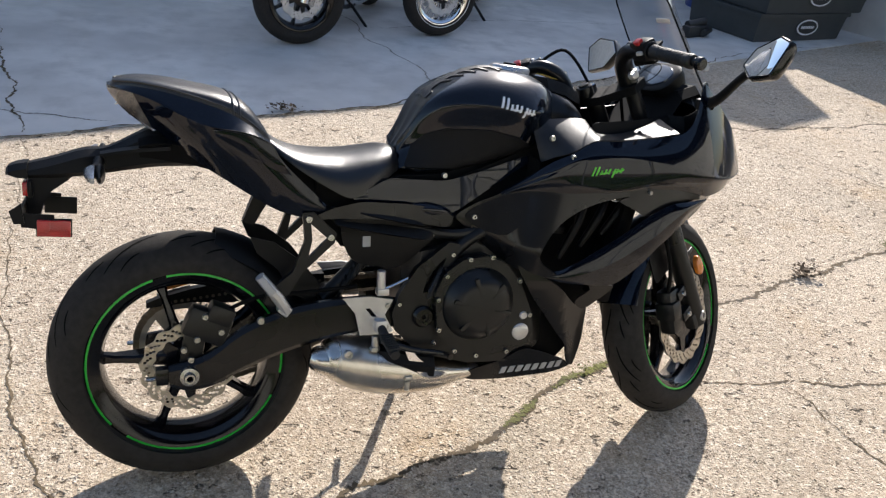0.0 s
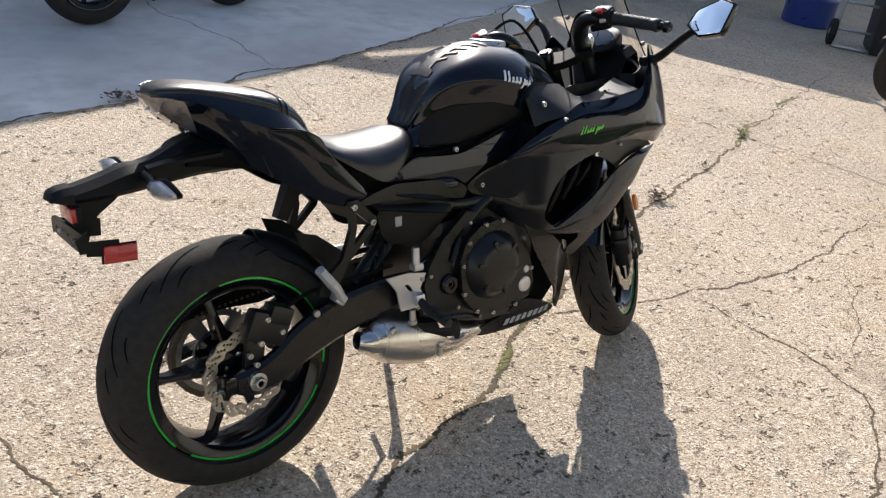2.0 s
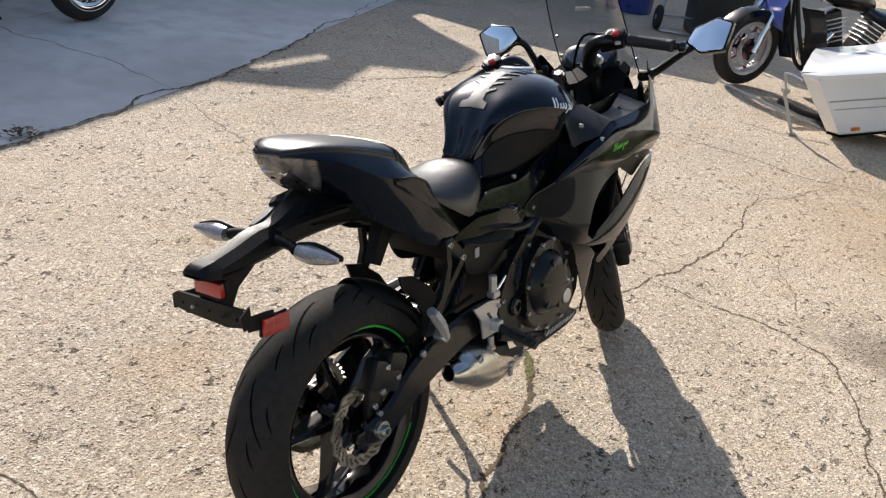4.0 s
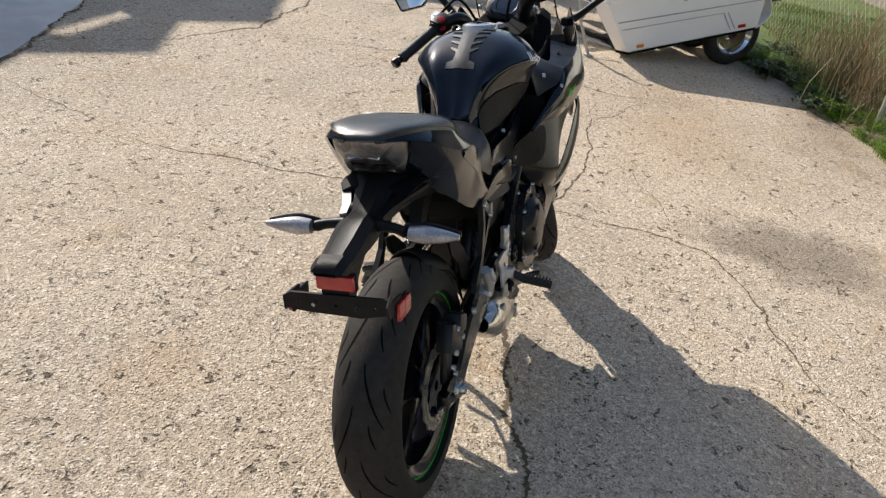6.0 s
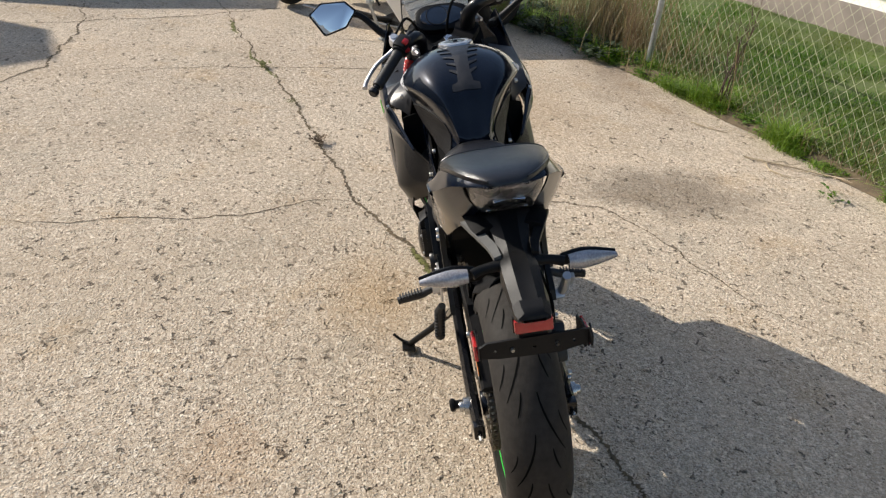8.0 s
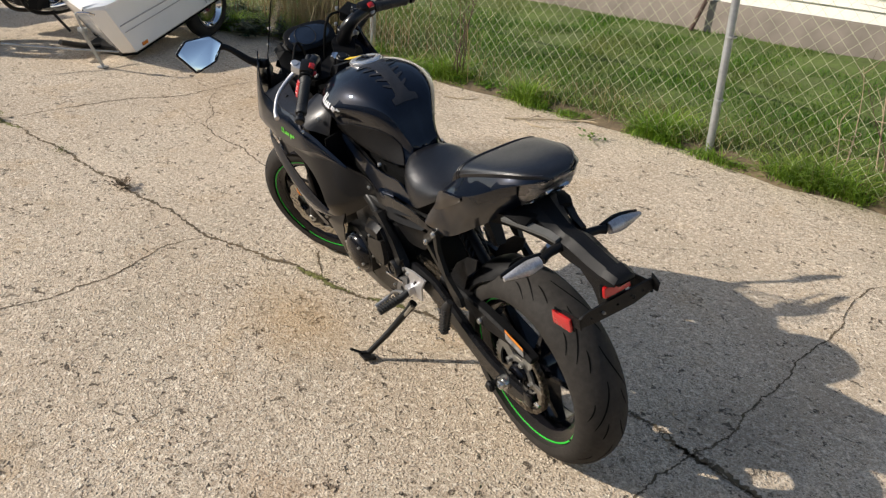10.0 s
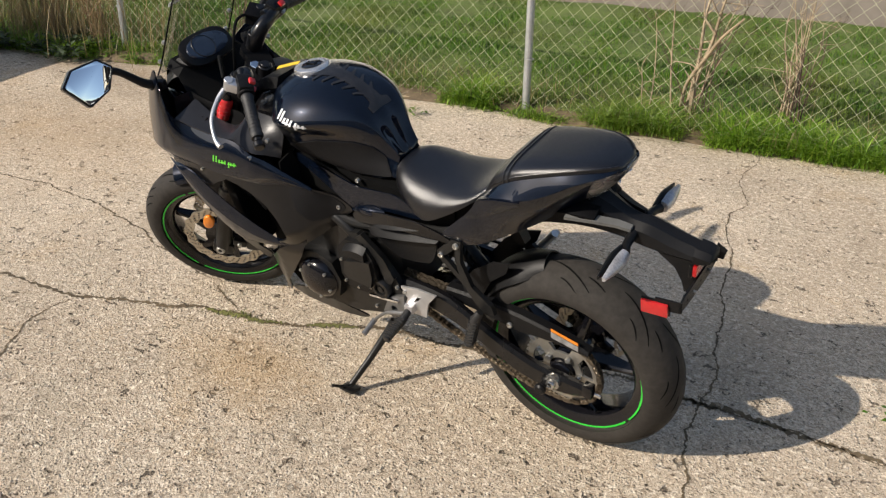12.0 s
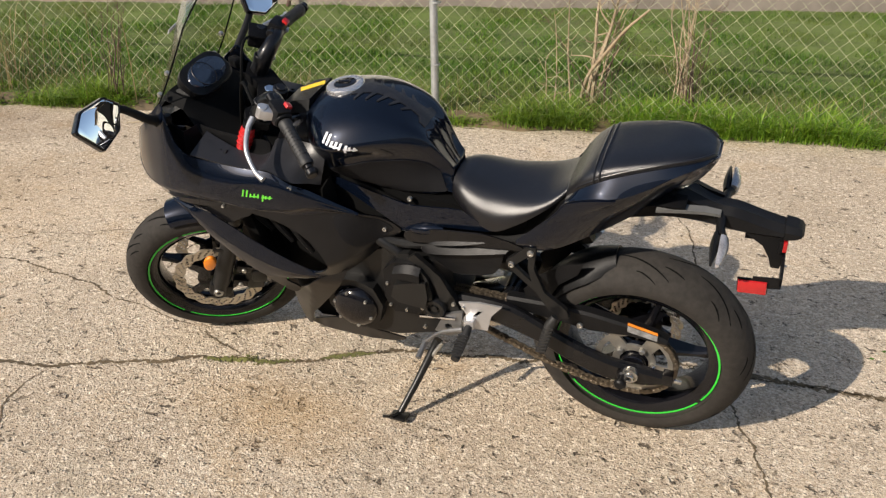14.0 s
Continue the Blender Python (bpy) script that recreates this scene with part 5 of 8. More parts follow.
# mirrors: each is set by its inner, outer and lower corner
for s, inner, outer, lower in ((-1, (1.300, -0.312, 1.060), (1.308, -0.448, 1.112), (1.276, -0.402, 1.041)), (1, (1.318, 0.298, 1.054), (1.312, 0.458, 1.050), (1.2968, 0.413, 0.998))):
    inner, outer, lower = Vector(inner), Vector(outer), Vector(lower)
    ua = (outer - inner).normalized()
    na = ua.cross(lower - inner).normalized()
    if na.x > 0:
        na = -na
    va = na.cross(ua)
    if va.z < 0:
        va = -va
    width = (outer - inner).length
    shape = [(0.0, 0.004), (0.20 * width, 0.040), (0.72 * width, 0.046), (width, 0.014), (0.74 * width, -0.062), (0.26 * width, -0.046)]

    def at(u, v, d):
        return inner + ua * u + va * v - na * d

    cu, cv = 0.5 * width, -0.004
    base = Vector((1.300, s * 0.185, 0.955))
    mi = part("mirror_stem", tube([base, base + Vector((0.014, s * 0.035, 0.018)), at(-0.012, -0.012, 0.020), at(0.05, 0.0, 0.024)], [0.016, 0.013, 0.011, 0.014], 12), M_PLASTIC, bike, "black fairing mirror")
    part("mirror_foot", box((0.05, 0.03, 0.03), base, 0.01, (0, 0, s * 30)), M_PLASTIC, mi)
    dense = [((1 - f) * p[0] + f * q[0], (1 - f) * p[1] + f * q[1]) for p, q in zip(shape, shape[1:] + shape[:1]) for f in (0.06, 0.35, 0.65, 0.94)]
    rowsm = [[at(cu + (u - cu) * k, cv + (v - cv) * k, d) for u, v in dense] for d, k in ((0.001, 0.98), (-0.002, 1.02), (0.0, 1.06), (0.012, 1.07), (0.028, 0.92), (0.042, 0.62), (0.048, 0.25))]
    part("mirror_shell", loft(rowsm), M_SATIN, mi)
    part("mirror_glass", loft([[at(cu + (u - cu) * k, cv + (v - cv) * k, d) for u, v in dense] for d, k in ((0.002, 0.96), (-0.0012, 0.96), (-0.0016, 0.94))]), M_MIRROR, mi, "mirror glass reflecting the sky", 20)

# ---- engine
blk = part("engine_block", join(
    loft([[(x, -w, zb), (x, w, zb), (x, w, zt), (x, -w, zt)] for x, w, zb, zt in ((0.520, 0.09, 0.36, 0.56), (0.560, 0.125, 0.31, 0.58), (0.70, 0.130, 0.27, 0.60), (0.86, 0.125, 0.26, 0.52), (0.92, 0.10, 0.30, 0.46))]),
    moved(box((0.16, 0.22, 0.26), (0, 0, 0), 0.012), pose(0.80, 0, 0.585, 0, 18, 0)),
    moved(box((0.15, 0.21, 0.06), (0, 0, 0.16), 0.02), pose(0.80, 0, 0.585, 0, 18, 0))), M_ENGINE, bike, "black parallel-twin engine block")
for k in range(6):
    part("cooling_fin", moved(box((0.168, 0.228, 0.005), (0, 0, -0.05 + 0.024 * k), 0.001), pose(0.80, 0, 0.60, 0, 18, 0)), M_ENGINE, blk)
# clutch side
CC = (0.703, 0.447)
part("clutch_case", plate([(CC[0] + dx, CC[1] + dz) for dx, dz in ((-0.118, 0.03), (-0.095, 0.085), (-0.045, 0.118), (0.02, 0.125), (0.075, 0.10), (0.118, 0.045), (0.150, -0.03), (0.160, -0.085), (0.140, -0.125), (0.08, -0.140), (0.0, -0.145), (-0.06, -0.125), (-0.105, -0.075))], 0.05, [], "xz", -0.145, 0.008), M_ENGINE, blk, "", 30)
cl = part("clutch_cover", moved(lathe([(0.0005, -0.046), (0.050, -0.046), (0.062, -0.044), (0.074, -0.038), (0.082, -0.030), (0.092, -0.020), (0.098, -0.010), (0.100, 0.02)], 44), pose(CC[0], -0.158, CC[1])), M_ENGINE, blk, "round black clutch cover with a star pattern")
for k in range(6):
    a = radians(60 * k + 15)
    part("cover_rib", moved(box((0.050, 0.010, 0.012), (0.055, -0.041, 0), 0.004), pose(CC[0], -0.158, CC[1]) @ Matrix.Rotation(a, 4, "Y")), M_ENGINE, cl)
for k, (dx, dz) in enumerate(((-0.110, 0.02), (-0.090, 0.080), (-0.030, 0.120), (0.030, 0.122), (0.110, 0.055), (-0.105, -0.060), (-0.060, -0.120), (0.0, -0.138), (0.085, -0.135), (0.145, -0.04))):
    part("case_bolt", bolt((CC[0] + dx, -0.172, CC[1] + dz), 0.0065, -1, 0.006), M_BOLT, blk)
part("oil_cap", moved(lathe([(0.0005, -0.012), (0.018, -0.012), (0.023, -0.009), (0.024, 0.0), (0.024, 0.02)], 28), pose(0.826, -0.163, 0.362)), M_ALU, blk, "silver round inspection cap")
part("oil_cap", moved(lathe([(0.0005, -0.010), (0.009, -0.010), (0.0115, -0.007), (0.0115, 0.02)], 20), pose(0.832, -0.163, 0.406)), M_ALU, blk)
part("drain_plug", moved(lathe([(0.0005, -0.008), (0.014, -0.008), (0.017, -0.004), (0.017, 0.02)], 20), pose(0.715, -0.150, 0.315)), M_BOLT, blk)
# generator side
part("generator_case", plate([(0.90, 0.42), (0.87, 0.47), (0.80, 0.480), (0.745, 0.46), (0.72, 0.40), (0.74, 0.33), (0.80, 0.295), (0.87, 0.32), (0.90, 0.37)], 0.05, [], "xz", 0.135, 0.008), M_ENGINE, blk, "", 30)
gen = part("generator_cover", moved(lathe([(0.0005, 0.040), (0.030, 0.039), (0.050, 0.034), (0.064, 0.024), (0.072, 0.010), (0.075, -0.03)], 40), pose(0.810, 0.155, 0.385)), M_RIM, blk, "domed gloss black generator cover")
for k in range(6):
    a = radians(60 * k + 20)
    part("case_bolt", bolt((0.810 + 0.060 * math.cos(a), 0.182, 0.385 + 0.060 * math.sin(a)), 0.005, 1), M_BOLT, gen)
sc = part("sprocket_cover", plate([(0.700, 0.545), (0.665, 0.580), (0.600, 0.585), (0.570, 0.540), (0.575, 0.450), (0.610, 0.400), (0.680, 0.395), (0.705, 0.440)], 0.055, [], "xz", 0.135, 0.010), M_PLASTIC, blk, "angular black sprocket cover", 30)
part("cover_step", plate([(0.662, 0.515), (0.600, 0.534), (0.566, 0.540), (0.563, 0.488), (0.574, 0.446), (0.655, 0.452), (0.676, 0.468)], 0.030, [], "xz", 0.168, 0.008), M_ENGINE, sc, "", 30)
part("cover_hump", loft([[(0.664 - 0.082 * f, 0.140, 0.562 + 0.016 * math.sin(2.4 * f)), (0.664 - 0.082 * f, 0.164, 0.566 + 0.016 * math.sin(2.4 * f)), (0.664 - 0.082 * f, 0.184, 0.554 + 0.012 * math.sin(2.4 * f)), (0.664 - 0.082 * f, 0.184, 0.538), (0.664 - 0.082 * f, 0.140, 0.530)] for f in [k / 8 for k in range(9)]]), M_PLASTIC, sc, "", 30)
for p in ((0.692, 0.500), (0.690, 0.420), (0.640, 0.412), (0.590, 0.430)):
    part("case_bolt", bolt((p[0], 0.164, p[1]), 0.005, 1), M_BOLT, sc)
part("plate_rib", plate([(0.623, 0.598), (0.601, 0.616), (0.560, 0.580), (0.529, 0.551), (0.500, 0.490), (0.517, 0.462), (0.536, 0.464), (0.548, 0.514), (0.569, 0.552), (0.597, 0.576)], 0.016, [], "xz", 0.150, 0.005), M_ENGINE, blk, "raised rib of the frame plate", 30)
part("plate_rib", plate([(0.580, 0.572), (0.563, 0.546), (0.556, 0.502), (0.555, 0.472), (0.568, 0.468), (0.570, 0.508), (0.582, 0.544), (0.592, 0.560)], 0.014, [], "xz", 0.163, 0.004), M_ENGINE, blk, "", 30)
cap = part("pivot_cap", moved(lathe([(0.0005, 0.010), (0.010, 0.010), (0.012, 0.004), (0.018, 0.004), (0.020, 0.012), (0.030, 0.012), (0.034, 0.004), (0.035, -0.02)], 32), pose(0.553, 0.158, 0.438)), M_ENGINE, blk, "ringed black pivot cap")
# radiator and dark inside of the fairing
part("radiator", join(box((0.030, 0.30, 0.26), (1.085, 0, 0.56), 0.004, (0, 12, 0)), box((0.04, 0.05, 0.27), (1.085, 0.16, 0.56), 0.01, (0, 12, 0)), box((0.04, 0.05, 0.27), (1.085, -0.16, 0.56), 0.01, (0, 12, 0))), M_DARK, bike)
for s in (1, -1):
    for k in range(3):
        part("duct_rib", tube([(0.93 + 0.06 * k, s * 0.150, 0.55 + 0.03 * k), (0.97 + 0.06 * k, s * 0.160, 0.64 + 0.015 * k), (1.00 + 0.06 * k, s * 0.150, 0.71)], [0.008, 0.012, 0.008], 8), M_PLASTIC, bike)
    part("frame_rail", tube([(1.08, s * 0.07, 0.86), (0.95, s * 0.13, 0.74), (0.80, s * 0.125, 0.66), (0.66, s * 0.13, 0.59), (0.58, s * 0.135, 0.46)], 0.017, 12), M_FRAME, bike)
    part("frame_rail", tube([(0.95, s * 0.12, 0.62), (0.80, s * 0.125, 0.64), (0.64, s * 0.12, 0.62), (0.46, s * 0.11, 0.66), (0.28, s * 0.10, 0.70), (0.08, s * 0.08, 0.80)], 0.014, 10), M_FRAME, bike)
    part("pivot_plate", plate([(0.655, 0.600), (0.625, 0.606), (0.545, 0.545), (0.500, 0.480), (0.482, 0.430), (0.492, 0.385), (0.545, 0.330), (0.602, 0.322), (0.622, 0.350), (0.600, 0.400), (0.596, 0.460), (0.630, 0.520)], 0.020, [[(0.620, 0.570), (0.575, 0.530), (0.560, 0.480), (0.585, 0.480), (0.605, 0.525)]], "xz", s * 0.138, 0.004), M_FRAME, bike, "black frame plate round the swingarm pivot", 30)
    part("pivot_nut", moved(lathe([(0.006, s * 0.006), (0.012, s * 0.006), (0.013, s * 0.010), (0.022, s * 0.010), (0.028, s * 0.004), (0.028, -s * 0.02)], 28), pose(0.563, s * 0.150, 0.418)), M_SATIN, bike)
    for p in ((0.635, 0.575), (0.500, 0.455), (0.595, 0.345)):
        part("plate_bolt", bolt((p[0], s * 0.150, p[1]), 0.006, s), M_BOLT, bike)
    hp = part("heel_guard", plate([(0.356, 0.482), (0.425, 0.482), (0.482, 0.470), (0.462, 0.432), (0.484, 0.388), (0.470, 0.382), (0.400, 0.384), (0.388, 0.440)], 0.006, [[(0.412, 0.452), (0.424, 0.452), (0.442, 0.428), (0.430, 0.430)]], "xz", s * 0.152, 0.001), M_ALU, bike, "bare aluminium heel guard", 30)
    for p in ((0.468, 0.456), (0.466, 0.400)):
        part("guard_bolt", bolt((p[0], s * 0.156, p[1]), 0.006, s), M_BOLT, hp)
    # rider's peg
    pg = part("rider_peg", tube([(0.448, s * 0.168, 0.408), (0.450, s * 0.205, 0.392), (0.452, s * 0.282, 0.378)], [0.010, 0.013, 0.012], 12, False), M_GRIP, bike, "ribbed black rider's footpeg")
    for k in range(8):
        part("peg_rib", box((0.030, 0.005, 0.008), (0.451, s * (0.212 + 0.009 * k), 0.402 - 0.0017 * k), 0.002), M_GRIP, pg)
    part("peg_mount", box((0.03, 0.035, 0.03), (0.448, s * 0.160, 0.410), 0.007), M_ALU, pg)
    # passenger hanger and peg
    part("peg_hanger", plate([(0.262, 0.692), (0.288, 0.694), (0.343, 0.640), (0.338, 0.618), (0.262, 0.548), (0.232, 0.500), (0.200, 0.470), (0.172, 0.478), (0.180, 0.505), (0.240, 0.552), (0.268, 0.625)], 0.014, [[(0.282, 0.665), (0.322, 0.628), (0.275, 0.582), (0.285, 0.628)]], "xz", s * 0.134, 0.003), M_FRAME, bike, "black passenger footpeg hanger", 30)
    for p in ((0.276, 0.678), (0.328, 0.632)):
        part("hanger_bolt", bolt((p[0], s * 0.142, p[1]), 0.009, s, 0.006), M_BOLT, bike)
    if s < 0:
        pp = part("passenger_peg", tube([(0.222, -0.160, 0.462), (0.200, -0.170, 0.500), (0.158, -0.170, 0.556)], [0.013, 0.014, 0.012], 10, False), M_ALU, bike, "folded-up aluminium passenger footpeg")
        part("peg_mount", box((0.030, 0.032, 0.026), (0.216, -0.155, 0.468), 0.006, (0, 40, 0)), M_ALU, pp)
        part("peg_tread", box((0.016, 0.010, 0.05), (0.172, -0.184, 0.536), 0.003, (0, -38, 0)), M_GREY_DECAL, pp)
    else:
        pp = part("passenger_peg", tube([(0.205, 0.160, 0.492), (0.216, 0.168, 0.470), (0.240, 0.176, 0.372)], [0.010, 0.015, 0.013], 12, False), M_GRIP, bike, "ribbed black passenger footpeg, hanging down")
        for k in range(8):
            part("peg_rib", box((0.030, 0.028, 0.005), (0.2185 + 0.0027 * k, 0.1695 + 0.0009 * k, 0.462 - 0.0115 * k), 0.002, (0, 13, 0)), M_GRIP, pp)
part("brake_pedal", tube([(0.455, -0.165, 0.370), (0.52, -0.175, 0.345), (0.60, -0.185, 0.330), (0.618, -0.215, 0.330)], [0.010, 0.008, 0.007, 0.009], 10), M_SATIN, bike)
part("gear_lever", join(tube([(0.470, 0.172, 0.385), (0.535, 0.180, 0.365), (0.585, 0.185, 0.318)], [0.007, 0.005, 0.005], 10), tube([(0.585, 0.180, 0.318), (0.588, 0.235, 0.300)], 0.0085, 10, False)), M_WORN, bike)
part("gear_rod", tube([(0.49, 0.165, 0.415), (0.60, 0.165, 0.400)], 0.005, 8, False), M_CHROME, bike)
part("linkage_plate", plate([(0.470, 0.440), (0.530, 0.415), (0.560, 0.350), (0.520, 0.335), (0.480, 0.360)], 0.012, [circle(0.515, 0.375, 0.012, 12)], "xz", 0.155, 0.003), M_WORN, bike)
part("brake_cylinder", join(cyl((0.452, -0.150, 0.490), (0.452, -0.150, 0.545), 0.011), box((0.03, 0.025, 0.018), (0.455, -0.150, 0.492), 0.004)), M_ALU, bike)
part("cylinder_hose", tube([(0.455, -0.150, 0.497), (0.48, -0.152, 0.506), (0.52, -0.145, 0.520)], 0.004, 8), M_CHROME, bike)
part("heel_foot", join(cyl((0.440, -0.150, 0.378), (0.440, -0.150, 0.345), 0.009), cyl((0.440, -0.150, 0.350), (0.440, -0.150, 0.338), 0.013, 6)), M_BOLT, bike)
# side stand
st = part("side_stand", join(tube([(0.578, 0.105, 0.255), (0.590, 0.120, 0.230), (0.622, 0.200, 0.150), (0.650, 0.272, 0.088)], [0.015, 0.013, 0.011, 0.010], 12, False), box((0.055, 0.045, 0.010), (0.653, 0.280, 0.076), 0.004, (LEAN + 6, 0, 0)), tube([(0.650, 0.272, 0.088), (0.668, 0.300, 0.094), (0.680, 0.325, 0.115)], 0.005, 8)), M_FRAME, bike, "black side stand, folded out")
part("stand_spring", tube([(0.560, 0.12, 0.26), (0.600, 0.145, 0.20)], 0.006, 8, False), M_BOLT, st)
# swingarm: right blade and left box, cross tube
for s in (1, -1):
    y = s * 0.118
    rows = []
    for x, zt, zb, w in smooth_table([(0.545, 0.452, 0.388, 0.026), (0.44, 0.470, 0.386, 0.030), (0.33, 0.468, 0.372, 0.032), (0.22, 0.452, 0.345, 0.032), (0.12, 0.412, 0.308, 0.030), (0.05, 0.362, 0.276, 0.030), (-0.01, 0.342, 0.272, 0.030), (-0.045, 0.336, 0.286, 0.026)] if s < 0 else [(0.545, 0.470, 0.405, 0.026), (0.42, 0.474, 0.400, 0.030), (0.33, 0.462, 0.378, 0.030), (0.25, 0.422, 0.346, 0.030), (0.16, 0.376, 0.300, 0.030), (0.06, 0.342, 0.268, 0.030), (-0.03, 0.334, 0.270, 0.030), (-0.085, 0.328, 0.286, 0.026)], 22):
        c = 0.012
        rows.append([(x, y - w / 2, zb + c), (x, y - w / 2 + c * 0.7, zb), (x, y + w / 2 - c * 0.7, zb), (x, y + w / 2, zb + c), (x, y + w / 2, zt - c), (x, y + w / 2 - c * 0.7, zt), (x, y - w / 2 + c * 0.7, zt), (x, y - w / 2, zt - c)])
    sa = part("swingarm_side", loft(rows), M_SATIN, bike, "satin black swingarm side", 30)
    part("axle_nut", moved(lathe([(0.006, s * 0.016), (0.0075, s * 0.021), (0.012, s * 0.021), (0.014, s * 0.017), (0.014, s * 0.010), (0.022, s * 0.009), (0.023, s * 0.004), (0.023, -s * 0.01)], 20), pose(0.0, s * 0.135, 0.312)), M_BOLT, sa, "zinc axle nut")
    part("stand_bobbin", moved(lathe([(0.0005, s * 0.050), (0.012, s * 0.050), (0.017, s * 0.045), (0.017, s * 0.038), (0.011, s * 0.032), (0.011, s * 0.016), (0.016, s * 0.012), (0.016, s * 0.0)], 20), pose(0.055 if s < 0 else 0.02, s * 0.130, 0.305 if s > 0 else 0.300)) if s > 0 else bolt((0.165, -0.136, 0.435), 0.009, -1), M_PLASTIC if s > 0 else M_BOLT, sa)
    part("chain_adjuster", box((0.028, 0.028, 0.040), (-0.060 if s < 0 else -0.098, s * 0.118, 0.312), 0.004), M_SATIN, sa)
    part("adjuster_screw", cyl((-0.115 if s > 0 else -0.075, s * 0.118, 0.306), (-0.135 if s > 0 else -0.095, s * 0.118, 0.305), 0.006, 8), M_BOLT, sa)
part("swingarm_tube", cyl((0.36, -0.115, 0.42), (0.36, 0.115, 0.42), 0.035), M_SATIN, bike)
part("shock_spring", tube([(0.36 + 0.10 * k / 60 + 0.032 * math.cos(k * 0.75) * 0.4, -0.055 + 0.032 * math.sin(k * 0.75), 0.47 + 0.12 * k / 60 + 0.032 * math.cos(k * 0.75)) for k in range(60)], 0.006, 6, False), M_FRAME, bike)
part("shock_body", tube([(0.33, -0.055, 0.45), (0.50, -0.055, 0.62)], 0.020, 12, False), M_ENGINE, bike)
part("caliper", join(box((0.105, 0.045, 0.075), (0.045, -0.108, 0.425), 0.014, (0, 25, 0)), box((0.06, 0.05, 0.045), (0.075, -0.112, 0.452), 0.010, (0, 25, 0)), box((0.05, 0.02, 0.10), (0.012, -0.105, 0.372), 0.008, (0, 10, 0))), M_ENGINE, bike, "black rear brake caliper")
for p in ((0.040, 0.452), (0.075, 0.412), (0.020, 0.398), (-0.010, 0.375), (0.005, 0.350)):
    part("caliper_bolt", bolt((p[0], -0.130, p[1]), 0.0075, -1), M_BOLT, bike)
part("brake_hose", tube([(0.09, -0.115, 0.46), (0.16, -0.125, 0.49), (0.28, -0.125, 0.495), (0.40, -0.12, 0.50)], 0.005, 8), M_DARK, bike)
# hugger over the front of the rear tyre
rows = []
for k in range(14):
    f = k / 13
    a = radians(20 + 56 * f)
    hw = 0.082 - 0.030 * max(0, f - 0.7) / 0.3
    row, back = [], []
    for j in range(11):
        b = radians(-75 + 15 * j)
        r = 0.328 - 0.062 + 0.062 * math.cos(b)
        row.append((r * math.cos(a), hw * math.sin(b), 0.312 + r * math.sin(a)))
        back.append(((r - 0.004) * math.cos(a), (hw - 0.004) * math.sin(b), 0.312 + (r - 0.004) * math.sin(a)))
    rows.append(row + back[::-1])
hug = part("rear_hugger", loft(rows), M_PLASTIC, bike, "matte black rear hugger")
for s in (1, -1):
    part("hugger_side", plate([(0.315, 0.50), (0.270, 0.560), (0.205, 0.610), (0.150, 0.625), (0.165, 0.585), (0.215, 0.540), (0.245, 0.480), (0.300, 0.45)], 0.005, [], "xz", s * 0.082, 0.001), M_PLASTIC, hug)
part("subframe_stay", tube([(0.155, 0, 0.640), (0.185, 0, 0.700), (0.215, 0, 0.745)], [0.020, 0.026, 0.034], 4, False), M_PLASTIC, bike)
# chain guard, chain
cg = part("chain_guard", loft([[(x, 0.070, zb), (x, 0.100, zb), (x, 0.100, zt - 0.008), (x, 0.094, zt), (x, 0.070, zt)] for x, zt, zb in ((0.36, 0.475, 0.440), (0.25, 0.478, 0.430), (0.12, 0.470, 0.412), (0.02, 0.455, 0.420), (-0.05, 0.438, 0.415), (-0.085, 0.425, 0.412))]), M_PLASTIC, bike, "black chain guard with warning stickers", 30)
part("guard_sticker", plate([(0.022, 0.468), (-0.058, 0.450), (-0.058, 0.441), (0.022, 0.459)], 0.001, [], "xz", 0.1012), M_ORANGE, cg, "orange warning sticker")
part("guard_sticker", plate([(0.022, 0.4565), (-0.058, 0.4385), (-0.058, 0.420), (0.022, 0.436)], 0.001, [], "xz", 0.1012), mat("printed_sticker", (0.20, 0.20, 0.20), 0.5, vary=0.7, scale=500), cg, "black and white printed warning sticker")
part("guard_bolt", bolt((0.150, 0.103, 0.425), 0.009, 1), M_BOLT, cg)
loop = []
for k in range(19):
    a = radians(-90 - 10 * k)
    loop.append((0.114 * math.cos(a), 0.312 + 0.114 * math.sin(a)))
loop += [(0.25, 0.452), (0.555, 0.462)] + arc(0.585, 0.428, 0.034, 90, -90, 8) + [(0.50, 0.352), (0.40, 0.306), (0.30, 0.264), (0.20, 0.226), (0.10, 0.200)]
chain_pts = []
tot = 0
for a, b in zip(loop, loop[1:] + loop[:1]):
    d = math.dist(a, b)
    chain_pts.append((tot, a, b, d))
    tot += d
links = 110
chain = new("chain")
chain.parent = bike
lm = bpy.data.meshes.new("chain_link")
lb = join(plate(arc(-0.0075, 0, 0.0072, 90, 270, 5) + arc(0.0075, 0, 0.0072, -90, 90, 5), 0.0025, [], "xz", 0.0062), plate(arc(-0.0075, 0, 0.0072, 90, 270, 5) + arc(0.0075, 0, 0.0072, -90, 90, 5), 0.0025, [], "xz", -0.0062), cyl((0.0075, -0.009, 0), (0.0075, 0.009, 0), 0.0045, 8), cyl((-0.0075, -0.009, 0), (-0.0075, 0.009, 0), 0.0045, 8))
lb.to_mesh(lm)
lb.free()
lm.materials.append(M_CHAIN)
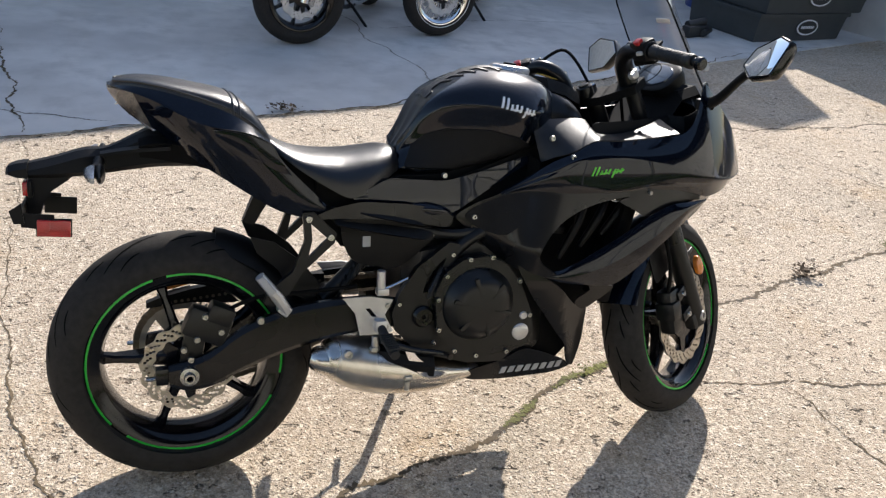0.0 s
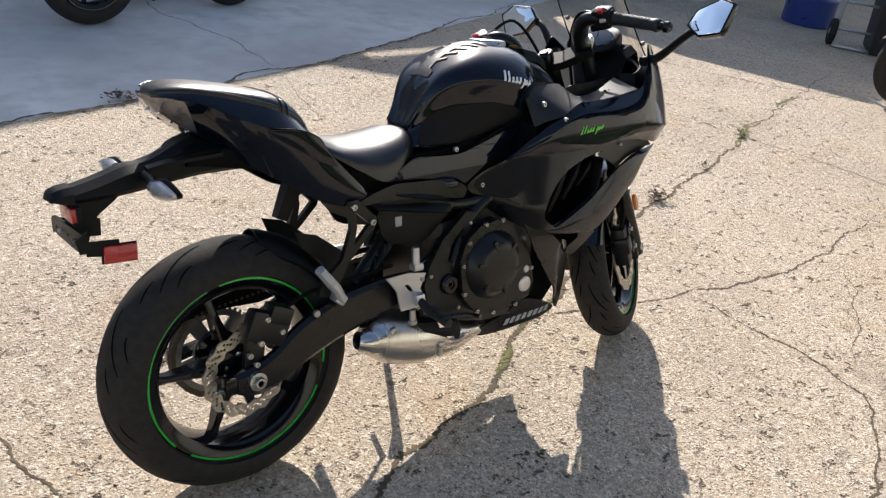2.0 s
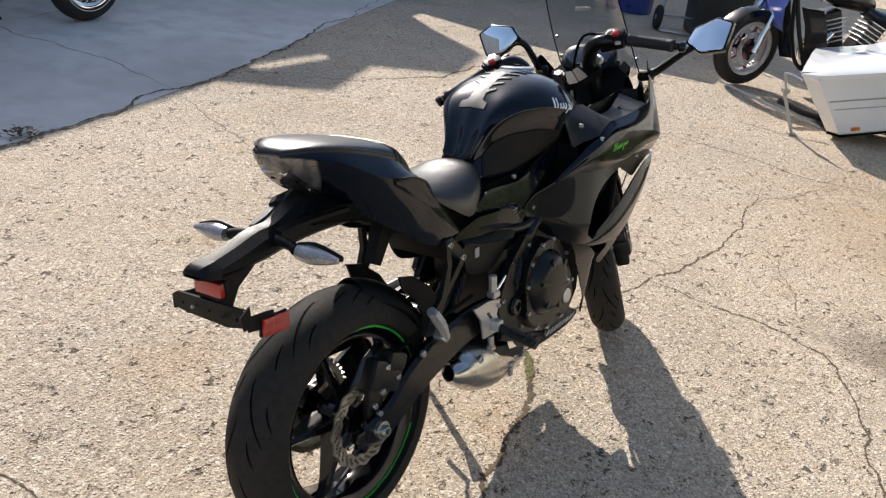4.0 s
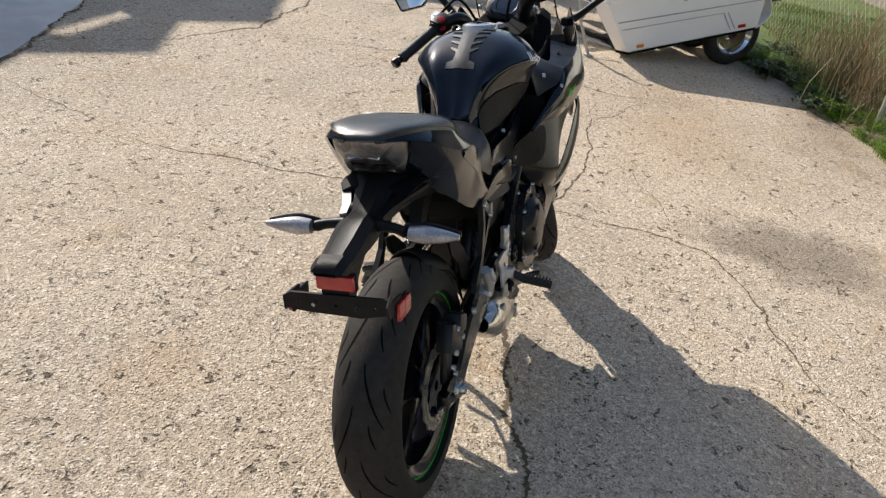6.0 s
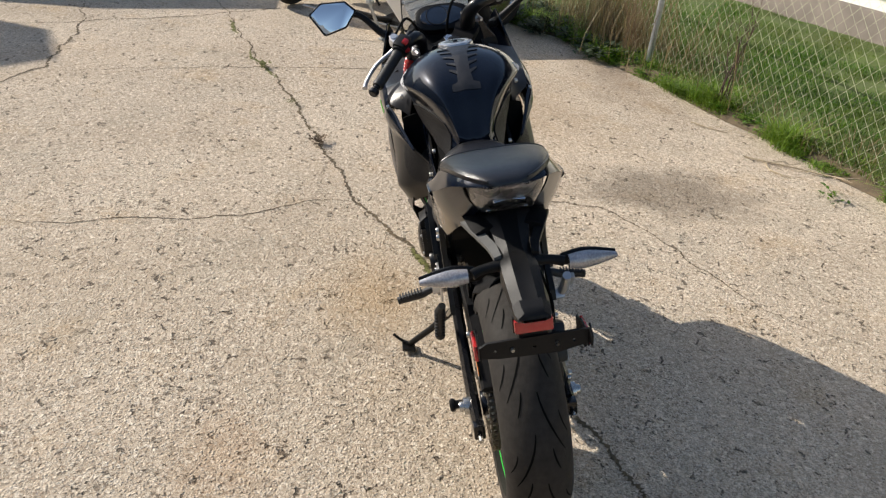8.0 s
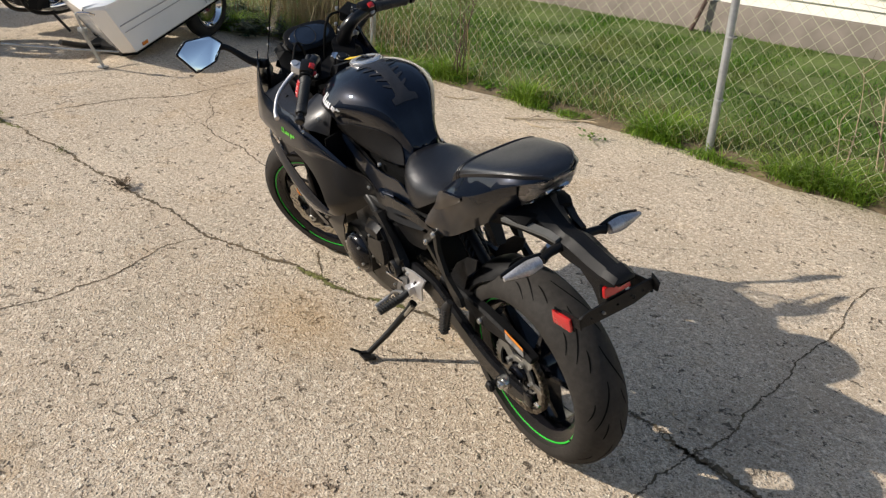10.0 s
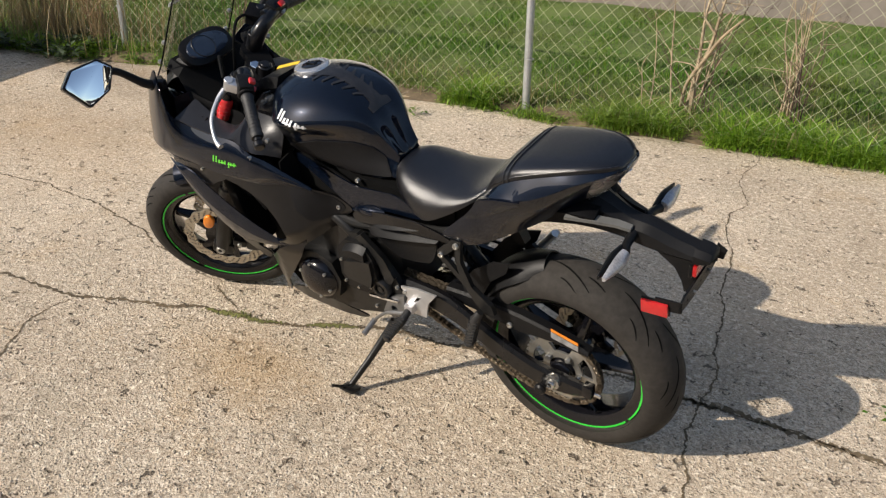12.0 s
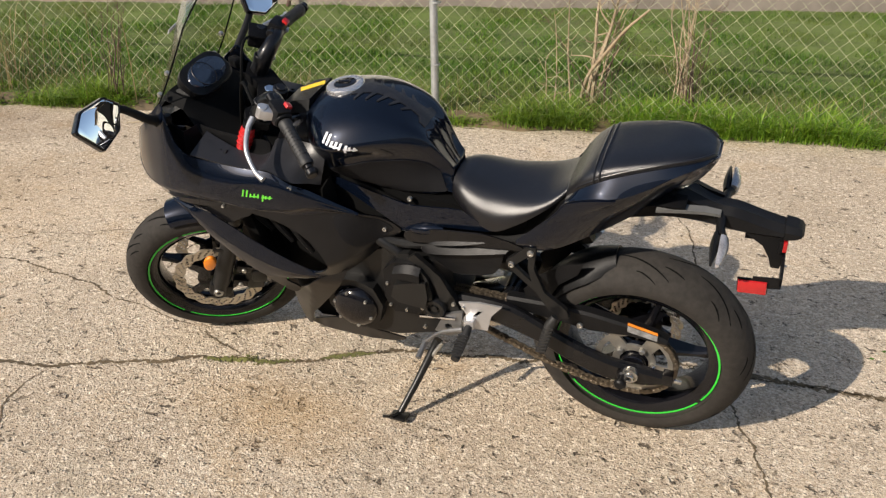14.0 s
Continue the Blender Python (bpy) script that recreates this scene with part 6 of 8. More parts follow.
for k in range(links):
    u = tot * k / links
    for t0, a, b, d in chain_pts:
        if t0 <= u <= t0 + d and d > 1e-6:
            f = (u - t0) / d
            o = new("chain_link", lm)
            o.parent = chain
            o.matrix_local = pose(a[0] + (b[0] - a[0]) * f, 0.0785 + (0.003 if k % 2 else 0), a[1] + (b[1] - a[1]) * f) @ Matrix.Rotation(-math.atan2(b[1] - a[1], b[0] - a[0]), 4, "Y")
            break
# exhaust
ex = part("exhaust", loft([[(x + 0.02 * math.cos(a) * 0, yc + ry * math.cos(a), zc + rz * math.sin(a)) for a in [k * math.tau / 28 for k in range(28)]] for x, yc, zc, ry, rz in smooth_table([(0.318, -0.118, 0.318, 0.040, 0.040), (0.335, -0.112, 0.314, 0.056, 0.055), (0.38, -0.100, 0.300, 0.072, 0.072), (0.46, -0.085, 0.276, 0.082, 0.078), (0.54, -0.075, 0.256, 0.080, 0.070), (0.62, -0.070, 0.238, 0.068, 0.054), (0.70, -0.066, 0.230, 0.046, 0.030), (0.78, -0.060, 0.228, 0.032, 0.024), (0.90, -0.040, 0.235, 0.026, 0.022)], 40)]), M_STEEL, bike, "short brushed steel exhaust under the engine", 50)
part("exhaust_tip", moved(lathe([(0.016, -0.004), (0.016, 0.02), (0.022, 0.03), (0.036, 0.03), (0.037, 0.012), (0.030, -0.012), (0.022, -0.022), (0.018, -0.020)], 28, "x"), pose(0.306, -0.124, 0.320, 0, 14, -10)), M_STEEL, ex)
part("exhaust_bore", moved(lathe([(0.0005, 0.01), (0.017, 0.01), (0.018, -0.015)], 20, "x"), pose(0.306, -0.124, 0.320, 0, 14, -10)), M_DARK, ex)
part("exhaust_seam", tube([(0.352, -0.106 + 0.0625 * math.cos(a), 0.310 + 0.0605 * math.sin(a)) for a in [k * math.tau / 24 for k in range(25)]], 0.003, 6, False), M_STEEL, ex)
part("exhaust_shield", loft([[(x, -0.118 - 0.035 * c, z + 0.040 * c2) for c, c2 in ((0.2, 1.0), (0.8, 0.75), (1.1, 0.2), (0.9, -0.5), (0.8, -0.48), (1.0, 0.2), (0.7, 0.7))] for x, z in ((0.42, 0.312), (0.47, 0.300), (0.53, 0.285), (0.60, 0.270))]), M_PLASTIC, ex)
part("exhaust_strap", flipped(panel([(0.515, 0.340), (0.530, 0.340), (0.560, 0.300), (0.612, 0.262), (0.640, 0.258), (0.600, 0.240), (0.560, 0.258), (0.530, 0.300)], lambda x, z: 0.152 - 0.3 * max(0, 0.26 - z), 0.003)), M_CHROME, ex, "polished heat shield strap")
part("exhaust_bolt", bolt((0.37, -0.163, 0.340), 0.011, -1), M_BOLT, ex)
part("exhaust_clamp", join(cyl((0.525, -0.158, 0.250), (0.525, -0.158, 0.225), 0.007), box((0.02, 0.02, 0.012), (0.528, -0.155, 0.258), 0.003)), M_BOLT, ex)
for k, x in enumerate((0.905, 0.945)):
    part("header_pipe", tube([(0.90, -0.05 + 0.10 * k, 0.62), (0.985, -0.05 + 0.10 * k, 0.55), (1.00, -0.05 + 0.08 * k, 0.40), (0.97, -0.045 + 0.05 * k, 0.26), (0.88, -0.04, 0.235)], 0.019, 12), M_STEEL, ex)

# ---------------------------------------------------------------- ground materials
def node(nt, kind, **vals):
    n = nt.nodes.new(kind)
    for k, v in vals.items():
        n.inputs[k.replace("_", " ")].default_value = v
    return n


def math_node(nt, op, a, b=None, clamp=False):
    n = nt.nodes.new("ShaderNodeMath")
    n.operation = op
    n.use_clamp = clamp
    for i, v in enumerate((a, b)):
        if v is None:
            continue
        if isinstance(v, (int, float)):
            n.inputs[i].default_value = v
        else:
            nt.links.new(v, n.inputs[i])
    return n.outputs[0]


def mix_color(nt, fac, a, b):
    n = nt.nodes.new("ShaderNodeMix")
    n.data_type = "RGBA"
    for sock, v in ((n.inputs[0], fac), (n.inputs[6], a), (n.inputs[7], b)):
        if isinstance(v, (int, float)):
            sock.default_value = v
        elif isinstance(v, tuple):
            sock.default_value = (*v, 1)
        else:
            nt.links.new(v, sock)
    return n.outputs[2]


def remap(nt, v, a, b, c=0.0, d=1.0):
    n = nt.nodes.new("ShaderNodeMapRange")
    n.inputs[1].default_value, n.inputs[2].default_value, n.inputs[3].default_value, n.inputs[4].default_value = a, b, c, d
    nt.links.new(v, n.inputs[0])
    return n.outputs[0]


def blot(nt, pos, x, y, rx, ry, noise_out, soft=0.5):
    """A stain with an uneven edge, centred at (x, y): 1 inside, 0 outside."""
    s = nt.nodes.new("ShaderNodeVectorMath")
    s.operation = "SUBTRACT"
    nt.links.new(pos, s.inputs[0])
    s.inputs[1].default_value = (x, y, 0)
    m = nt.nodes.new("ShaderNodeVectorMath")
    m.operation = "MULTIPLY"
    nt.links.new(s.outputs[0], m.inputs[0])
    m.inputs[1].default_value = (1 / rx, 1 / ry, 0)
    l = nt.nodes.new("ShaderNodeVectorMath")
    l.operation = "LENGTH"
    nt.links.new(m.outputs[0], l.inputs[0])
    d = math_node(nt, "ADD", l.outputs[1], math_node(nt, "MULTIPLY", math_node(nt, "SUBTRACT", noise_out, 0.5), 1.4))
    return remap(nt, d, 1.0 + soft * 0.4, 1.0 - soft, 0, 1)


def concrete(name, base, aggregate=True):
    m = bpy.data.materials.new(name)
    m.use_nodes = True
    nt = m.node_tree
    p = nt.nodes["Principled BSDF"]
    pos = nt.nodes.new("ShaderNodeTexCoord").outputs["Object"]

    def noise(scale, detail=6, rough=0.6):
        n = node(nt, "ShaderNodeTexNoise", Scale=scale, Detail=detail, Roughness=rough)
        nt.links.new(pos, n.inputs["Vector"])
        return n.outputs[0]

    big, mid, fine = noise(0.55, 4), noise(6, 6), noise(160, 5, 0.7)
    col = mix_color(nt, remap(nt, big, 0.35, 0.65), tuple(c * 0.75 for c in base), tuple(c * 1.17 for c in base))
    col = mix_color(nt, remap(nt, mid, 0.40, 0.72, 0, 0.45), col, tuple(c * v for c, v in zip(base, (0.72, 0.72, 0.70))))
    height = math_node(nt, "MULTIPLY", fine, 0.5)
    if aggregate:
        worn = remap(nt, noise(1.1, 5, 0.65), 0.36, 0.62, 0.35, 1.0)
        # closely packed grains of two sizes, each with a tone of its own
        for scale, amount in ((105, 0.58), (230, 0.52)):
            v = nt.nodes.new("ShaderNodeTexVoronoi")
            v.inputs["Scale"].default_value = scale
            nt.links.new(pos, v.inputs["Vector"])
            sep = nt.nodes.new("ShaderNodeSeparateColor")
            nt.links.new(v.outputs["Color"], sep.inputs[0])
            stone = mix_color(nt, remap(nt, sep.outputs[0], 0.1, 0.9), (0.14, 0.11, 0.082), (0.98, 0.86, 0.69))
            stone = mix_color(nt, remap(nt, sep.outputs[1], 0.80, 0.95, 0, 0.45), stone, (0.42, 0.24, 0.13))
            col = mix_color(nt, math_node(nt, "MULTIPLY", remap(nt, v.outputs["Distance"], 0.75, 0.35, 0.35, 1), math_node(nt, "MULTIPLY", worn, amount)), col, stone)
            height = math_node(nt, "ADD", height, math_node(nt, "MULTIPLY", math_node(nt, "MULTIPLY", remap(nt, v.outputs["Distance"], 0.6, 0.1), sep.outputs[2]), 70 / scale))
        # drifts of grey-green algae and orange lichen
        col = mix_color(nt, remap(nt, noise(1.7, 5), 0.52, 0.70, 0, 0.25), col, (0.33, 0.30, 0.23))
        col = mix_color(nt, remap(nt, noise(2.3, 6), 0.55, 0.74, 0, 0.52), col, (0.47, 0.32, 0.17))
        # pits where stones have dropped out: longish dark dents of two sizes
        for scale, thr, stretch in ((12, 0.205, 1.6), (29, 0.205, 1.4)):
            mp = nt.nodes.new("ShaderNodeMapping")
            mp.inputs["Scale"].default_value = (1.0, stretch, 1.0)
            mp.inputs["Rotation"].default_value = (0, 0, 0.5)
            nt.links.new(pos, mp.inputs[0])
            wob = nt.nodes.new("ShaderNodeMixRGB")
            wob.blend_type = "ADD"
            wob.inputs[0].default_value = 0.18
            nt.links.new(mp.outputs[0], wob.inputs[1])
            nn = node(nt, "ShaderNodeTexNoise", Scale=26.0, Detail=3.0)
            nt.links.new(pos, nn.inputs["Vector"])
            nt.links.new(nn.outputs[1], wob.inputs[2])
            v = nt.nodes.new("ShaderNodeTexVoronoi")
            v.inputs["Scale"].default_value = scale
            nt.links.new(wob.outputs[0], v.inputs["Vector"])
            sep = nt.nodes.new("ShaderNodeSeparateColor")
            nt.links.new(v.outputs["Color"], sep.inputs[0])
            hole = math_node(nt, "MULTIPLY", remap(nt, v.outputs["Distance"], thr + 0.05, thr - 0.05), remap(nt, sep.outputs[0], 0.46, 0.60))
            col = mix_color(nt, math_node(nt, "MULTIPLY", hole, 0.80), col, (0.068, 0.050, 0.036))
            height = math_node(nt, "SUBTRACT", height, math_node(nt, "MULTIPLY", hole, 2.4))
        # ragged small pits and pale flakes where the skin has scaled off
        pit = math_node(nt, "MULTIPLY", remap(nt, noise(15, 9, 0.72), 0.60, 0.64), remap(nt, noise(1.4, 4), 0.36, 0.62, 0.25, 1.0))
        col = mix_color(nt, math_node(nt, "MULTIPLY", pit, 0.62), col, (0.11, 0.082, 0.058))
        height = math_node(nt, "SUBTRACT", height, math_node(nt, "MULTIPLY", pit, 1.2))
        col = mix_color(nt, remap(nt, noise(42, 7, 0.7), 0.54, 0.62, 0, 0.65), col, (0.96, 0.85, 0.69))
        col = mix_color(nt, remap(nt, noise(75, 6, 0.75), 0.55, 0.65, 0, 0.42), col, (0.17, 0.13, 0.09))
        # stains: an oil spot by the lawn, rust under the stand, damp brown drift by the grass
        nz = noise(5, 5)
        col = mix_color(nt, math_node(nt, "MULTIPLY", blot(nt, pos, 2.20, -1.22, 0.34, 0.52, nz), 0.52), col, (0.085, 0.062, 0.040))
        col = mix_color(nt, math_node(nt, "MULTIPLY", blot(nt, pos, 1.02, 0.34, 0.30, 0.20, nz, 0.8), 0.34), col, (0.46, 0.27, 0.09))
        col = mix_color(nt, math_node(nt, "MULTIPLY", blot(nt, pos, 0.10, 0.75, 0.22, 0.14, nz, 0.8), 0.28), col, (0.42, 0.24, 0.11))
        col = mix_color(nt, math_node(nt, "MULTIPLY", blot(nt, pos, 3.6, -0.55, 1.1, 0.55, nz, 0.9), 0.30), col, (0.44, 0.27, 0.12))
        col = mix_color(nt, math_node(nt, "MULTIPLY", blot(nt, pos, 4.6, -1.55, 1.3, 0.35, nz, 0.9), 0.45), col, (0.16, 0.10, 0.06))
        col = mix_color(nt, math_node(nt, "MULTIPLY", blot(nt, pos, -0.25, -0.62, 0.22, 0.30, nz, 0.9), 0.35), col, (0.12, 0.10, 0.08))
    else:
        nz = noise(3, 6)
        col = mix_color(nt, remap(nt, nz, 0.5, 0.72, 0, 0.4), col, tuple(c * 0.62 for c in base))
    nt.links.new(col, p.inputs["Base Color"])
    p.inputs["Roughness"].default_value = 0.86
    p.inputs["Specular IOR Level"].default_value = 0.25
    b = nt.nodes.new("ShaderNodeBump")
    b.inputs["Strength"].default_value = 0.9 if aggregate else 0.3
    b.inputs["Distance"].default_value = 0.008 if aggregate else 0.005
    nt.links.new(height, b.inputs["Height"])
    nt.links.new(b.outputs[0], p.inputs["Normal"])
    return m


M_YARD = concrete("worn_aggregate_concrete", (0.58, 0.455, 0.325))
M_APRON = concrete("smooth_grey_concrete", (0.70, 0.67, 0.63), False)
M_CRACK = mat("crack_dirt", (0.115, 0.083, 0.047), 0.95, vary=0.6, scale=50, bump=0.5, bump_scale=200)
M_MOSS = mat("moss", (0.15, 0.15, 0.045), 0.95, vary=0.6, scale=90, bump=0.8, bump_scale=300)
M_SOIL = mat("lawn_soil", (0.08, 0.115, 0.022), 0.95, vary=0.5, scale=14, bump=0.6, bump_scale=120)
M_BARK = mat("dry_stem", (0.34, 0.26, 0.17), 0.85, vary=0.4, scale=60)
M_BARK2 = mat("dark_stem", (0.085, 0.050, 0.038), 0.85, vary=0.4, scale=60)
M_STRAW = mat("brown_weed_stem", (0.24, 0.155, 0.085), 0.85, vary=0.4, scale=60)
M_LEAFLITTER = mat("dead_leaf", (0.10, 0.065, 0.035), 0.9, vary=0.5)
M_GALV = mat("galvanised_steel", (0.42, 0.43, 0.43), 0.42, 0.7, vary=0.2, scale=60)


def blade_material(name, a, b, c, dry=0.25):
    m = bpy.data.materials.new(name)
    m.use_nodes = True
    nt = m.node_tree
    p = nt.nodes["Principled BSDF"]
    g = nt.nodes.new("ShaderNodeNewGeometry")
    r = nt.nodes.new("ShaderNodeValToRGB")
    e = r.color_ramp.elements
    e[0].color, e[1].color = (*a, 1), (*c, 1)
    mid = e.new(0.6)
    mid.color = (*b, 1)
    nt.links.new(g.outputs["Random Per Island"], r.inputs[0])
    tc = nt.nodes.new("ShaderNodeTexCoord")
    n = node(nt, "ShaderNodeTexNoise", Scale=0.9, Detail=4.0)
    nt.links.new(tc.outputs["Object"], n.inputs["Vector"])
    col = mix_color(nt, remap(nt, n.outputs[0], 0.46, 0.68, 0, dry), r.outputs[0], (0.20, 0.165, 0.055))
    n2 = node(nt, "ShaderNodeTexNoise", Scale=2.1, Detail=5.0)
    nt.links.new(tc.outputs["Object"], n2.inputs["Vector"])
    col = mix_color(nt, remap(nt, n2.outputs[0], 0.50, 0.66, 0, dry), col, (0.028, 0.058, 0.010))
    nt.links.new(col, p.inputs["Base Color"])
    p.inputs["Roughness"].default_value = 0.55
    p.inputs["Subsurface Weight"].default_value = 0.0
    t = nt.nodes.new("ShaderNodeBsdfTranslucent")
    nt.links.new(col, t.inputs[0])
    mx = nt.nodes.new("ShaderNodeMixShader")
    mx.inputs[0].default_value = 0.35
    nt.links.new(p.outputs[0], mx.inputs[1])
    nt.links.new(t.outputs[0], mx.inputs[2])
    nt.links.new(mx.outputs[0], nt.nodes["Material Output"].inputs[0])
    return m


M_GRASS = blade_material("grass_blades", (0.030, 0.095, 0.005), (0.075, 0.190, 0.008), (0.145, 0.230, 0.018), 0.5)
M_TUFT = blade_material("rank_grass_blades", (0.080, 0.185, 0.010), (0.180, 0.345, 0.018), (0.310, 0.440, 0.052), 0.25)
M_DRYGRASS = blade_material("dry_grass", (0.20, 0.14, 0.07), (0.32, 0.24, 0.12), (0.14, 0.11, 0.05), 0.1)
M_BRUSH = blade_material("dark_brush_leaves", (0.02, 0.04, 0.012), (0.05, 0.075, 0.03), (0.16, 0.20, 0.13), 0.1)

# ---------------------------------------------------------------- ground
bm = bmesh.new()
bmesh.ops.create_grid(bm, x_segments=8, y_segments=8, size=90)
solid("ground", bm, M_YARD, "worn exposed-aggregate concrete yard with pits and stains", "concrete yard", kind="structure")


def slab(name, outline, z, thick, material, label, category):
    b = bmesh.new()
    f = b.faces.new([b.verts.new((x, y, z)) for x, y in outline])
    ex = bmesh.ops.extrude_face_region(b, geom=[f])
    bmesh.ops.translate(b, vec=(0, 0, -thick), verts=[v for v in ex["geom"] if isinstance(v, bmesh.types.BMVert)])
    return solid(name, b, material, label, category, kind="structure")


JOINT = [(-14.0, -1.6), (-3.0, 1.62), (-0.68, 2.24), (0.30, 2.52), (1.00, 2.66), (1.90, 2.92), (2.70, 3.22), (3.40, 3.52), (4.30, 3.86), (6.0, 4.50), (12.0, 6.8)]
slab("apron_slab", JOINT + [(14, 22), (-16, 22)], 0.005, 0.05, M_APRON, "smooth grey concrete apron in the building's shade", "concrete slab")


def ragged(points, amp, rnd, levels=3):
    """A broken line: each stretch is halved and shifted sideways, again and again."""
    pts = [Vector((p[0], p[1], 0)) for p in points]
    for _ in range(levels):
        out = [pts[0]]
        for a, b in zip(pts, pts[1:]):
            d = b - a
            n = Vector((-d.y, d.x, 0))
            out += [a.lerp(b, 0.5) + n * rnd.uniform(-amp, amp), b]
        pts = out
    return pts


def crack(points, width, seed, material=None, z=0.0018, label="ragged dirt-filled crack in the concrete", name="crack"):
    rnd = random.Random(seed)
    pts = ragged(points, 0.10, rnd, 5)
    b = bmesh.new()
    prev = None
    n = len(pts)
    for i, p in enumerate(pts):
        d = (pts[min(i + 1, n - 1)] - pts[max(i - 1, 0)]).normalized()
        s = Vector((-d.y, d.x, 0))
        w = 1.15 * width * rnd.uniform(0.2, 1.0) * (0.3 + 0.7 * min(1, 4 * i / n, 4 * (n - 1 - i) / n))
        k = rnd.uniform(-0.3, 0.3) * width
        v = (b.verts.new(p + s * (w / 2 + k) + Vector((0, 0, z))), b.verts.new(p - s * (w / 2 - k) + Vector((0, 0, z))))
        if prev:
            b.faces.new((prev[0], prev[1], v[1], v[0]))
        prev = v
    return solid(name, b, material or M_CRACK, label, "crack", group="cracks in the yard", kind="structure")


CRACKS = [
    ([(6.4, 1.80), (5.95, 1.66), (5.06, 1.40), (4.34, 1.18), (3.93, 1.04), (3.30, 0.81), (2.83, 0.69), (2.56, 0.61), (2.26, 0.52), (1.78, 0.38), (1.55, 0.27), (1.31, 0.14), (1.18, 0.11), (1.03, 0.03), (0.88, -0.08), (0.73, -0.16), (0.57, -0.18), (0.38, -0.23), (0.08, -0.36), (-0.04, -0.40), (-0.18, -0.41), (-0.40, -0.43), (-0.75, -0.46), (-1.6, -0.60)], 0.021),
    ([(3.55, 1.98), (3.65, 1.75), (3.79, 1.50), (3.94, 1.08), (4.04, 0.66), (4.10, 0.30), (4.08, -0.13), (4.17, -0.37), (4.25, -0.9)], 0.011),
    ([(1.30, 2.1), (1.48, 1.49), (1.54, 1.29), (1.60, 1.01), (1.69, 0.78), (1.83, 0.55), (1.82, 0.38)], 0.009),
    ([(4.55, 2.96), (4.78, 2.45), (5.17, 1.87), (5.53, 1.44), (5.86, 1.04), (6.2, 0.6)], 0.014),
    ([(5.46, 2.64), (4.78, 2.45), (4.41, 2.38), (3.87, 2.36), (3.57, 2.32), (3.40, 2.41), (3.18, 2.46), (2.6, 2.75)], 0.020),
    ([(3.48, 2.27), (3.60, 1.98), (3.79, 1.53)], 0.008),
    ([(1.50, 0.00), (1.88, -0.03), (2.14, -0.09), (2.38, -0.11), (2.76, -0.11), (3.00, -0.08), (3.31, -0.04), (3.6, 0.0)], 0.012),
    ([(1.93, -0.05), (1.95, -0.15), (1.97, -0.43), (1.98, -0.60), (1.94, -0.77), (1.68, -0.95), (1.48, -1.03), (1.26, -1.12), (1.14, -1.16), (0.8, -1.5)], 0.010),
    ([(4.18, -0.37), (3.75, -0.20), (3.51, -0.10), (3.31, -0.04)], 0.006),
    ([(2.73, -0.15), (2.76, -0.26), (2.67, -0.37), (2.47, -0.47), (2.26, -0.57), (2.10, -0.66)], 0.005),
    ([(-0.60, 2.24), (-0.55, 1.4), (-0.49, 0.62), (-0.46, 0.34), (-0.40, 0.09), (-0.36, -0.06), (-0.27, -0.33), (-0.25, -0.55), (-0.22, -0.67), (-0.15, -0.86), (-0.04, -1.27), (0.12, -1.75), (0.15, -2.15), (0.29, -2.62), (0.34, -2.9)], 0.009),
    ([(1.53, 0.03), (1.42, 0.07), (1.30, 0.11)], 0.011),
    ([(1.70, 2.85), (1.58, 2.30), (1.50, 2.0)], 0.006),
    ([(0.60, 1.15), (0.66, 0.95), (0.70, 0.88)], 0.004),
    ([(-0.12, -0.41), (-0.30, -0.425), (-0.55, -0.445), (-0.80, -0.47), (-1.1, -0.52)], 0.030),
]
for i, (pts, w) in enumerate(CRACKS):
    crack(pts, w, i)
for i, (pts, w) in enumerate([([(1.49, 5.6), (1.49, 4.89), (1.52, 4.35), (1.63, 3.94), (1.70, 3.60), (1.70, 3.28), (1.72, 2.9)], 0.012), ([(-0.9, 4.2), (-0.81, 3.48), (-0.69, 3.02), (-0.67, 2.58), (-0.60, 2.30)], 0.016), ([(-1.5, 2.9), (-0.73, 2.62), (-0.47, 2.54), (-0.21, 2.45)], 0.010), ([(1.6, 4.55), (2.4, 4.9), (4.2, 5.0)], 0.009)]):
    crack(pts, w, 40 + i, z=0.0066)
crack(JOINT[1:10], 0.022, 60, z=0.0074, label="dark joint between yard and apron", name="slab_joint")
for i, (pts, w) in enumerate([([(1.40, 0.19), (1.31, 0.145), (1.18, 0.115), (1.10, 0.07)], 0.035), ([(1.03, 0.03), (0.95, -0.03), (0.88, -0.08)], 0.030), ([(4.34, 1.19), (3.93, 1.05), (3.70, 0.95)], 0.030), ([(5.2, 1.45), (4.8, 1.33)], 0.040)]):
    crack(pts, w, 80 + i, M_MOSS, 0.003, "green moss growing in the crack", "moss")


# ---------------------------------------------------------------- lawn
FD = Vector((0.972, 0.235, 0)).normalized()          # along the fence
FN = Vector((FD.y, -FD.x, 0))                        # towards the lawn
P2 = Vector((1.72, -2.63, 0))


def along(s, n=0.0, z=0.0):
    """A place s metres along the fence from one post and n metres beyond it."""
    return P2 + FD * s + FN * n + Vector((0, 0, z))


def rim_at(s):
    """How far before the fence the concrete ends."""
    wander = 0.09 * noise.noise(Vector((s * 1.3, 0.7, 0.0))) + 0.05 * noise.noise(Vector((s * 4.1, 2.7, 0.0)))
    return wander + float(np.interp(s, (-13, -1, 1, 2.2, 3, 4, 5, 13), (-0.06, -0.09, -0.06, -0.13, -0.20, -0.35, -0.80, -1.2)))


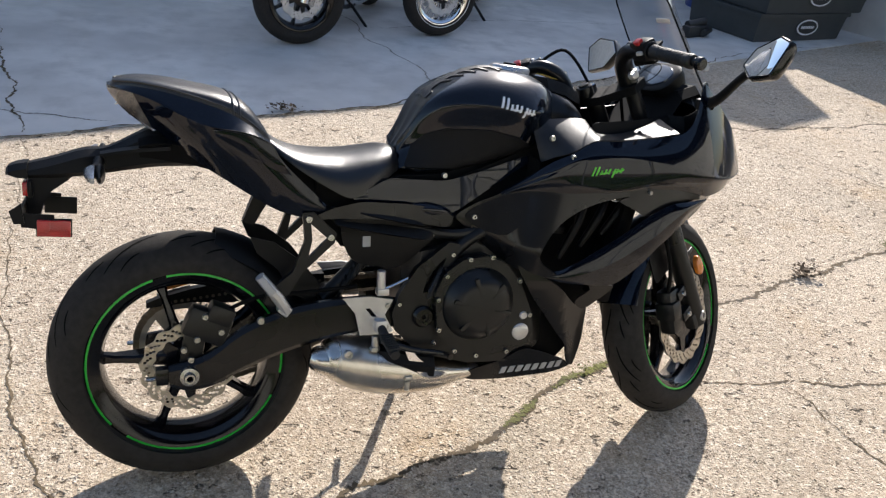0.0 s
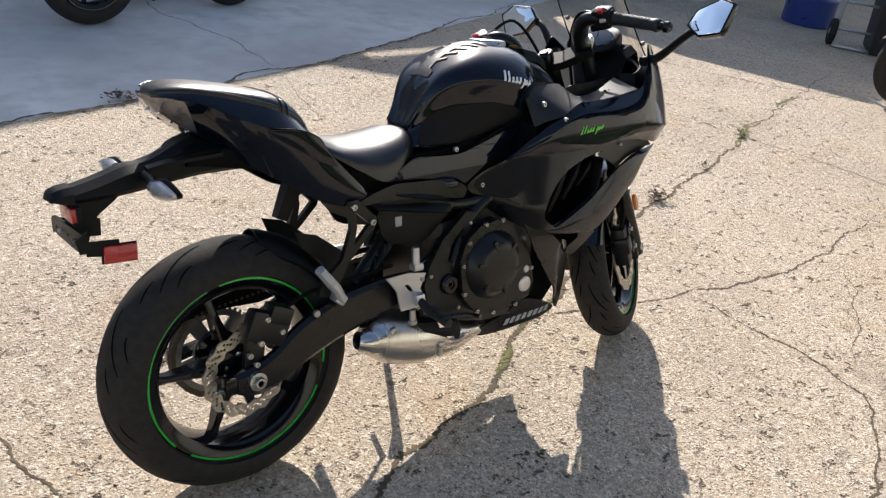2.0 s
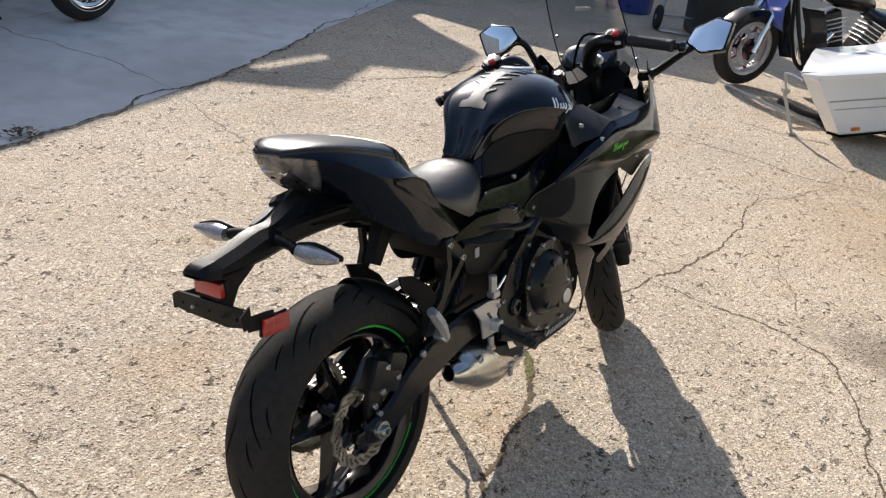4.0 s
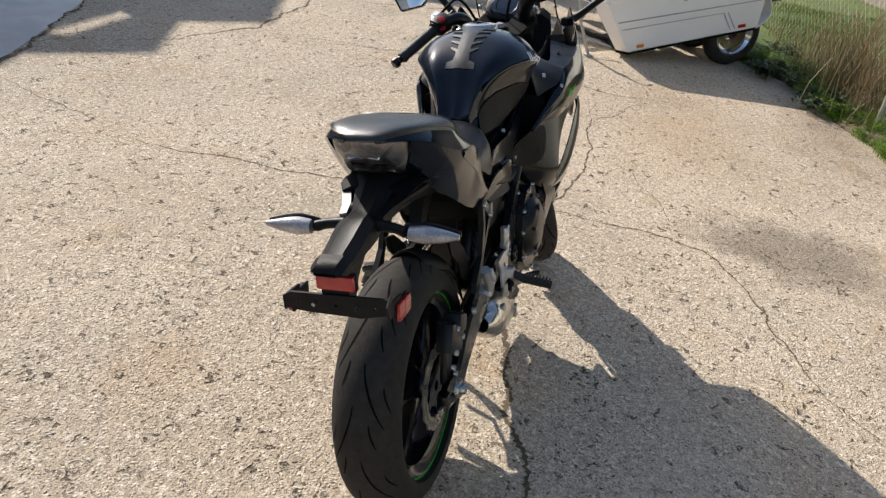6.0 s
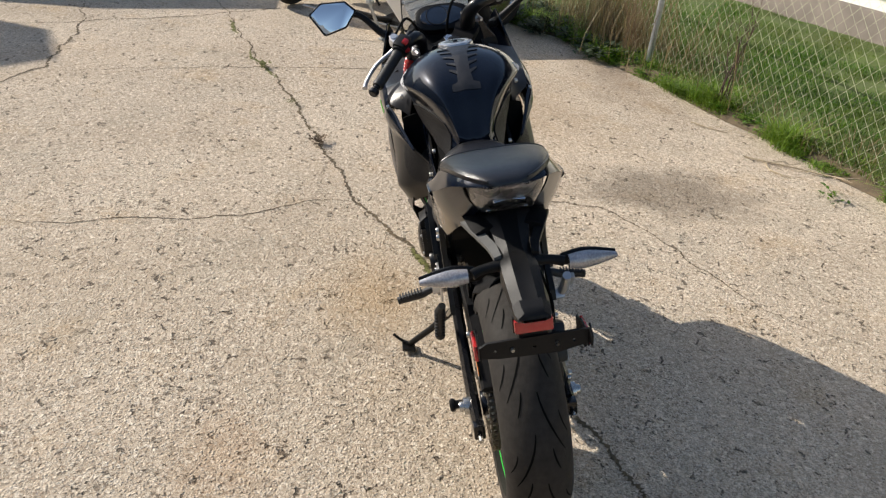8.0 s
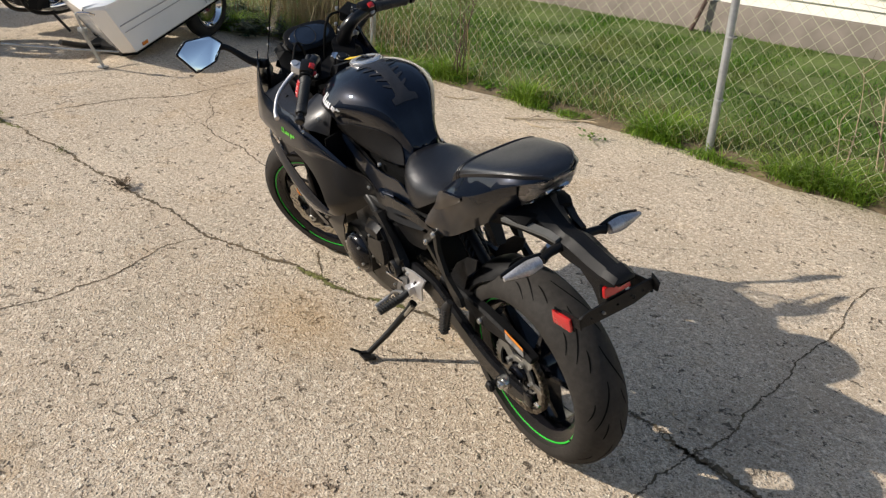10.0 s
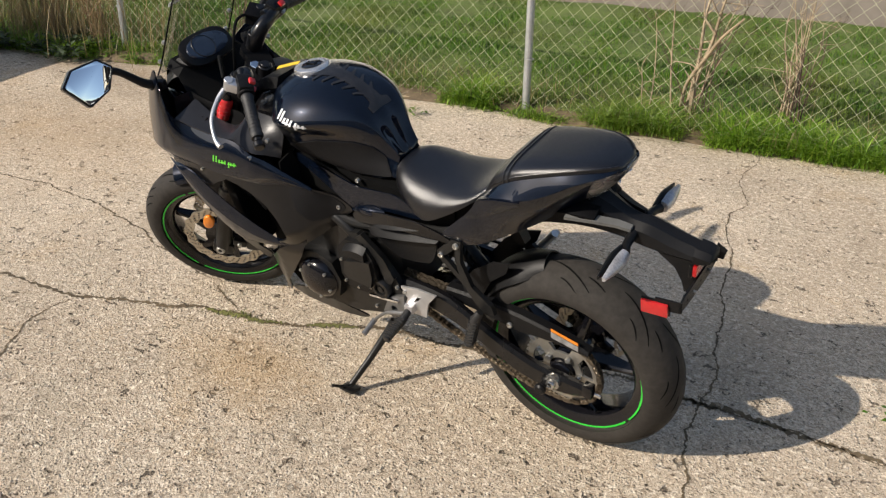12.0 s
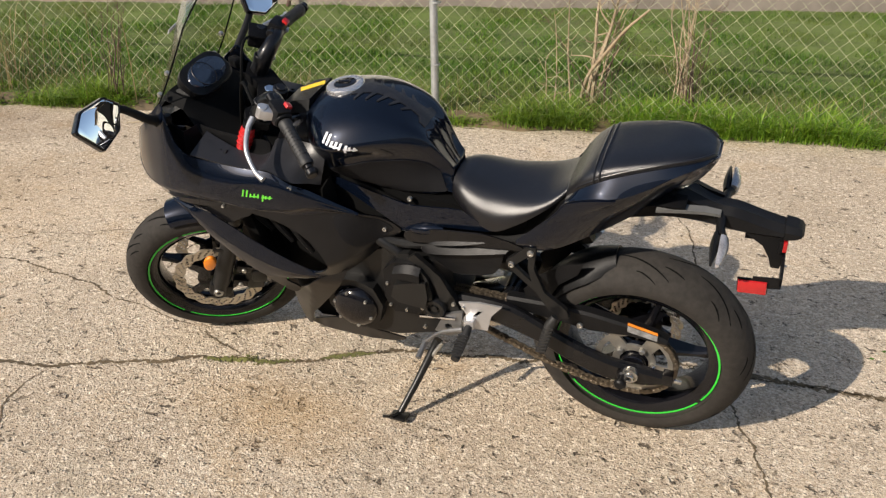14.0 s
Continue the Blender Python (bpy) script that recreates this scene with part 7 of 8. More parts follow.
rnd = random.Random(5)
b = bmesh.new()
cols = []
for i in range(120):
    s = -13 + 26 * i / 119
    e = rim_at(s) + 0.03 * math.sin(s * 2.1) + 0.025 * math.sin(s * 5.3 + 1) + rnd.uniform(-0.02, 0.02)
    col = []
    for k, n in enumerate((e, e + 0.05, e + 0.16, 0.30, 0.8, 1.6, 3.2, 6.0)):
        z = (0.0, 0.025, 0.05, 0.06, 0.05, 0.06, 0.07, 0.07)[k] + (rnd.uniform(-0.012, 0.012) if k else 0)
        col.append(b.verts.new(along(s, n, z)))
    cols.append(col)
for a, c in zip(cols, cols[1:]):
    for j in range(7):
        f = b.faces.new((a[j], a[j + 1], c[j + 1], c[j]))
        f.material_index = 1 if j < 2 else 0
lawn = solid("lawn", b, M_SOIL, "uneven lawn soil along the yard's edge", "lawn", kind="structure")
lawn.data.materials.append(mat("bare_edge_soil", (0.13, 0.095, 0.055), 0.95, vary=0.6, scale=22, bump=0.8, bump_scale=90))


def blades(name, count, place, height, width, lean, material, label, category, seed, seg=2):
    """Grass as many thin tapering blades in one mesh."""
    rng = np.random.default_rng(seed)
    verts, faces = [], []
    for _ in range(count):
        p = place(rng)
        h = height(rng, p)
        if h <= 0:
            continue
        a = rng.uniform(0, math.tau)
        d = np.array([math.cos(a), math.sin(a), 0])
        sdir = np.array([-d[1], d[0], 0])
        ln = rng.uniform(0.1, lean) * h
        base = np.array(p)
        w = width * rng.uniform(0.6, 1.3)
        i0 = len(verts)
        verts += [base - sdir * w / 2, base + sdir * w / 2]
        for k in range(1, seg):
            f = k / seg
            c = base + d * ln * f * f + np.array([0, 0, h * f])
            verts += [c - sdir * w * 0.4, c + sdir * w * 0.4]
            j = i0 + 2 * (k - 1)
            faces.append((j, j + 1, j + 3, j + 2))
        verts.append(base + d * ln + np.array([0, 0, h * rng.uniform(0.8, 1.0)]))
        j = i0 + 2 * (seg - 1)
        faces.append((j, j + 1, j + 2))
    me = bpy.data.meshes.new(name)
    me.from_pydata([tuple(v) for v in verts], [], faces)
    me.materials.append(material)
    return tagged(new(name, me), label, category, kind="stuff")


def lawn_at(s0, s1, n0, n1, z=0.05):
    def f(rng):
        q = along(rng.uniform(s0, s1), rng.uniform(n0, n1) , z)
        return (q.x, q.y, q.z)
    return f


def tuft(x, y):
    return noise.noise(Vector((x * 2.3, y * 2.3, 0.3)))


def before_house(p):
    return (p[0] - 2.01) * -0.362 + (p[1] + 6.37) * 0.932 > 0.04


blades("lawn_grass", 210000, lawn_at(-7.0, 8.0, 0.0, 5.0), lambda r, p: before_house(p) * 0.042 * r.uniform(0.4, 1.3) * (1.0 + 1.0 * tuft(p[0], p[1])), 0.0065, 1.3, M_GRASS, "short green lawn grass with dry patches", "grass", 1)


def edge_place(rng):
    s = rng.uniform(-6.5, 5.2)
    q = along(s, rim_at(s) - 0.02 + 0.48 * rng.beta(1.2, 2.2), 0.02)
    return (q.x, q.y, q.z)


def clump(p):
    """Rank growth in uneven tufts: 0 in the gaps between them, past 1 in the thickest."""
    return max(0.0, 0.50 + 1.9 * noise.noise(Vector((p[0] * 3.1, p[1] * 3.1, 4.0))) + 0.5 * noise.noise(Vector((p[0] * 9, p[1] * 9, 1.0))) + (0.35 if p[0] < 1.6 else 0.0))


blades("edge_grass", 44000, edge_place, lambda r, p: 0.095 * min(1.6, clump(p)) * r.uniform(0.2, 1.3), 0.0060, 2.8, M_TUFT, "bright green rank grass tufts along the concrete edge", "grass", 2, 3)
blades("fence_grass", 2600, lawn_at(-6.5, 6.0, -0.10, 0.45), lambda r, p: 0.15 * r.uniform(0.3, 1.2), 0.0035, 1.6, M_DRYGRASS, "dry straw along the foot of the fence", "dry grass", 3, 3)


def verge_place(rng):
    s = rng.uniform(-6.5, 5.2)
    q = along(s, rim_at(s) - 0.06 + 0.14 * rng.beta(1.8, 1.4), 0.006)
    return (q.x, q.y, q.z)


blades("verge_grass", 14000, verge_place, lambda r, p: 0.05 * clump(p) * r.uniform(0.3, 1.2), 0.005, 2.2, M_TUFT, "short grass creeping over the concrete edge", "grass", 8)


def corner_place(rng):
    q = along(3.15 + rng.normal(0.75, 0.55), rng.normal(0.10, 0.22), 0.03)
    return (q.x, q.y, q.z)


blades("tall_dry_grass", 900, corner_place, lambda r, p: 0.62 * r.uniform(0.3, 1.2), 0.005, 0.55, M_DRYGRASS, "tall dry brown weeds by the fence post", "dry grass", 4, 3)


# ---------------------------------------------------------------- fence
fence = thing("chain_link_fence", "galvanised chain-link fence between yard and lawn", "fence")
for s in (-9.45, -6.3, -3.15, 0.0, 3.15, 6.3):
    q = along(s)
    lean = {0.0: 1.5, 3.15: -1.0}.get(s, 0.0)
    post = part("post", moved(join(cyl((0, 0, -0.05), (0, 0, 1.30), 0.024), cyl((0, 0, 1.30), (0, 0, 1.34), 0.027, 20, 0.012)), Matrix.Translation(q) @ pose(0, 0, 0, 0, lean, 0)), M_GALV, fence, "round galvanised fence post")
    for z in (0.35, 0.72, 1.05):
        part("tie_band", moved(lathe([(0.0245, -0.006), (0.028, -0.004), (0.028, 0.004), (0.0245, 0.006)], 16, "z"), Matrix.Translation(q + Vector((0, 0, z)))), M_GALV, post)
part("top_rail", cyl(along(-10, 0, 1.26), along(9, 0, 1.26), 0.021), M_GALV, fence)
verts, faces = [], []
PITCH, R = 0.045, 0.0011
u3, w3 = FD, Vector((0, 0, 1))
for i in range(int(13.5 / PITCH)):
    s0 = -5.6 + i * PITCH
    prev = None
    for k in range(29):
        z = 0.05 + k * PITCH
        off = (PITCH + 0.002) if (k + i) % 2 else -0.002
        c = along(s0 + off, 0.0025 if (k + i) % 2 else -0.0025, z)
        j = len(verts)
        for a in (0, math.tau / 3, 2 * math.tau / 3):
            verts.append(tuple(c + FN * R * math.cos(a) + FD * R * math.sin(a) * 1.2))
        if prev is not None:
            for m_ in range(3):
                n_ = (m_ + 1) % 3
                faces.append((prev + m_, prev + n_, j + n_, j + m_))
        prev = j
me = bpy.data.meshes.new("wire_mesh")
me.from_pydata(verts, [], faces)
me.materials.append(mat("fence_wire", (0.46, 0.47, 0.31), 0.5, 0.1, vary=0.25))
wire = new("wire_mesh", me)
wire.parent = fence
tagged(wire, "woven diamond wire mesh")


# ---------------------------------------------------------------- dry shrubs, weeds, sticks
def shrub(at, stems, height, spread, material, seed, label, r0=0.006, twigs=6):
    rnd = random.Random(seed)
    b = bmesh.new()
    for k in range(stems):
        a = rnd.uniform(0, math.tau)
        base = Vector((rnd.gauss(0, 0.035), rnd.gauss(0, 0.035), 0))
        h = height * rnd.uniform(0.55, 1.05)
        d = Vector((math.cos(a), math.sin(a), 0)) * spread * rnd.uniform(0.1, 1.0)
        pts = [base + d * (f ** 1.4) + Vector((rnd.gauss(0, 0.012), rnd.gauss(0, 0.012), h * f)) for f in (0, 0.3, 0.6, 0.85, 1.0)]
        r = r0 * rnd.uniform(0.4, 1.2)
        b = join(b, tube(pts, [r, r * 0.85, r * 0.65, r * 0.45, r * 0.25], 5))
        for _ in range(twigs):
            f = rnd.uniform(0.4, 3.6)
            p = pts[int(f)].lerp(pts[int(f) + 1], f % 1)
            tip = p + Vector((rnd.gauss(0, 0.11), rnd.gauss(0, 0.07), rnd.uniform(-0.03, 0.22)))
            mid = p.lerp(tip, 0.5) + Vector((rnd.gauss(0, 0.022), rnd.gauss(0, 0.015), rnd.gauss(0, 0.015)))
            q = max(0.0011, r * 0.38)
            b = join(b, tube([p, mid, tip], [q, q * 0.75, q * 0.45], 4))
    return solid("dry_shrub", b, material, label, "shrub", Matrix.Translation(Vector(at)), group="shrubs along the fence")


shrub((0.93, -3.18, 0.04), 4, 1.05, 0.42, M_BARK, 11, "leafless pale brown shrub growing behind the fence", 0.015, 12)
shrub((0.80, -3.10, 0.04), 7, 0.95, 0.40, M_BARK2, 12, "tangle of dark thin stems behind the fence", 0.004, 12)
shrub((0.32, -3.32, 0.04), 11, 0.95, 0.20, M_BARK, 13, "bundle of straight dry stalks by the fence", 0.006, 4)
shrub((0.26, -3.22, 0.04), 6, 0.85, 0.16, M_BARK2, 18, "dark reddish stalks among the dry ones", 0.005, 8)
shrub((1.07, -2.95, 0.04), 2, 0.62, 0.10, M_BARK, 14, "thin pale dry stalk by the fence", 0.007, 4)
shrub((3.76, -2.10, 0.04), 8, 0.95, 0.14, M_BARK2, 15, "thin dark leafless shrub against the fence", 0.0055, 4)
shrub((4.98, -1.80, 0.04), 16, 0.80, 0.26, M_STRAW, 16, "dry brown weeds beside the fence post", 0.004, 8)
shrub((5.45, -1.72, 0.04), 18, 0.78, 0.35, M_STRAW, 17, "dry brown weeds near the trailer", 0.004, 8)
branch = [(0.92, -3.16, 0.10), (0.86, -3.05, 0.28), (0.72, -2.88, 0.48), (0.60, -2.72, 0.64), (0.46, -2.58, 0.78)]
solid("fallen_branch", tube(branch, [0.013, 0.012, 0.010, 0.008, 0.005], 7), M_BARK, "pale bare branch leaning through the fence", "branch")


M_TWIG = mat("pale_dry_twig", (0.46, 0.37, 0.25), 0.85, vary=0.4, scale=60)


def stick(points, r, label, seed, twigs=5):
    """A fallen stick with a few side twigs, lying flat."""
    rnd = random.Random(seed)
    pts = [Vector(p) for p in points]
    pts = [p + Vector((rnd.gauss(0, 0.012), rnd.gauss(0, 0.012), 0)) for p in pts]
    b = tube(pts, [r, r * 0.85, r * 0.7, r * 0.5][: len(pts)], 6)
    for _ in range(twigs):
        k = rnd.randrange(len(pts) - 1)
        p = pts[k].lerp(pts[k + 1], rnd.random())
        d = (pts[k + 1] - pts[k]).normalized()
        side = Vector((-d.y, d.x, 0)) * rnd.choice((-1, 1))
        tip = p + d * rnd.uniform(0.05, 0.14) + side * rnd.uniform(0.03, 0.10) + Vector((0, 0, rnd.uniform(0, 0.03)))
        b = join(b, tube([p, p.lerp(tip, 0.5) + d * 0.01, tip], [r * 0.5, r * 0.4, r * 0.25], 5))
    return solid("stick", b, M_TWIG, label, "stick", group="fallen sticks")


stick([(2.80, -1.90, 0.008), (2.66, -2.12, 0.014), (2.56, -2.36, 0.012), (2.50, -2.58, 0.05)], 0.006, "long bent pale stick lying at the lawn's edge", 1, 9)
stick([(2.72, -1.98, 0.006), (2.60, -1.96, 0.007), (2.50, -2.02, 0.006)], 0.004, "thin dry twig lying on the concrete", 2, 3)
stick([(3.42, -1.79, 0.006), (3.33, -1.87, 0.007), (3.25, -1.95, 0.006)], 0.004, "short pale stick on the concrete", 3, 2)


def weed(at, n, size, seed, material, label, name="weed"):
    rng = np.random.default_rng(seed)
    verts, faces = [], []
    for _ in range(n):
        a = rng.uniform(0, math.tau)
        r = size * abs(rng.normal(0, 0.45))
        c = np.array([r * math.cos(a), r * math.sin(a) * 0.7, rng.uniform(0.003, size * 0.35)])
        l = size * rng.uniform(0.12, 0.32)
        t = rng.uniform(0, math.tau)
        d = np.array([math.cos(t), math.sin(t), rng.uniform(-0.3, 0.6)]) * l
        s = np.array([-math.sin(t), math.cos(t), rng.uniform(-0.2, 0.2)]) * l * 0.28
        j = len(verts)
        verts += [c, c + d * 0.5 + s, c + d, c + d * 0.5 - s + np.array([0, 0, l * 0.1])]
        faces += [(j, j + 1, j + 2), (j, j + 2, j + 3)]
    me = bpy.data.meshes.new(name)
    me.from_pydata([tuple(v) for v in verts], [], faces)
    me.materials.append(material)
    ob = new(name, me)
    ob.matrix_world = Matrix.Translation(Vector(at))
    return tagged(ob, label, "weed" if name == "weed" else "dead leaves", kind="stuff")


weed((2.56, 0.62, 0.003), 90, 0.10, 1, M_LEAFLITTER, "small clump of dead leaves in the crack", "leaf_litter")
weed((0.66, 2.62, 0.008), 60, 0.12, 2, M_LEAFLITTER, "dead leaves along the slab joint", "leaf_litter")
weed((-0.80, -0.70, 0.003), 110, 0.10, 3, M_GRASS, "small green weed growing from the crack")
weed((2.24, -2.14, 0.003), 50, 0.11, 4, M_GRASS, "flat weed with pale leaves on the concrete")
weed((2.32, -0.60, 0.003), 16, 0.05, 5, M_LEAFLITTER, "single curled brown leaf", "leaf_litter")
weed((3.93, 1.05, 0.003), 60, 0.10, 6, M_MOSS, "tiny weeds growing from the crack")
weed((3.20, 0.80, 0.003), 40, 0.07, 7, M_MOSS, "tiny weeds growing from the crack")
weed((1.25, 0.13, 0.003), 30, 0.05, 8, M_MOSS, "tiny weeds growing from the crack")
for i in range(22):
    r = random.Random(500 + i)
    q = along(r.uniform(3.3, 5.2), rim_at(4.2) + r.gauss(0.12, 0.16), 0.03)
    weed(q, 120, 0.22, 600 + i, M_BRUSH, "dark leafy brush along the fence near the trailer")
for i in range(26):
    r = random.Random(200 + i)
    u = r.uniform(1.6, 4.6)
    q = along(u, rim_at(u) + abs(r.gauss(0.02, 0.12)), 0.02)
    weed(q, 46, 0.12, 300 + i, M_GRASS, "low leafy weeds at the lawn's edge")

# ---------------------------------------------------------------- neighbouring house beyond the lawn
HD, HO = Vector((0.932, 0.362, 0)), Vector((2.01, -6.37, 0))
hang = math.degrees(math.atan2(HD.y, HD.x))
M_FOUND = mat("weathered_foundation", (0.225, 0.19, 0.16), 0.9, vary=0.35, scale=5, bump=0.4, bump_scale=60)
M_SIDING = mat("cream_siding", (0.78, 0.75, 0.66), 0.55, vary=0.06, scale=12)
house = thing("house", "house with a bare concrete foundation and cream lap siding", "house", Matrix.Translation(HO) @ pose(0, 0, 0, 0, 0, hang))
part("foundation", box((26, 0.30, 0.55), (0, -0.15, 0.095), 0.01), M_FOUND, house, "weathered bare concrete foundation wall")
part("core_wall", box((26, 0.12, 3.0), (0, -0.14, 1.87), 0), M_DARK, house)
for k in range(22):
    part("siding_board", moved(loft([[(x, 0.030, 0.0), (x, 0.042, 0.002), (x, 0.018, 0.118), (x, 0.006, 0.118)] for x in (-13, 13)]), pose(0, -0.06, 0.372 + 0.112 * k)), M_SIDING, house)
part("roof", box((27, 4.4, 0.2), (0, -1.7, 3.6), 0.02, (20, 0, 0)), M_DARK, house)
part("downpipe", tube([(2.66, 0.10, 0.05), (2.56, 0.04, 0.40), (2.50, 0.03, 3.0)], 0.022, 8, False), M_BARK2, house)

tall = thing("house", "taller white-sided house farther along the lawn", "house", Matrix.Translation(HO - HD * 20.5) @ pose(0, 0, 0, 0, 0, hang))
part("core_wall", box((11, 5, 7.8), (0, -2.6, 3.9), 0), M_DARK, tall)
for k in range(66):
    part("siding_board", moved(loft([[(x, 0.030, 0.0), (x, 0.042, 0.002), (x, 0.018, 0.122), (x, 0.006, 0.122)] for x in (-5.6, 5.6)]), pose(0, -0.10, 0.05 + 0.118 * k)), M_SIDING, tall)
part("roof", box((12, 7.4, 0.22), (0, -2.9, 9.2), 0.02, (-22, 0, 0)), mat("brown_shingle_roof", (0.085, 0.060, 0.045), 0.85, vary=0.3, scale=6, bump=0.4, bump_scale=30), tall, "dark brown shingle roof")

# ---------------------------------------------------------------- unseen workshop, added to shade the apron
# pale tone picked for the light these walls bounce
M_WALL = mat("pale_block_wall", (0.52, 0.51, 0.49), 0.8, vary=0.2, scale=5, bump=0.2, bump_scale=60)
wang = math.degrees(math.atan2(0.317, 0.949))
shop = thing("workshop", "unseen block workshop added to shade the apron, roofline cut to the shade's edge", "building", Matrix.Translation(Vector((1.85, 6.88, 0))) @ pose(0, 0, 0, 0, 0, wang))
part("wall", box((26.7, 5, 3.12), (-6.8, 2.5, 1.56), 0.02), M_WALL, shop, "unseen pale block wall that shades the apron and bounces light")
# stepped parapet along the roofline, its steps and slot cut to shape the cast shade
part("parapet", plate([(-19.6, 3.0), (-19.6, 3.14), (-2.19, 3.26), (0.38, 3.39), (1.44, 3.44), (2.26, 3.50), (3.24, 3.55), (3.43, 3.55), (4.51, 4.12), (5.20, 4.07), (6.17, 4.58), (6.89, 4.55), (6.66, 3.99), (6.56, 3.0)], 0.05, [[(3.82, 3.51), (4.01, 3.65), (4.82, 3.82), (4.85, 3.73)]], "xz", 0.03), M_WALL, shop, "unseen stepped parapet cut to cast the apron's shade edge and light slit")
# plain block added to cast the shade over bins and crates
bm = bmesh.new()
f = bm.faces.new([bm.verts.new(p) for p in ((6.9, 9.5, 0), (6.9, 6.8, 0), (7.0, 5.35, 0), (7.55, 4.05, 0), (15, 4.05, 0), (15, 9.5, 0))])
ex = bmesh.ops.extrude_face_region(bm, geom=[f])
bmesh.ops.translate(bm, vec=(0, 0, 2.05), verts=[v for v in ex["geom"] if isinstance(v, bmesh.types.BMVert)])
solid("shade_wall", bm, M_WALL, "plain grey block added to shade the bins and crates", "building", kind="structure")

# ---------------------------------------------------------------- parked motorcycles by the workshop
M_DISC2 = mat("bright_disc_steel", (0.62, 0.63, 0.64), 0.3, 0.8, vary=0.1)
M_BLUE = mat("blue_plastic", (0.03, 0.06, 0.28), 0.35, coat=0.3)
M_WHITE = mat("white_gelcoat", (0.87, 0.87, 0.87), 0.22, 0.0, 0.6, vary=0.04, scale=6, rough_vary=0.06)
M_WHITELINE = mat("grey_seam_line", (0.42, 0.42, 0.43), 0.5)
M_CRATE = mat("dark_grey_plastic", (0.045, 0.050, 0.052), 0.55, vary=0.2, scale=8, bump=0.15, bump_scale=200)
M_BLACKBIN = mat("black_bin_plastic", (0.016, 0.017, 0.018), 0.5, vary=0.25, scale=6, bump=0.1, bump_scale=150)
M_MAROON = mat("maroon_paint", (0.16, 0.02, 0.03), 0.3, coat=0.6)


def cycle_wheel(parent, m, R, w, style):
    """A motorcycle wheel: 'cast' black spokes, 'wire' chrome spokes or 'solid' painted mag."""
    wh = new("front_wheel")
    wh.parent = parent
    wh.matrix_local = m
    rr = R * 0.70
    t, _, _ = tyre_bm(R, w, rr + 0.004, 48)
    part("tyre", t, M_RUBBER, wh, "", 60)
    part("rim", rim_bm(rr, w * 0.8), {"cast": M_RIM, "wire": M_CHROME, "solid": M_ALU}[style], wh)
    part("hub", lathe([(0.010, 0.055), (0.034, 0.055), (0.040, 0.045), (0.040, -0.045), (0.034, -0.055), (0.010, -0.055)], 24, "y", True), {"cast": M_RIM, "wire": M_CHROME, "solid": M_MAROON}[style], wh)
    if style == "wire":
        for k in range(40):
            a = k * math.tau / 40
            part("wire_spoke", moved(box((rr - 0.055, 0.007, 0.009), ((rr + 0.02) / 2, 0.014 if k % 2 else -0.014, 0), 0.002), Matrix.Rotation(a, 4, "Y")), M_CHROME, wh)
        for s in (1, -1):
            part("white_ring", lathe([(rr + 0.014, s * w * 0.455), (rr + 0.026, s * w * 0.475), (rr + 0.026, s * w * 0.40)], 48), M_WHITE, wh)
    else:
        for k in range(7 if style == "cast" else 5):
            part("spoke", spoke_bm(k * math.tau / (7 if style == "cast" else 5), 0.03, rr - 0.028, w * 0.5), M_RIM if style == "cast" else M_MAROON, wh)
    for s in (1, -1):
        part("brake_disc", disc_bm(R * 0.46, R * 0.30, s * 0.058, 12, 0.005), M_DISC2, wh, "bright drilled brake disc", 20)
        part("disc_carrier", plate([(R * 0.33 * math.cos(k * math.tau / 32) * (1 if k % 8 < 2 else 0.55), R * 0.33 * math.sin(k * math.tau / 32) * (1 if k % 8 < 2 else 0.55)) for k in range(32)], 0.006, [circle(0, 0, 0.03, 12)], "xz", s * 0.056), M_RIM, wh)
    return wh


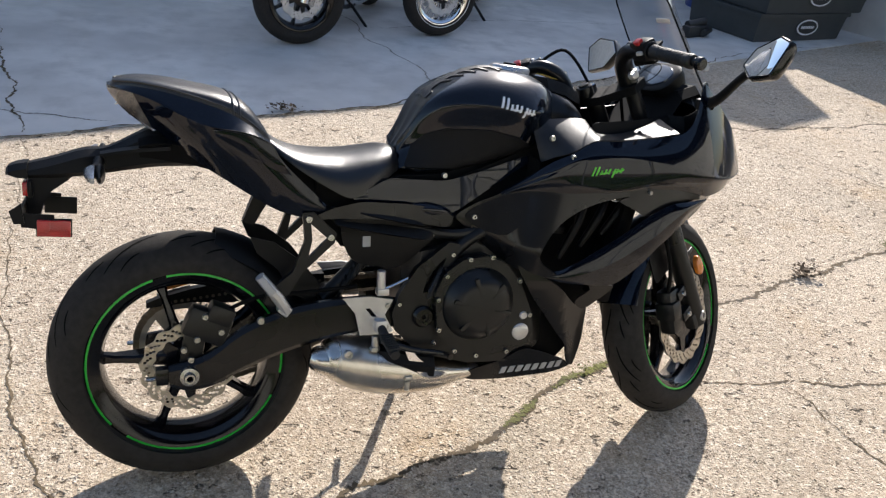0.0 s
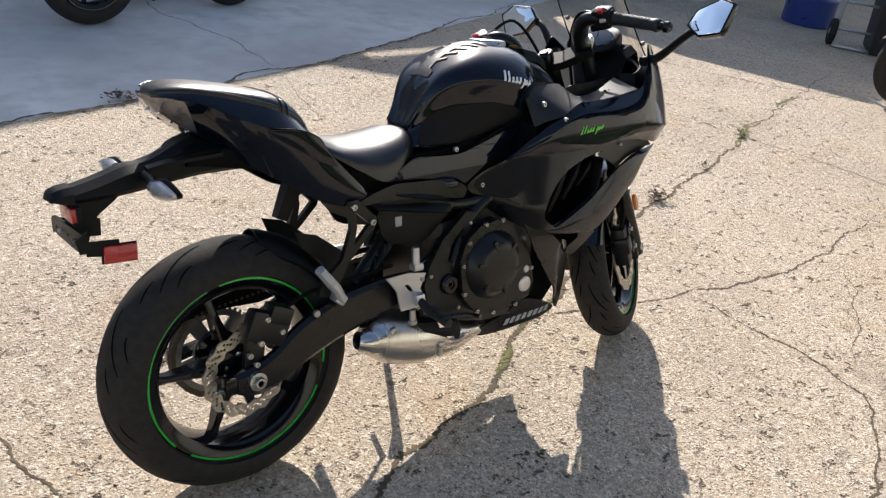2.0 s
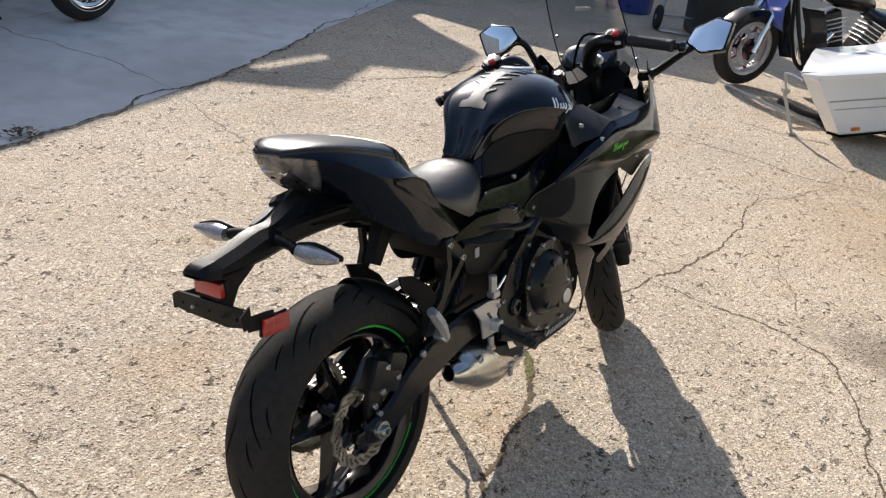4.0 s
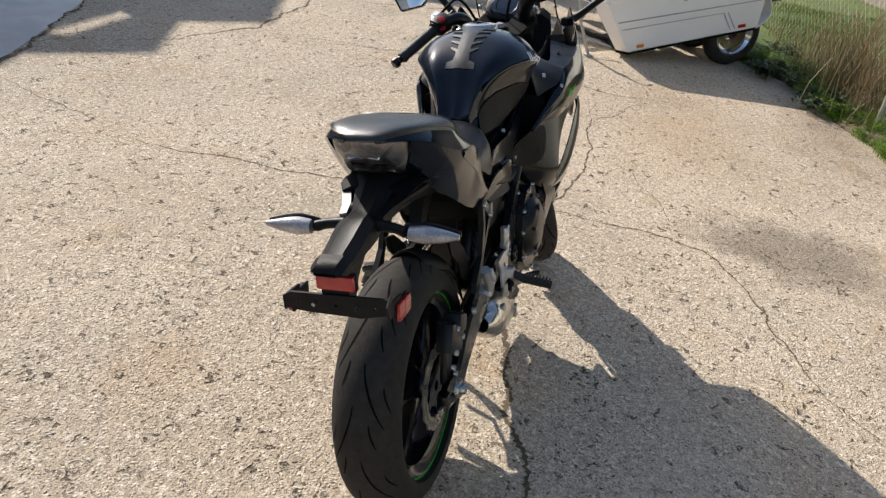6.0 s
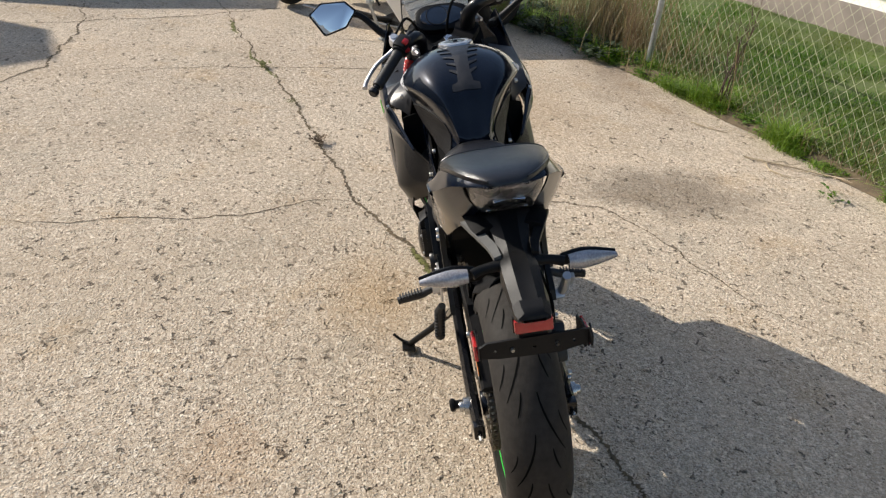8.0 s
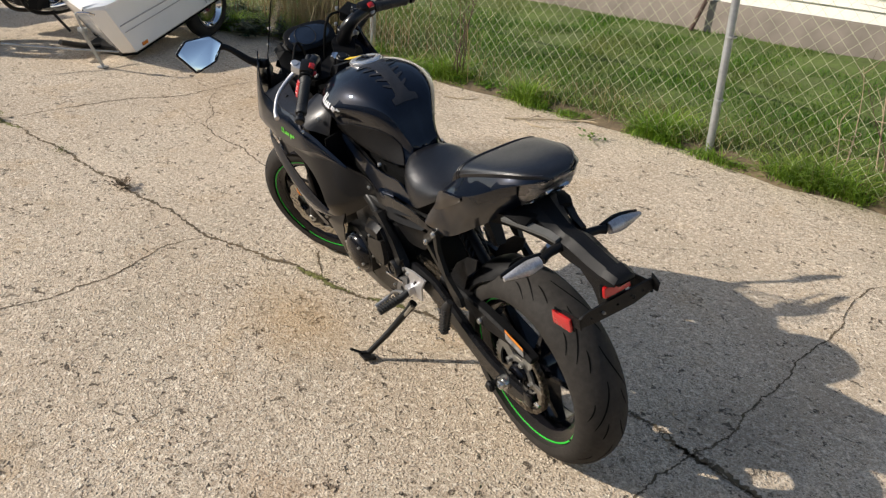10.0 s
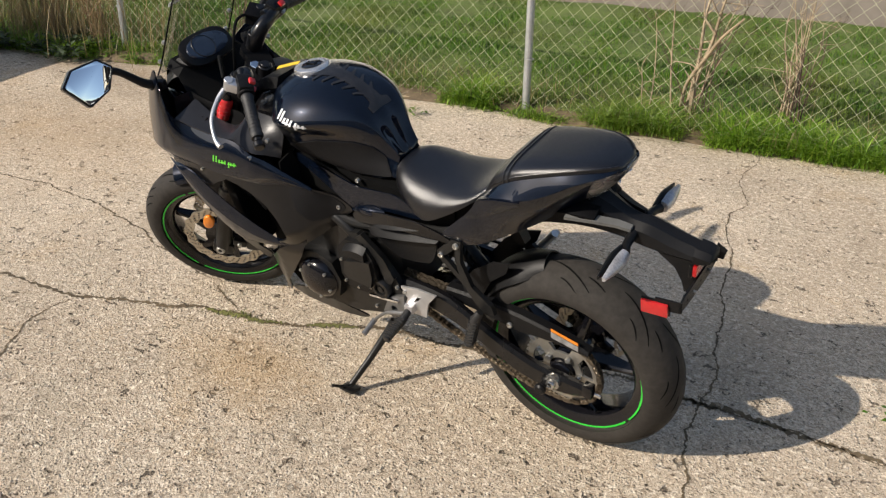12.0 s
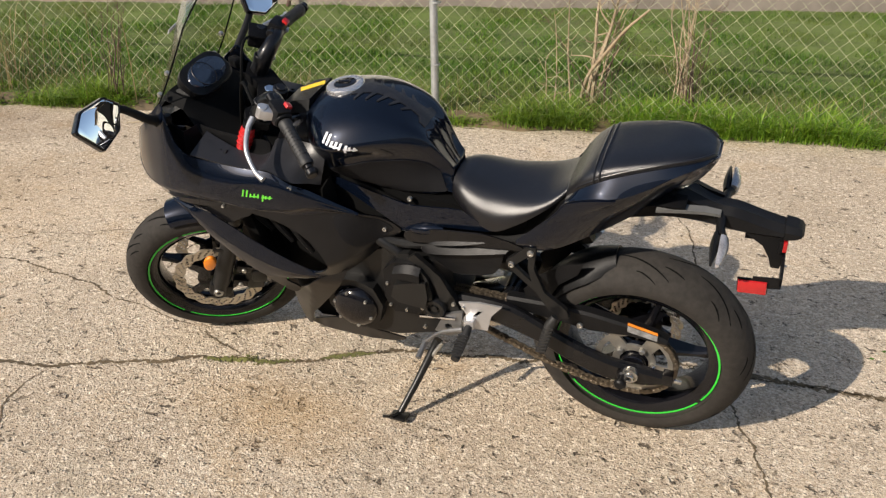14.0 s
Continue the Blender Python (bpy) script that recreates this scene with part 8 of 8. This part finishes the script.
def parked_motorcycle(label, at, heading, steer, paint, style, R, screen=False):
    """A standing motorcycle, its foot of the front tyre at a place, its tail towards a heading."""
    root = thing("parked_motorcycle", label, "motorcycle", Matrix.Translation(Vector((at[0], at[1], 0.006))) @ pose(0, 0, 0, 0, 0, heading), group="motorcycles parked by the workshop")
    turn = pose(0, 0, R, 0, 0, steer)
    cycle_wheel(root, turn, R, 0.14, style)
    back = cycle_wheel(root, pose(1.58, 0, R), R, 0.17, style)
    back.name = "rear_wheel"
    for s in (1, -1):
        part("fork_leg", moved(tube([(0, s * 0.10, -0.02), (0.09, s * 0.10, 0.30), (0.20, s * 0.10, 0.62)], [0.030, 0.027, 0.022], 14, False), turn), M_CHROME, root)
        part("handlebar", tube([(0.28, s * 0.05, 1.00), (0.30, s * 0.22, 1.06), (0.42, s * 0.40, 1.04)], [0.012, 0.012, 0.016], 10), M_CHROME, root)
        part("shock", tube([(1.50, s * 0.15, R + 0.02), (1.34, s * 0.15, 0.62)], 0.028, 12, False), M_CHROME, root)
    rows = []
    for k in range(13):
        a = radians(30 + 120 * k / 12)
        rows.append([((R + 0.03) * math.cos(a) + 0.0, hw, (R + 0.03) * math.sin(a) - drop) for hw, drop in ((-0.085, 0.07), (-0.07, 0.02), (0, 0), (0.07, 0.02), (0.085, 0.07), (0.08, 0.075), (0.065, 0.028), (0, 0.008), (-0.065, 0.028), (-0.08, 0.075))])
    part("front_mudguard", moved(loft(rows), turn), paint, root)
    rows = []
    for k in range(13):
        a = radians(10 + 135 * k / 12)
        rows.append([(1.58 + (R + 0.05) * math.cos(a), hw, R + (R + 0.05) * math.sin(a) - drop) for hw, drop in ((-0.11, 0.14), (-0.10, 0.03), (0, 0), (0.10, 0.03), (0.11, 0.14), (0.10, 0.14), (0.09, 0.038), (0, 0.008), (-0.09, 0.038), (-0.10, 0.14))])
    part("rear_mudguard", loft(rows), paint, root)
    part("fuel_tank", loft([[(x, w * math.cos(a), z + h * math.sin(a)) for a in [k * math.tau / 20 for k in range(20)]] for x, w, z, h in smooth_table([(0.32, 0.05, 0.90, 0.05), (0.40, 0.12, 0.90, 0.10), (0.60, 0.155, 0.87, 0.125), (0.80, 0.12, 0.82, 0.09), (0.92, 0.05, 0.79, 0.05)], 18)]), paint, root)
    part("seat", loft([[(x, w * math.cos(a), z + h * math.sin(a)) for a in [k * math.tau / 20 for k in range(20)]] for x, w, z, h in smooth_table([(0.86, 0.08, 0.76, 0.05), (1.00, 0.16, 0.71, 0.06), (1.22, 0.18, 0.72, 0.07), (1.36, 0.15, 0.80, 0.07), (1.62, 0.13, 0.82, 0.06), (1.72, 0.06, 0.82, 0.04)], 24)]), M_VINYL, root)
    eng = part("engine", join(box((0.42, 0.26, 0.24), (0.78, 0, 0.32), 0.05), moved(box((0.14, 0.20, 0.34), (0, 0, 0.17), 0.02), pose(0.70, 0, 0.40, 0, -22, 0)), moved(box((0.14, 0.20, 0.34), (0, 0, 0.17), 0.02), pose(0.88, 0, 0.40, 0, 22, 0))), M_ENGINE, root)
    for k in range(6):
        for ang, x in ((-22, 0.70), (22, 0.88)):
            part("cooling_fin", moved(box((0.17, 0.23, 0.008), (0, 0, 0.10 + 0.036 * k), 0.002), pose(x, 0, 0.40, 0, ang, 0)), M_ALU, eng)
    part("engine_cover", moved(lathe([(0.0005, -0.05), (0.07, -0.045), (0.10, -0.02), (0.105, 0.03)], 28), pose(0.76, -0.13, 0.32)), M_CHROME, eng)
    part("engine_cover", moved(lathe([(0.0005, 0.05), (0.07, 0.045), (0.10, 0.02), (0.105, -0.03)], 28), pose(0.76, 0.13, 0.32)), M_CHROME, eng)
    for s in (1, -1):
        part("exhaust_pipe", tube([(0.62, s * 0.10, 0.55), (0.52, s * 0.16, 0.38), (0.62, s * 0.18, 0.22), (1.00, s * 0.19, 0.22), (1.80, s * 0.20, 0.25)], [0.024, 0.024, 0.026, 0.040, 0.045], 14), M_CHROME, root)
        part("frame_tube", tube([(0.26, 0, 0.84), (0.40, s * 0.10, 0.42), (0.60, s * 0.11, 0.17), (1.15, s * 0.11, 0.20), (1.25, s * 0.11, 0.60)], 0.018, 10), M_FRAME, root)
    part("headlamp", moved(lathe([(0.0005, -0.09), (0.07, -0.085), (0.095, -0.06), (0.10, 0.0), (0.08, 0.08), (0.03, 0.12)], 28, "x"), pose(0.16, 0, 0.86)), M_CHROME, root)
    part("side_stand", tube([(0.72, -0.10, 0.20), (0.80, -0.24, 0.0)], 0.012, 8, False), M_FRAME, root)
    if screen:
        part("fairing", loft([[(x, -w, z), (x - 0.03, 0, z + 0.01), (x, w, z), (x + 0.02, w * 0.9, z), (x - 0.01, 0, z + 0.01), (x + 0.02, -w * 0.9, z)] for x, w, z in ((0.16, 0.20, 0.52), (0.10, 0.27, 0.70), (0.14, 0.30, 0.90), (0.22, 0.26, 1.05))]), M_BLUE, root, "blue fairing")
        for s in (1, -1):
            part("lower_fairing", loft([[(x, s * (w - 0.06), z), (x + 0.03, s * w, z), (x + 0.16, s * w, z), (x + 0.14, s * (w - 0.05), z)] for x, w, z in ((0.40, 0.30, 0.24), (0.34, 0.38, 0.42), (0.28, 0.40, 0.60), (0.22, 0.36, 0.74))]), M_SATIN, root, "glossy dark lower fairing")
    else:
        part("radiator_cover", box((0.05, 0.26, 0.30), (0.40, 0, 0.58), 0.02, (0, 14, 0)), M_BLUE, root)
    return root


parked_motorcycle("black cruiser motorcycle with black cast wheel, standing in shade", (0.98, 4.02), 58, -50, M_PAINT, "cast", 0.325)
parked_motorcycle("cruiser motorcycle with chrome spoked whitewall wheel, in shade", (2.12, 4.40), 58, -48, M_SATIN, "wire", 0.310)
parked_motorcycle("touring motorcycle with maroon mag wheel beyond the trailer", (6.02, 1.02), -53.6, 24, M_SATIN, "solid", 0.315, True)

# ---------------------------------------------------------------- small white trailer, nose down
TU, TN = Vector((0.593, -0.805, 0)).normalized(), Vector((0.805, 0.593, 0)).normalized()
TO = Vector((5.12, -0.03, 0))
trailer = thing("trailer", "small white cargo trailer with a lid, nose resting low", "trailer", Matrix((( TU.x, TN.x, 0, TO.x), (TU.y, TN.y, 0, TO.y), (0, 0, 1, 0), (0, 0, 0, 1))))


def tz(s, f):
    """Height of the sloping box at s along it: f 0 at its floor, 1 at the lid's seam."""
    return (1 - f) * (0.055 + 0.252 * s) + f * (0.472 + 0.215 * s)


LOW = [(0.03, 0.0), (-0.02, 0.10), (0.22, 0.60), (1.16, 0.62), (1.16, 0.0)]
TOPP = [(-0.25, 0.0), (-0.31, 0.14), (-0.04, 0.68), (1.14, 0.70), (1.14, 0.0)]


def trailer_ring(f, grow=0.0):
    pts = []
    for (a, b), (c, d) in zip(LOW, TOPP):
        s, w = a + (c - a) * f, b + (d - b) * f
        cs, cw = 0.5, 0.33
        pts.append((s + math.copysign(grow, s - cs), w + math.copysign(grow, w - cw), tz(s, f)))
    return pts


bm = loft([trailer_ring(0.0), trailer_ring(0.03, 0.008), trailer_ring(0.5, 0.008), trailer_ring(1.0, 0.008)])
bmesh.ops.bevel(bm, geom=[e for e in bm.edges if e.calc_face_angle(0) > 0.3], offset=0.010, segments=2, affect="EDGES")
body = part("body", bm, M_WHITE, trailer, "white moulded trailer body", 30)


def seam(p, q, r=0.0035):
    a = [(-0.0115, *x) for x in (p, q)]
    return tube([(x[1], x[0], tz(x[1], x[2])) for x in a], r, 6, False)


part("seam", seam((-0.13, 0.62), (1.12, 0.62), 0.005), M_WHITELINE, body, "grey moulded groove")
part("seam", seam((-0.08, 0.47), (0.80, 0.47)), M_WHITELINE, body)
part("seam", seam((0.80, 0.47), (0.91, 0.08)), M_WHITELINE, body)
part("seam", seam((0.84, 0.47), (0.95, 0.08)), M_WHITELINE, body)
part("floor_edge", loft([[(s, w, tz(s, 0) - 0.02), (s, w, tz(s, 0) + 0.002)] for s, w in [(p[0], p[1] - 0.0) for p in LOW] + [LOW[0]]], False, False), M_DARK, trailer)
# lid: a shallow shell that sweeps up towards the rear
rows = []
for k in range(21):
    f = k / 20
    s0 = -0.33 + 1.49 * f
    near = -0.014 + (0.0 if s0 > -0.25 else 0.14 * min(1, (-0.25 - s0) / 0.06))
    far = 0.71 if s0 > -0.04 else 0.14 + (0.57) * (s0 + 0.33) / 0.29
    zb = 0.474 + 0.215 * s0
    rise = 0.045 + 0.26 * (max(0, s0 - 0.25) / 0.9) ** 1.9
    mid = (near + far) / 2
    half = max(0.01, (far - near) / 2)
    sec = [(near, zb), (near - 0.004, zb + 0.030), (near + 0.25 * rise, zb + 0.8 * rise), (near + 0.02 + 0.5 * rise, zb + rise), (mid, zb + rise + 0.012), (far - 0.02, zb + rise), (far, zb + 0.030), (far, zb)]
    if f == 0:
        sec = [(mid + (w - mid) * 0.7, zb + (z - zb) * 0.5) for w, z in sec]
    rows.append([(s0, w, z) for w, z in sec])
lid = part("lid", loft(rows), M_WHITE, trailer, "glossy white lid that sweeps up", 40)
part("latch", join(box((0.050, 0.012, 0.022), (0.40, -0.020, tz(0.40, 1.0) + 0.012), 0.004, (0, -12, 0)), box((0.034, 0.014, 0.055), (0.405, -0.016, tz(0.405, 1.0) - 0.030), 0.004, (0, -12, 0))), M_BOLT, lid, "grey metal latch")
part("front_marker", box((0.062, 0.010, 0.026), (0.115, -0.014, 0.124), 0.003, (0, -13, 0)), M_AMBER, body, "orange side marker")
part("rear_marker", box((0.070, 0.010, 0.026), (1.01, -0.014, 0.352), 0.003, (0, -13, 0)), M_RED, body, "red side marker")
part("rear_fender", loft([[(s, w, z) for w in (-0.012, 0.16)] + [(s, w, z - 0.02) for w in (0.16, -0.012)] for s, z in ((1.14, 0.62), (1.20, 0.60), (1.245, 0.54), (1.26, 0.47), (1.22, 0.41), (1.16, 0.36))]), M_WHITE, trailer)
part("rear_end", box((0.20, 0.66, 0.16), (1.24, 0.34, 0.84), 0.03, (0, -12, 0)), M_WHITE, trailer)
part("tail_lamp", box((0.035, 0.05, 0.11), (1.168, 0.0, 0.66), 0.006, (0, -12, 0)), M_RED, trailer, "red upright tail lamp")
part("bumper", box((0.10, 0.62, 0.07), (1.30, 0.33, 0.60), 0.012, (0, -12, 0)), M_BLACKBIN, trailer)
for w in (0.10, 0.58):
    wh = new("wheel")
    wh.parent = trailer
    wh.matrix_local = pose(1.02, w, 0.262)
    t, _, _ = tyre_bm(0.262, 0.13, 0.165, 48)
    part("tyre", t, M_RUBBER, wh, "", 60)
    part("rim", lathe([(0.165, -0.052), (0.172, -0.058), (0.160, -0.060), (0.145, -0.045), (0.13, -0.02), (0.06, -0.012), (0.045, -0.03), (0.0005, -0.032)], 40), M_CHROME, wh, "chrome wheel rim")
    part("hub_cap", lathe([(0.0005, -0.050), (0.030, -0.048), (0.042, -0.036), (0.044, -0.02)], 24), M_MAROON, wh)
part("axle", cyl((1.02, 0.05, 0.262), (1.02, 0.62, 0.262), 0.025), M_FRAME, trailer)
part("chassis", loft([[(s, 0.12, tz(s, 0) - 0.05), (s, 0.50, tz(s, 0) - 0.05), (s, 0.50, tz(s, 0) - 0.004), (s, 0.12, tz(s, 0) - 0.004)] for s in (0.05, 1.15)]), M_FRAME, trailer)
part("tongue", tube([(0.10, 0.40, 0.05), (-0.10, 0.40, 0.08), (-0.30, 0.42, 0.14)], 0.022, 8, False), M_FRAME, trailer)
jk = part("jack_leg", join(cyl((-0.30, 0.04, 0.02), (-0.44, 0.06, 0.30), 0.012), cyl((-0.40, 0.055, 0.22), (-0.47, 0.065, 0.42), 0.009), box((0.05, 0.05, 0.03), (-0.43, 0.06, 0.30), 0.006), box((0.06, 0.06, 0.012), (-0.295, 0.04, 0.010), 0.004)), M_GALV, trailer, "silver jack leg with chain")
part("jack_handle", tube([(-0.46, 0.06, 0.42), (-0.42, 0.02, 0.42), (-0.36, 0.0, 0.40)], 0.007, 8), M_CHROME, jk)
part("strut", tube([(-0.75, 0.50, 0.20), (-0.42, 0.20, 0.14), (-0.10, 0.06, 0.08)], 0.007, 8, False), M_GALV, trailer)

# ---------------------------------------------------------------- crates, barrel, hand truck, bins by the workshop
M_PLATE = mat("black_oval", (0.012, 0.012, 0.014), 0.4)


def crate(at, ang, size, label):
    root = thing("storage_crate", label, "crate", Matrix.Translation(Vector(at)) @ pose(0, 0, 0, 0, 0, ang), group="stacked crates")
    l, d, h = size
    part("body", loft([[(x0, y0, z), (x1, y0, z), (x1, y1, z), (x0, y1, z)] for x0, x1, y0, y1, z in ((0.03, l - 0.06, 0.03, d - 0.03, 0), (0.02, l - 0.05, 0.02, d - 0.02, 0.01), (0.0, l - 0.02, 0.0, d, h - 0.04), (-0.02, l, -0.02, d + 0.02, h - 0.038), (-0.02, l, -0.02, d + 0.02, h - 0.005), (-0.01, l - 0.01, -0.01, d + 0.01, h))]), M_CRATE, root, "", 25)
    ring = [(0.72 + 0.155 * math.cos(a), h * 0.5 + 0.075 * math.sin(a)) for a in [k * math.tau / 32 for k in range(32)]]
    core = [(0.72 + 0.138 * math.cos(a), h * 0.5 + 0.061 * math.sin(a)) for a in [k * math.tau / 32 for k in range(32)]]
    b = part("badge_ring", plate(ring, 0.006, [core], "xz", -0.008), M_WHITE_DECAL, root, "white oval badge ring")
    part("badge_plate", plate(core, 0.004, [], "xz", -0.008), M_PLATE, b)
    for k in range(7):
        u = 0.62 + 0.028 * k
        part("badge_bar", plate([(u, h * 0.5 - 0.012), (u + 0.018, h * 0.5 - 0.012), (u + 0.024, h * 0.5 + 0.014), (u + 0.006, h * 0.5 + 0.014)], 0.003, [], "xz", -0.0118), M_WHITE_DECAL, b)
    return root


ca = math.degrees(math.atan2(0.29, 1.30))
crate((5.29, 4.58, 0.006), ca, (1.33, 0.85, 0.27), "dark grey plastic crate with oval badge, on the apron")
crate((5.30, 4.53, 0.277), ca, (1.50, 0.85, 0.30), "dark grey plastic crate with oval badge, stacked on another")


def drum(name, at, r, h, material, label, category, rings=True):
    prof = [(0.0005, 0.0), (r * 0.94, 0.0), (r * 0.97, 0.015)]
    for k in range(1, 3):
        z = h * k / 3
        prof += [(r * 0.97, z - 0.03), (r, z - 0.015), (r, z + 0.015), (r * 0.97, z + 0.03)] if rings else [(r * (0.97 + 0.02 * k), z)]
    prof += [(r * 0.98, h - 0.03), (r, h - 0.02), (r, h), (r * 0.93, h), (r * 0.92, h - 0.02), (0.0005, h - 0.02)]
    return solid(name, lathe(prof, 40, "z"), material, label, category, Matrix.Translation(Vector(at)))


drum("barrel", (8.20, 3.08, 0.006), 0.27, 0.85, M_BLUE, "dark blue plastic barrel standing in shade", "barrel")
drum("barrel", (5.85, 6.05, 0.006), 0.30, 0.85, M_BLUE, "bright blue plastic barrel behind the crates", "barrel")
bn = thing("rubbish_bin", "black plastic bin with a ribbed lid, in shade", "bin", Matrix.Translation(Vector((7.90, 1.96, 0.004))) @ pose(0, 0, 0, 0, 0, -57))
part("body", loft([[(x, y, z) for x, y in ((-a, -b), (a, -b), (a, b), (-a, b))] for a, b, z in ((0.24, 0.24, 0), (0.25, 0.25, 0.02), (0.30, 0.30, 0.88), (0.31, 0.31, 0.885), (0.31, 0.31, 0.93))]), M_BLACKBIN, bn, "", 25)
part("lid", box((0.66, 0.68, 0.06), (0, 0, 0.965), 0.02), M_BLACKBIN, bn)
part("band", box((0.60, 0.60, 0.025), (0, 0, 0.60), 0.008), M_CRATE, bn)
ht = thing("hand_truck", "pale grey upright hand truck with black wheels", "hand truck", Matrix.Translation(Vector((7.58, 2.24, 0.004))) @ pose(0, 0, 0, 0, 0, -57))
for s in (1, -1):
    part("rail", tube([(s * 0.17, 0.0, 0.06), (s * 0.17, 0.10, 0.60), (s * 0.15, 0.19, 1.10)], 0.016, 10), M_GALV, ht)
    part("wheel", moved(lathe([(0.03, -0.025), (0.11, -0.03), (0.125, -0.015), (0.125, 0.015), (0.11, 0.03), (0.03, 0.025)], 28, "x", True), pose(s * 0.20, 0.03, 0.125)), M_RUBBER, ht, "black rubber wheel")
    part("wheel_hub", moved(lathe([(0.0005, -0.03), (0.03, -0.03), (0.032, 0.03), (0.0005, 0.03)], 16, "x"), pose(s * 0.20, 0.03, 0.125)), M_GALV, ht)
for k in range(4):
    part("crossbar", tube([(-0.17, 0.02 + 0.045 * k, 0.16 + 0.25 * k), (0, -0.01 + 0.045 * k, 0.17 + 0.25 * k), (0.17, 0.02 + 0.045 * k, 0.16 + 0.25 * k)], 0.013, 8), M_GALV, ht)
part("toe_plate", box((0.36, 0.10, 0.008), (0, -0.05, 0.010), 0.002), M_GALV, ht)
solid("machine_part", join(box((0.30, 0.10, 0.10), (0, 0, 0.05), 0.02, (0, 0, 20)), cyl((-0.1, 0, 0.10), (0.12, 0.05, 0.13), 0.035), cyl((0.05, -0.06, 0.04), (0.20, 0.06, 0.05), 0.03)), M_BLACKBIN, "black machine part lying on the apron", "machine part", Matrix.Translation(Vector((4.75, 4.75, 0.006))))
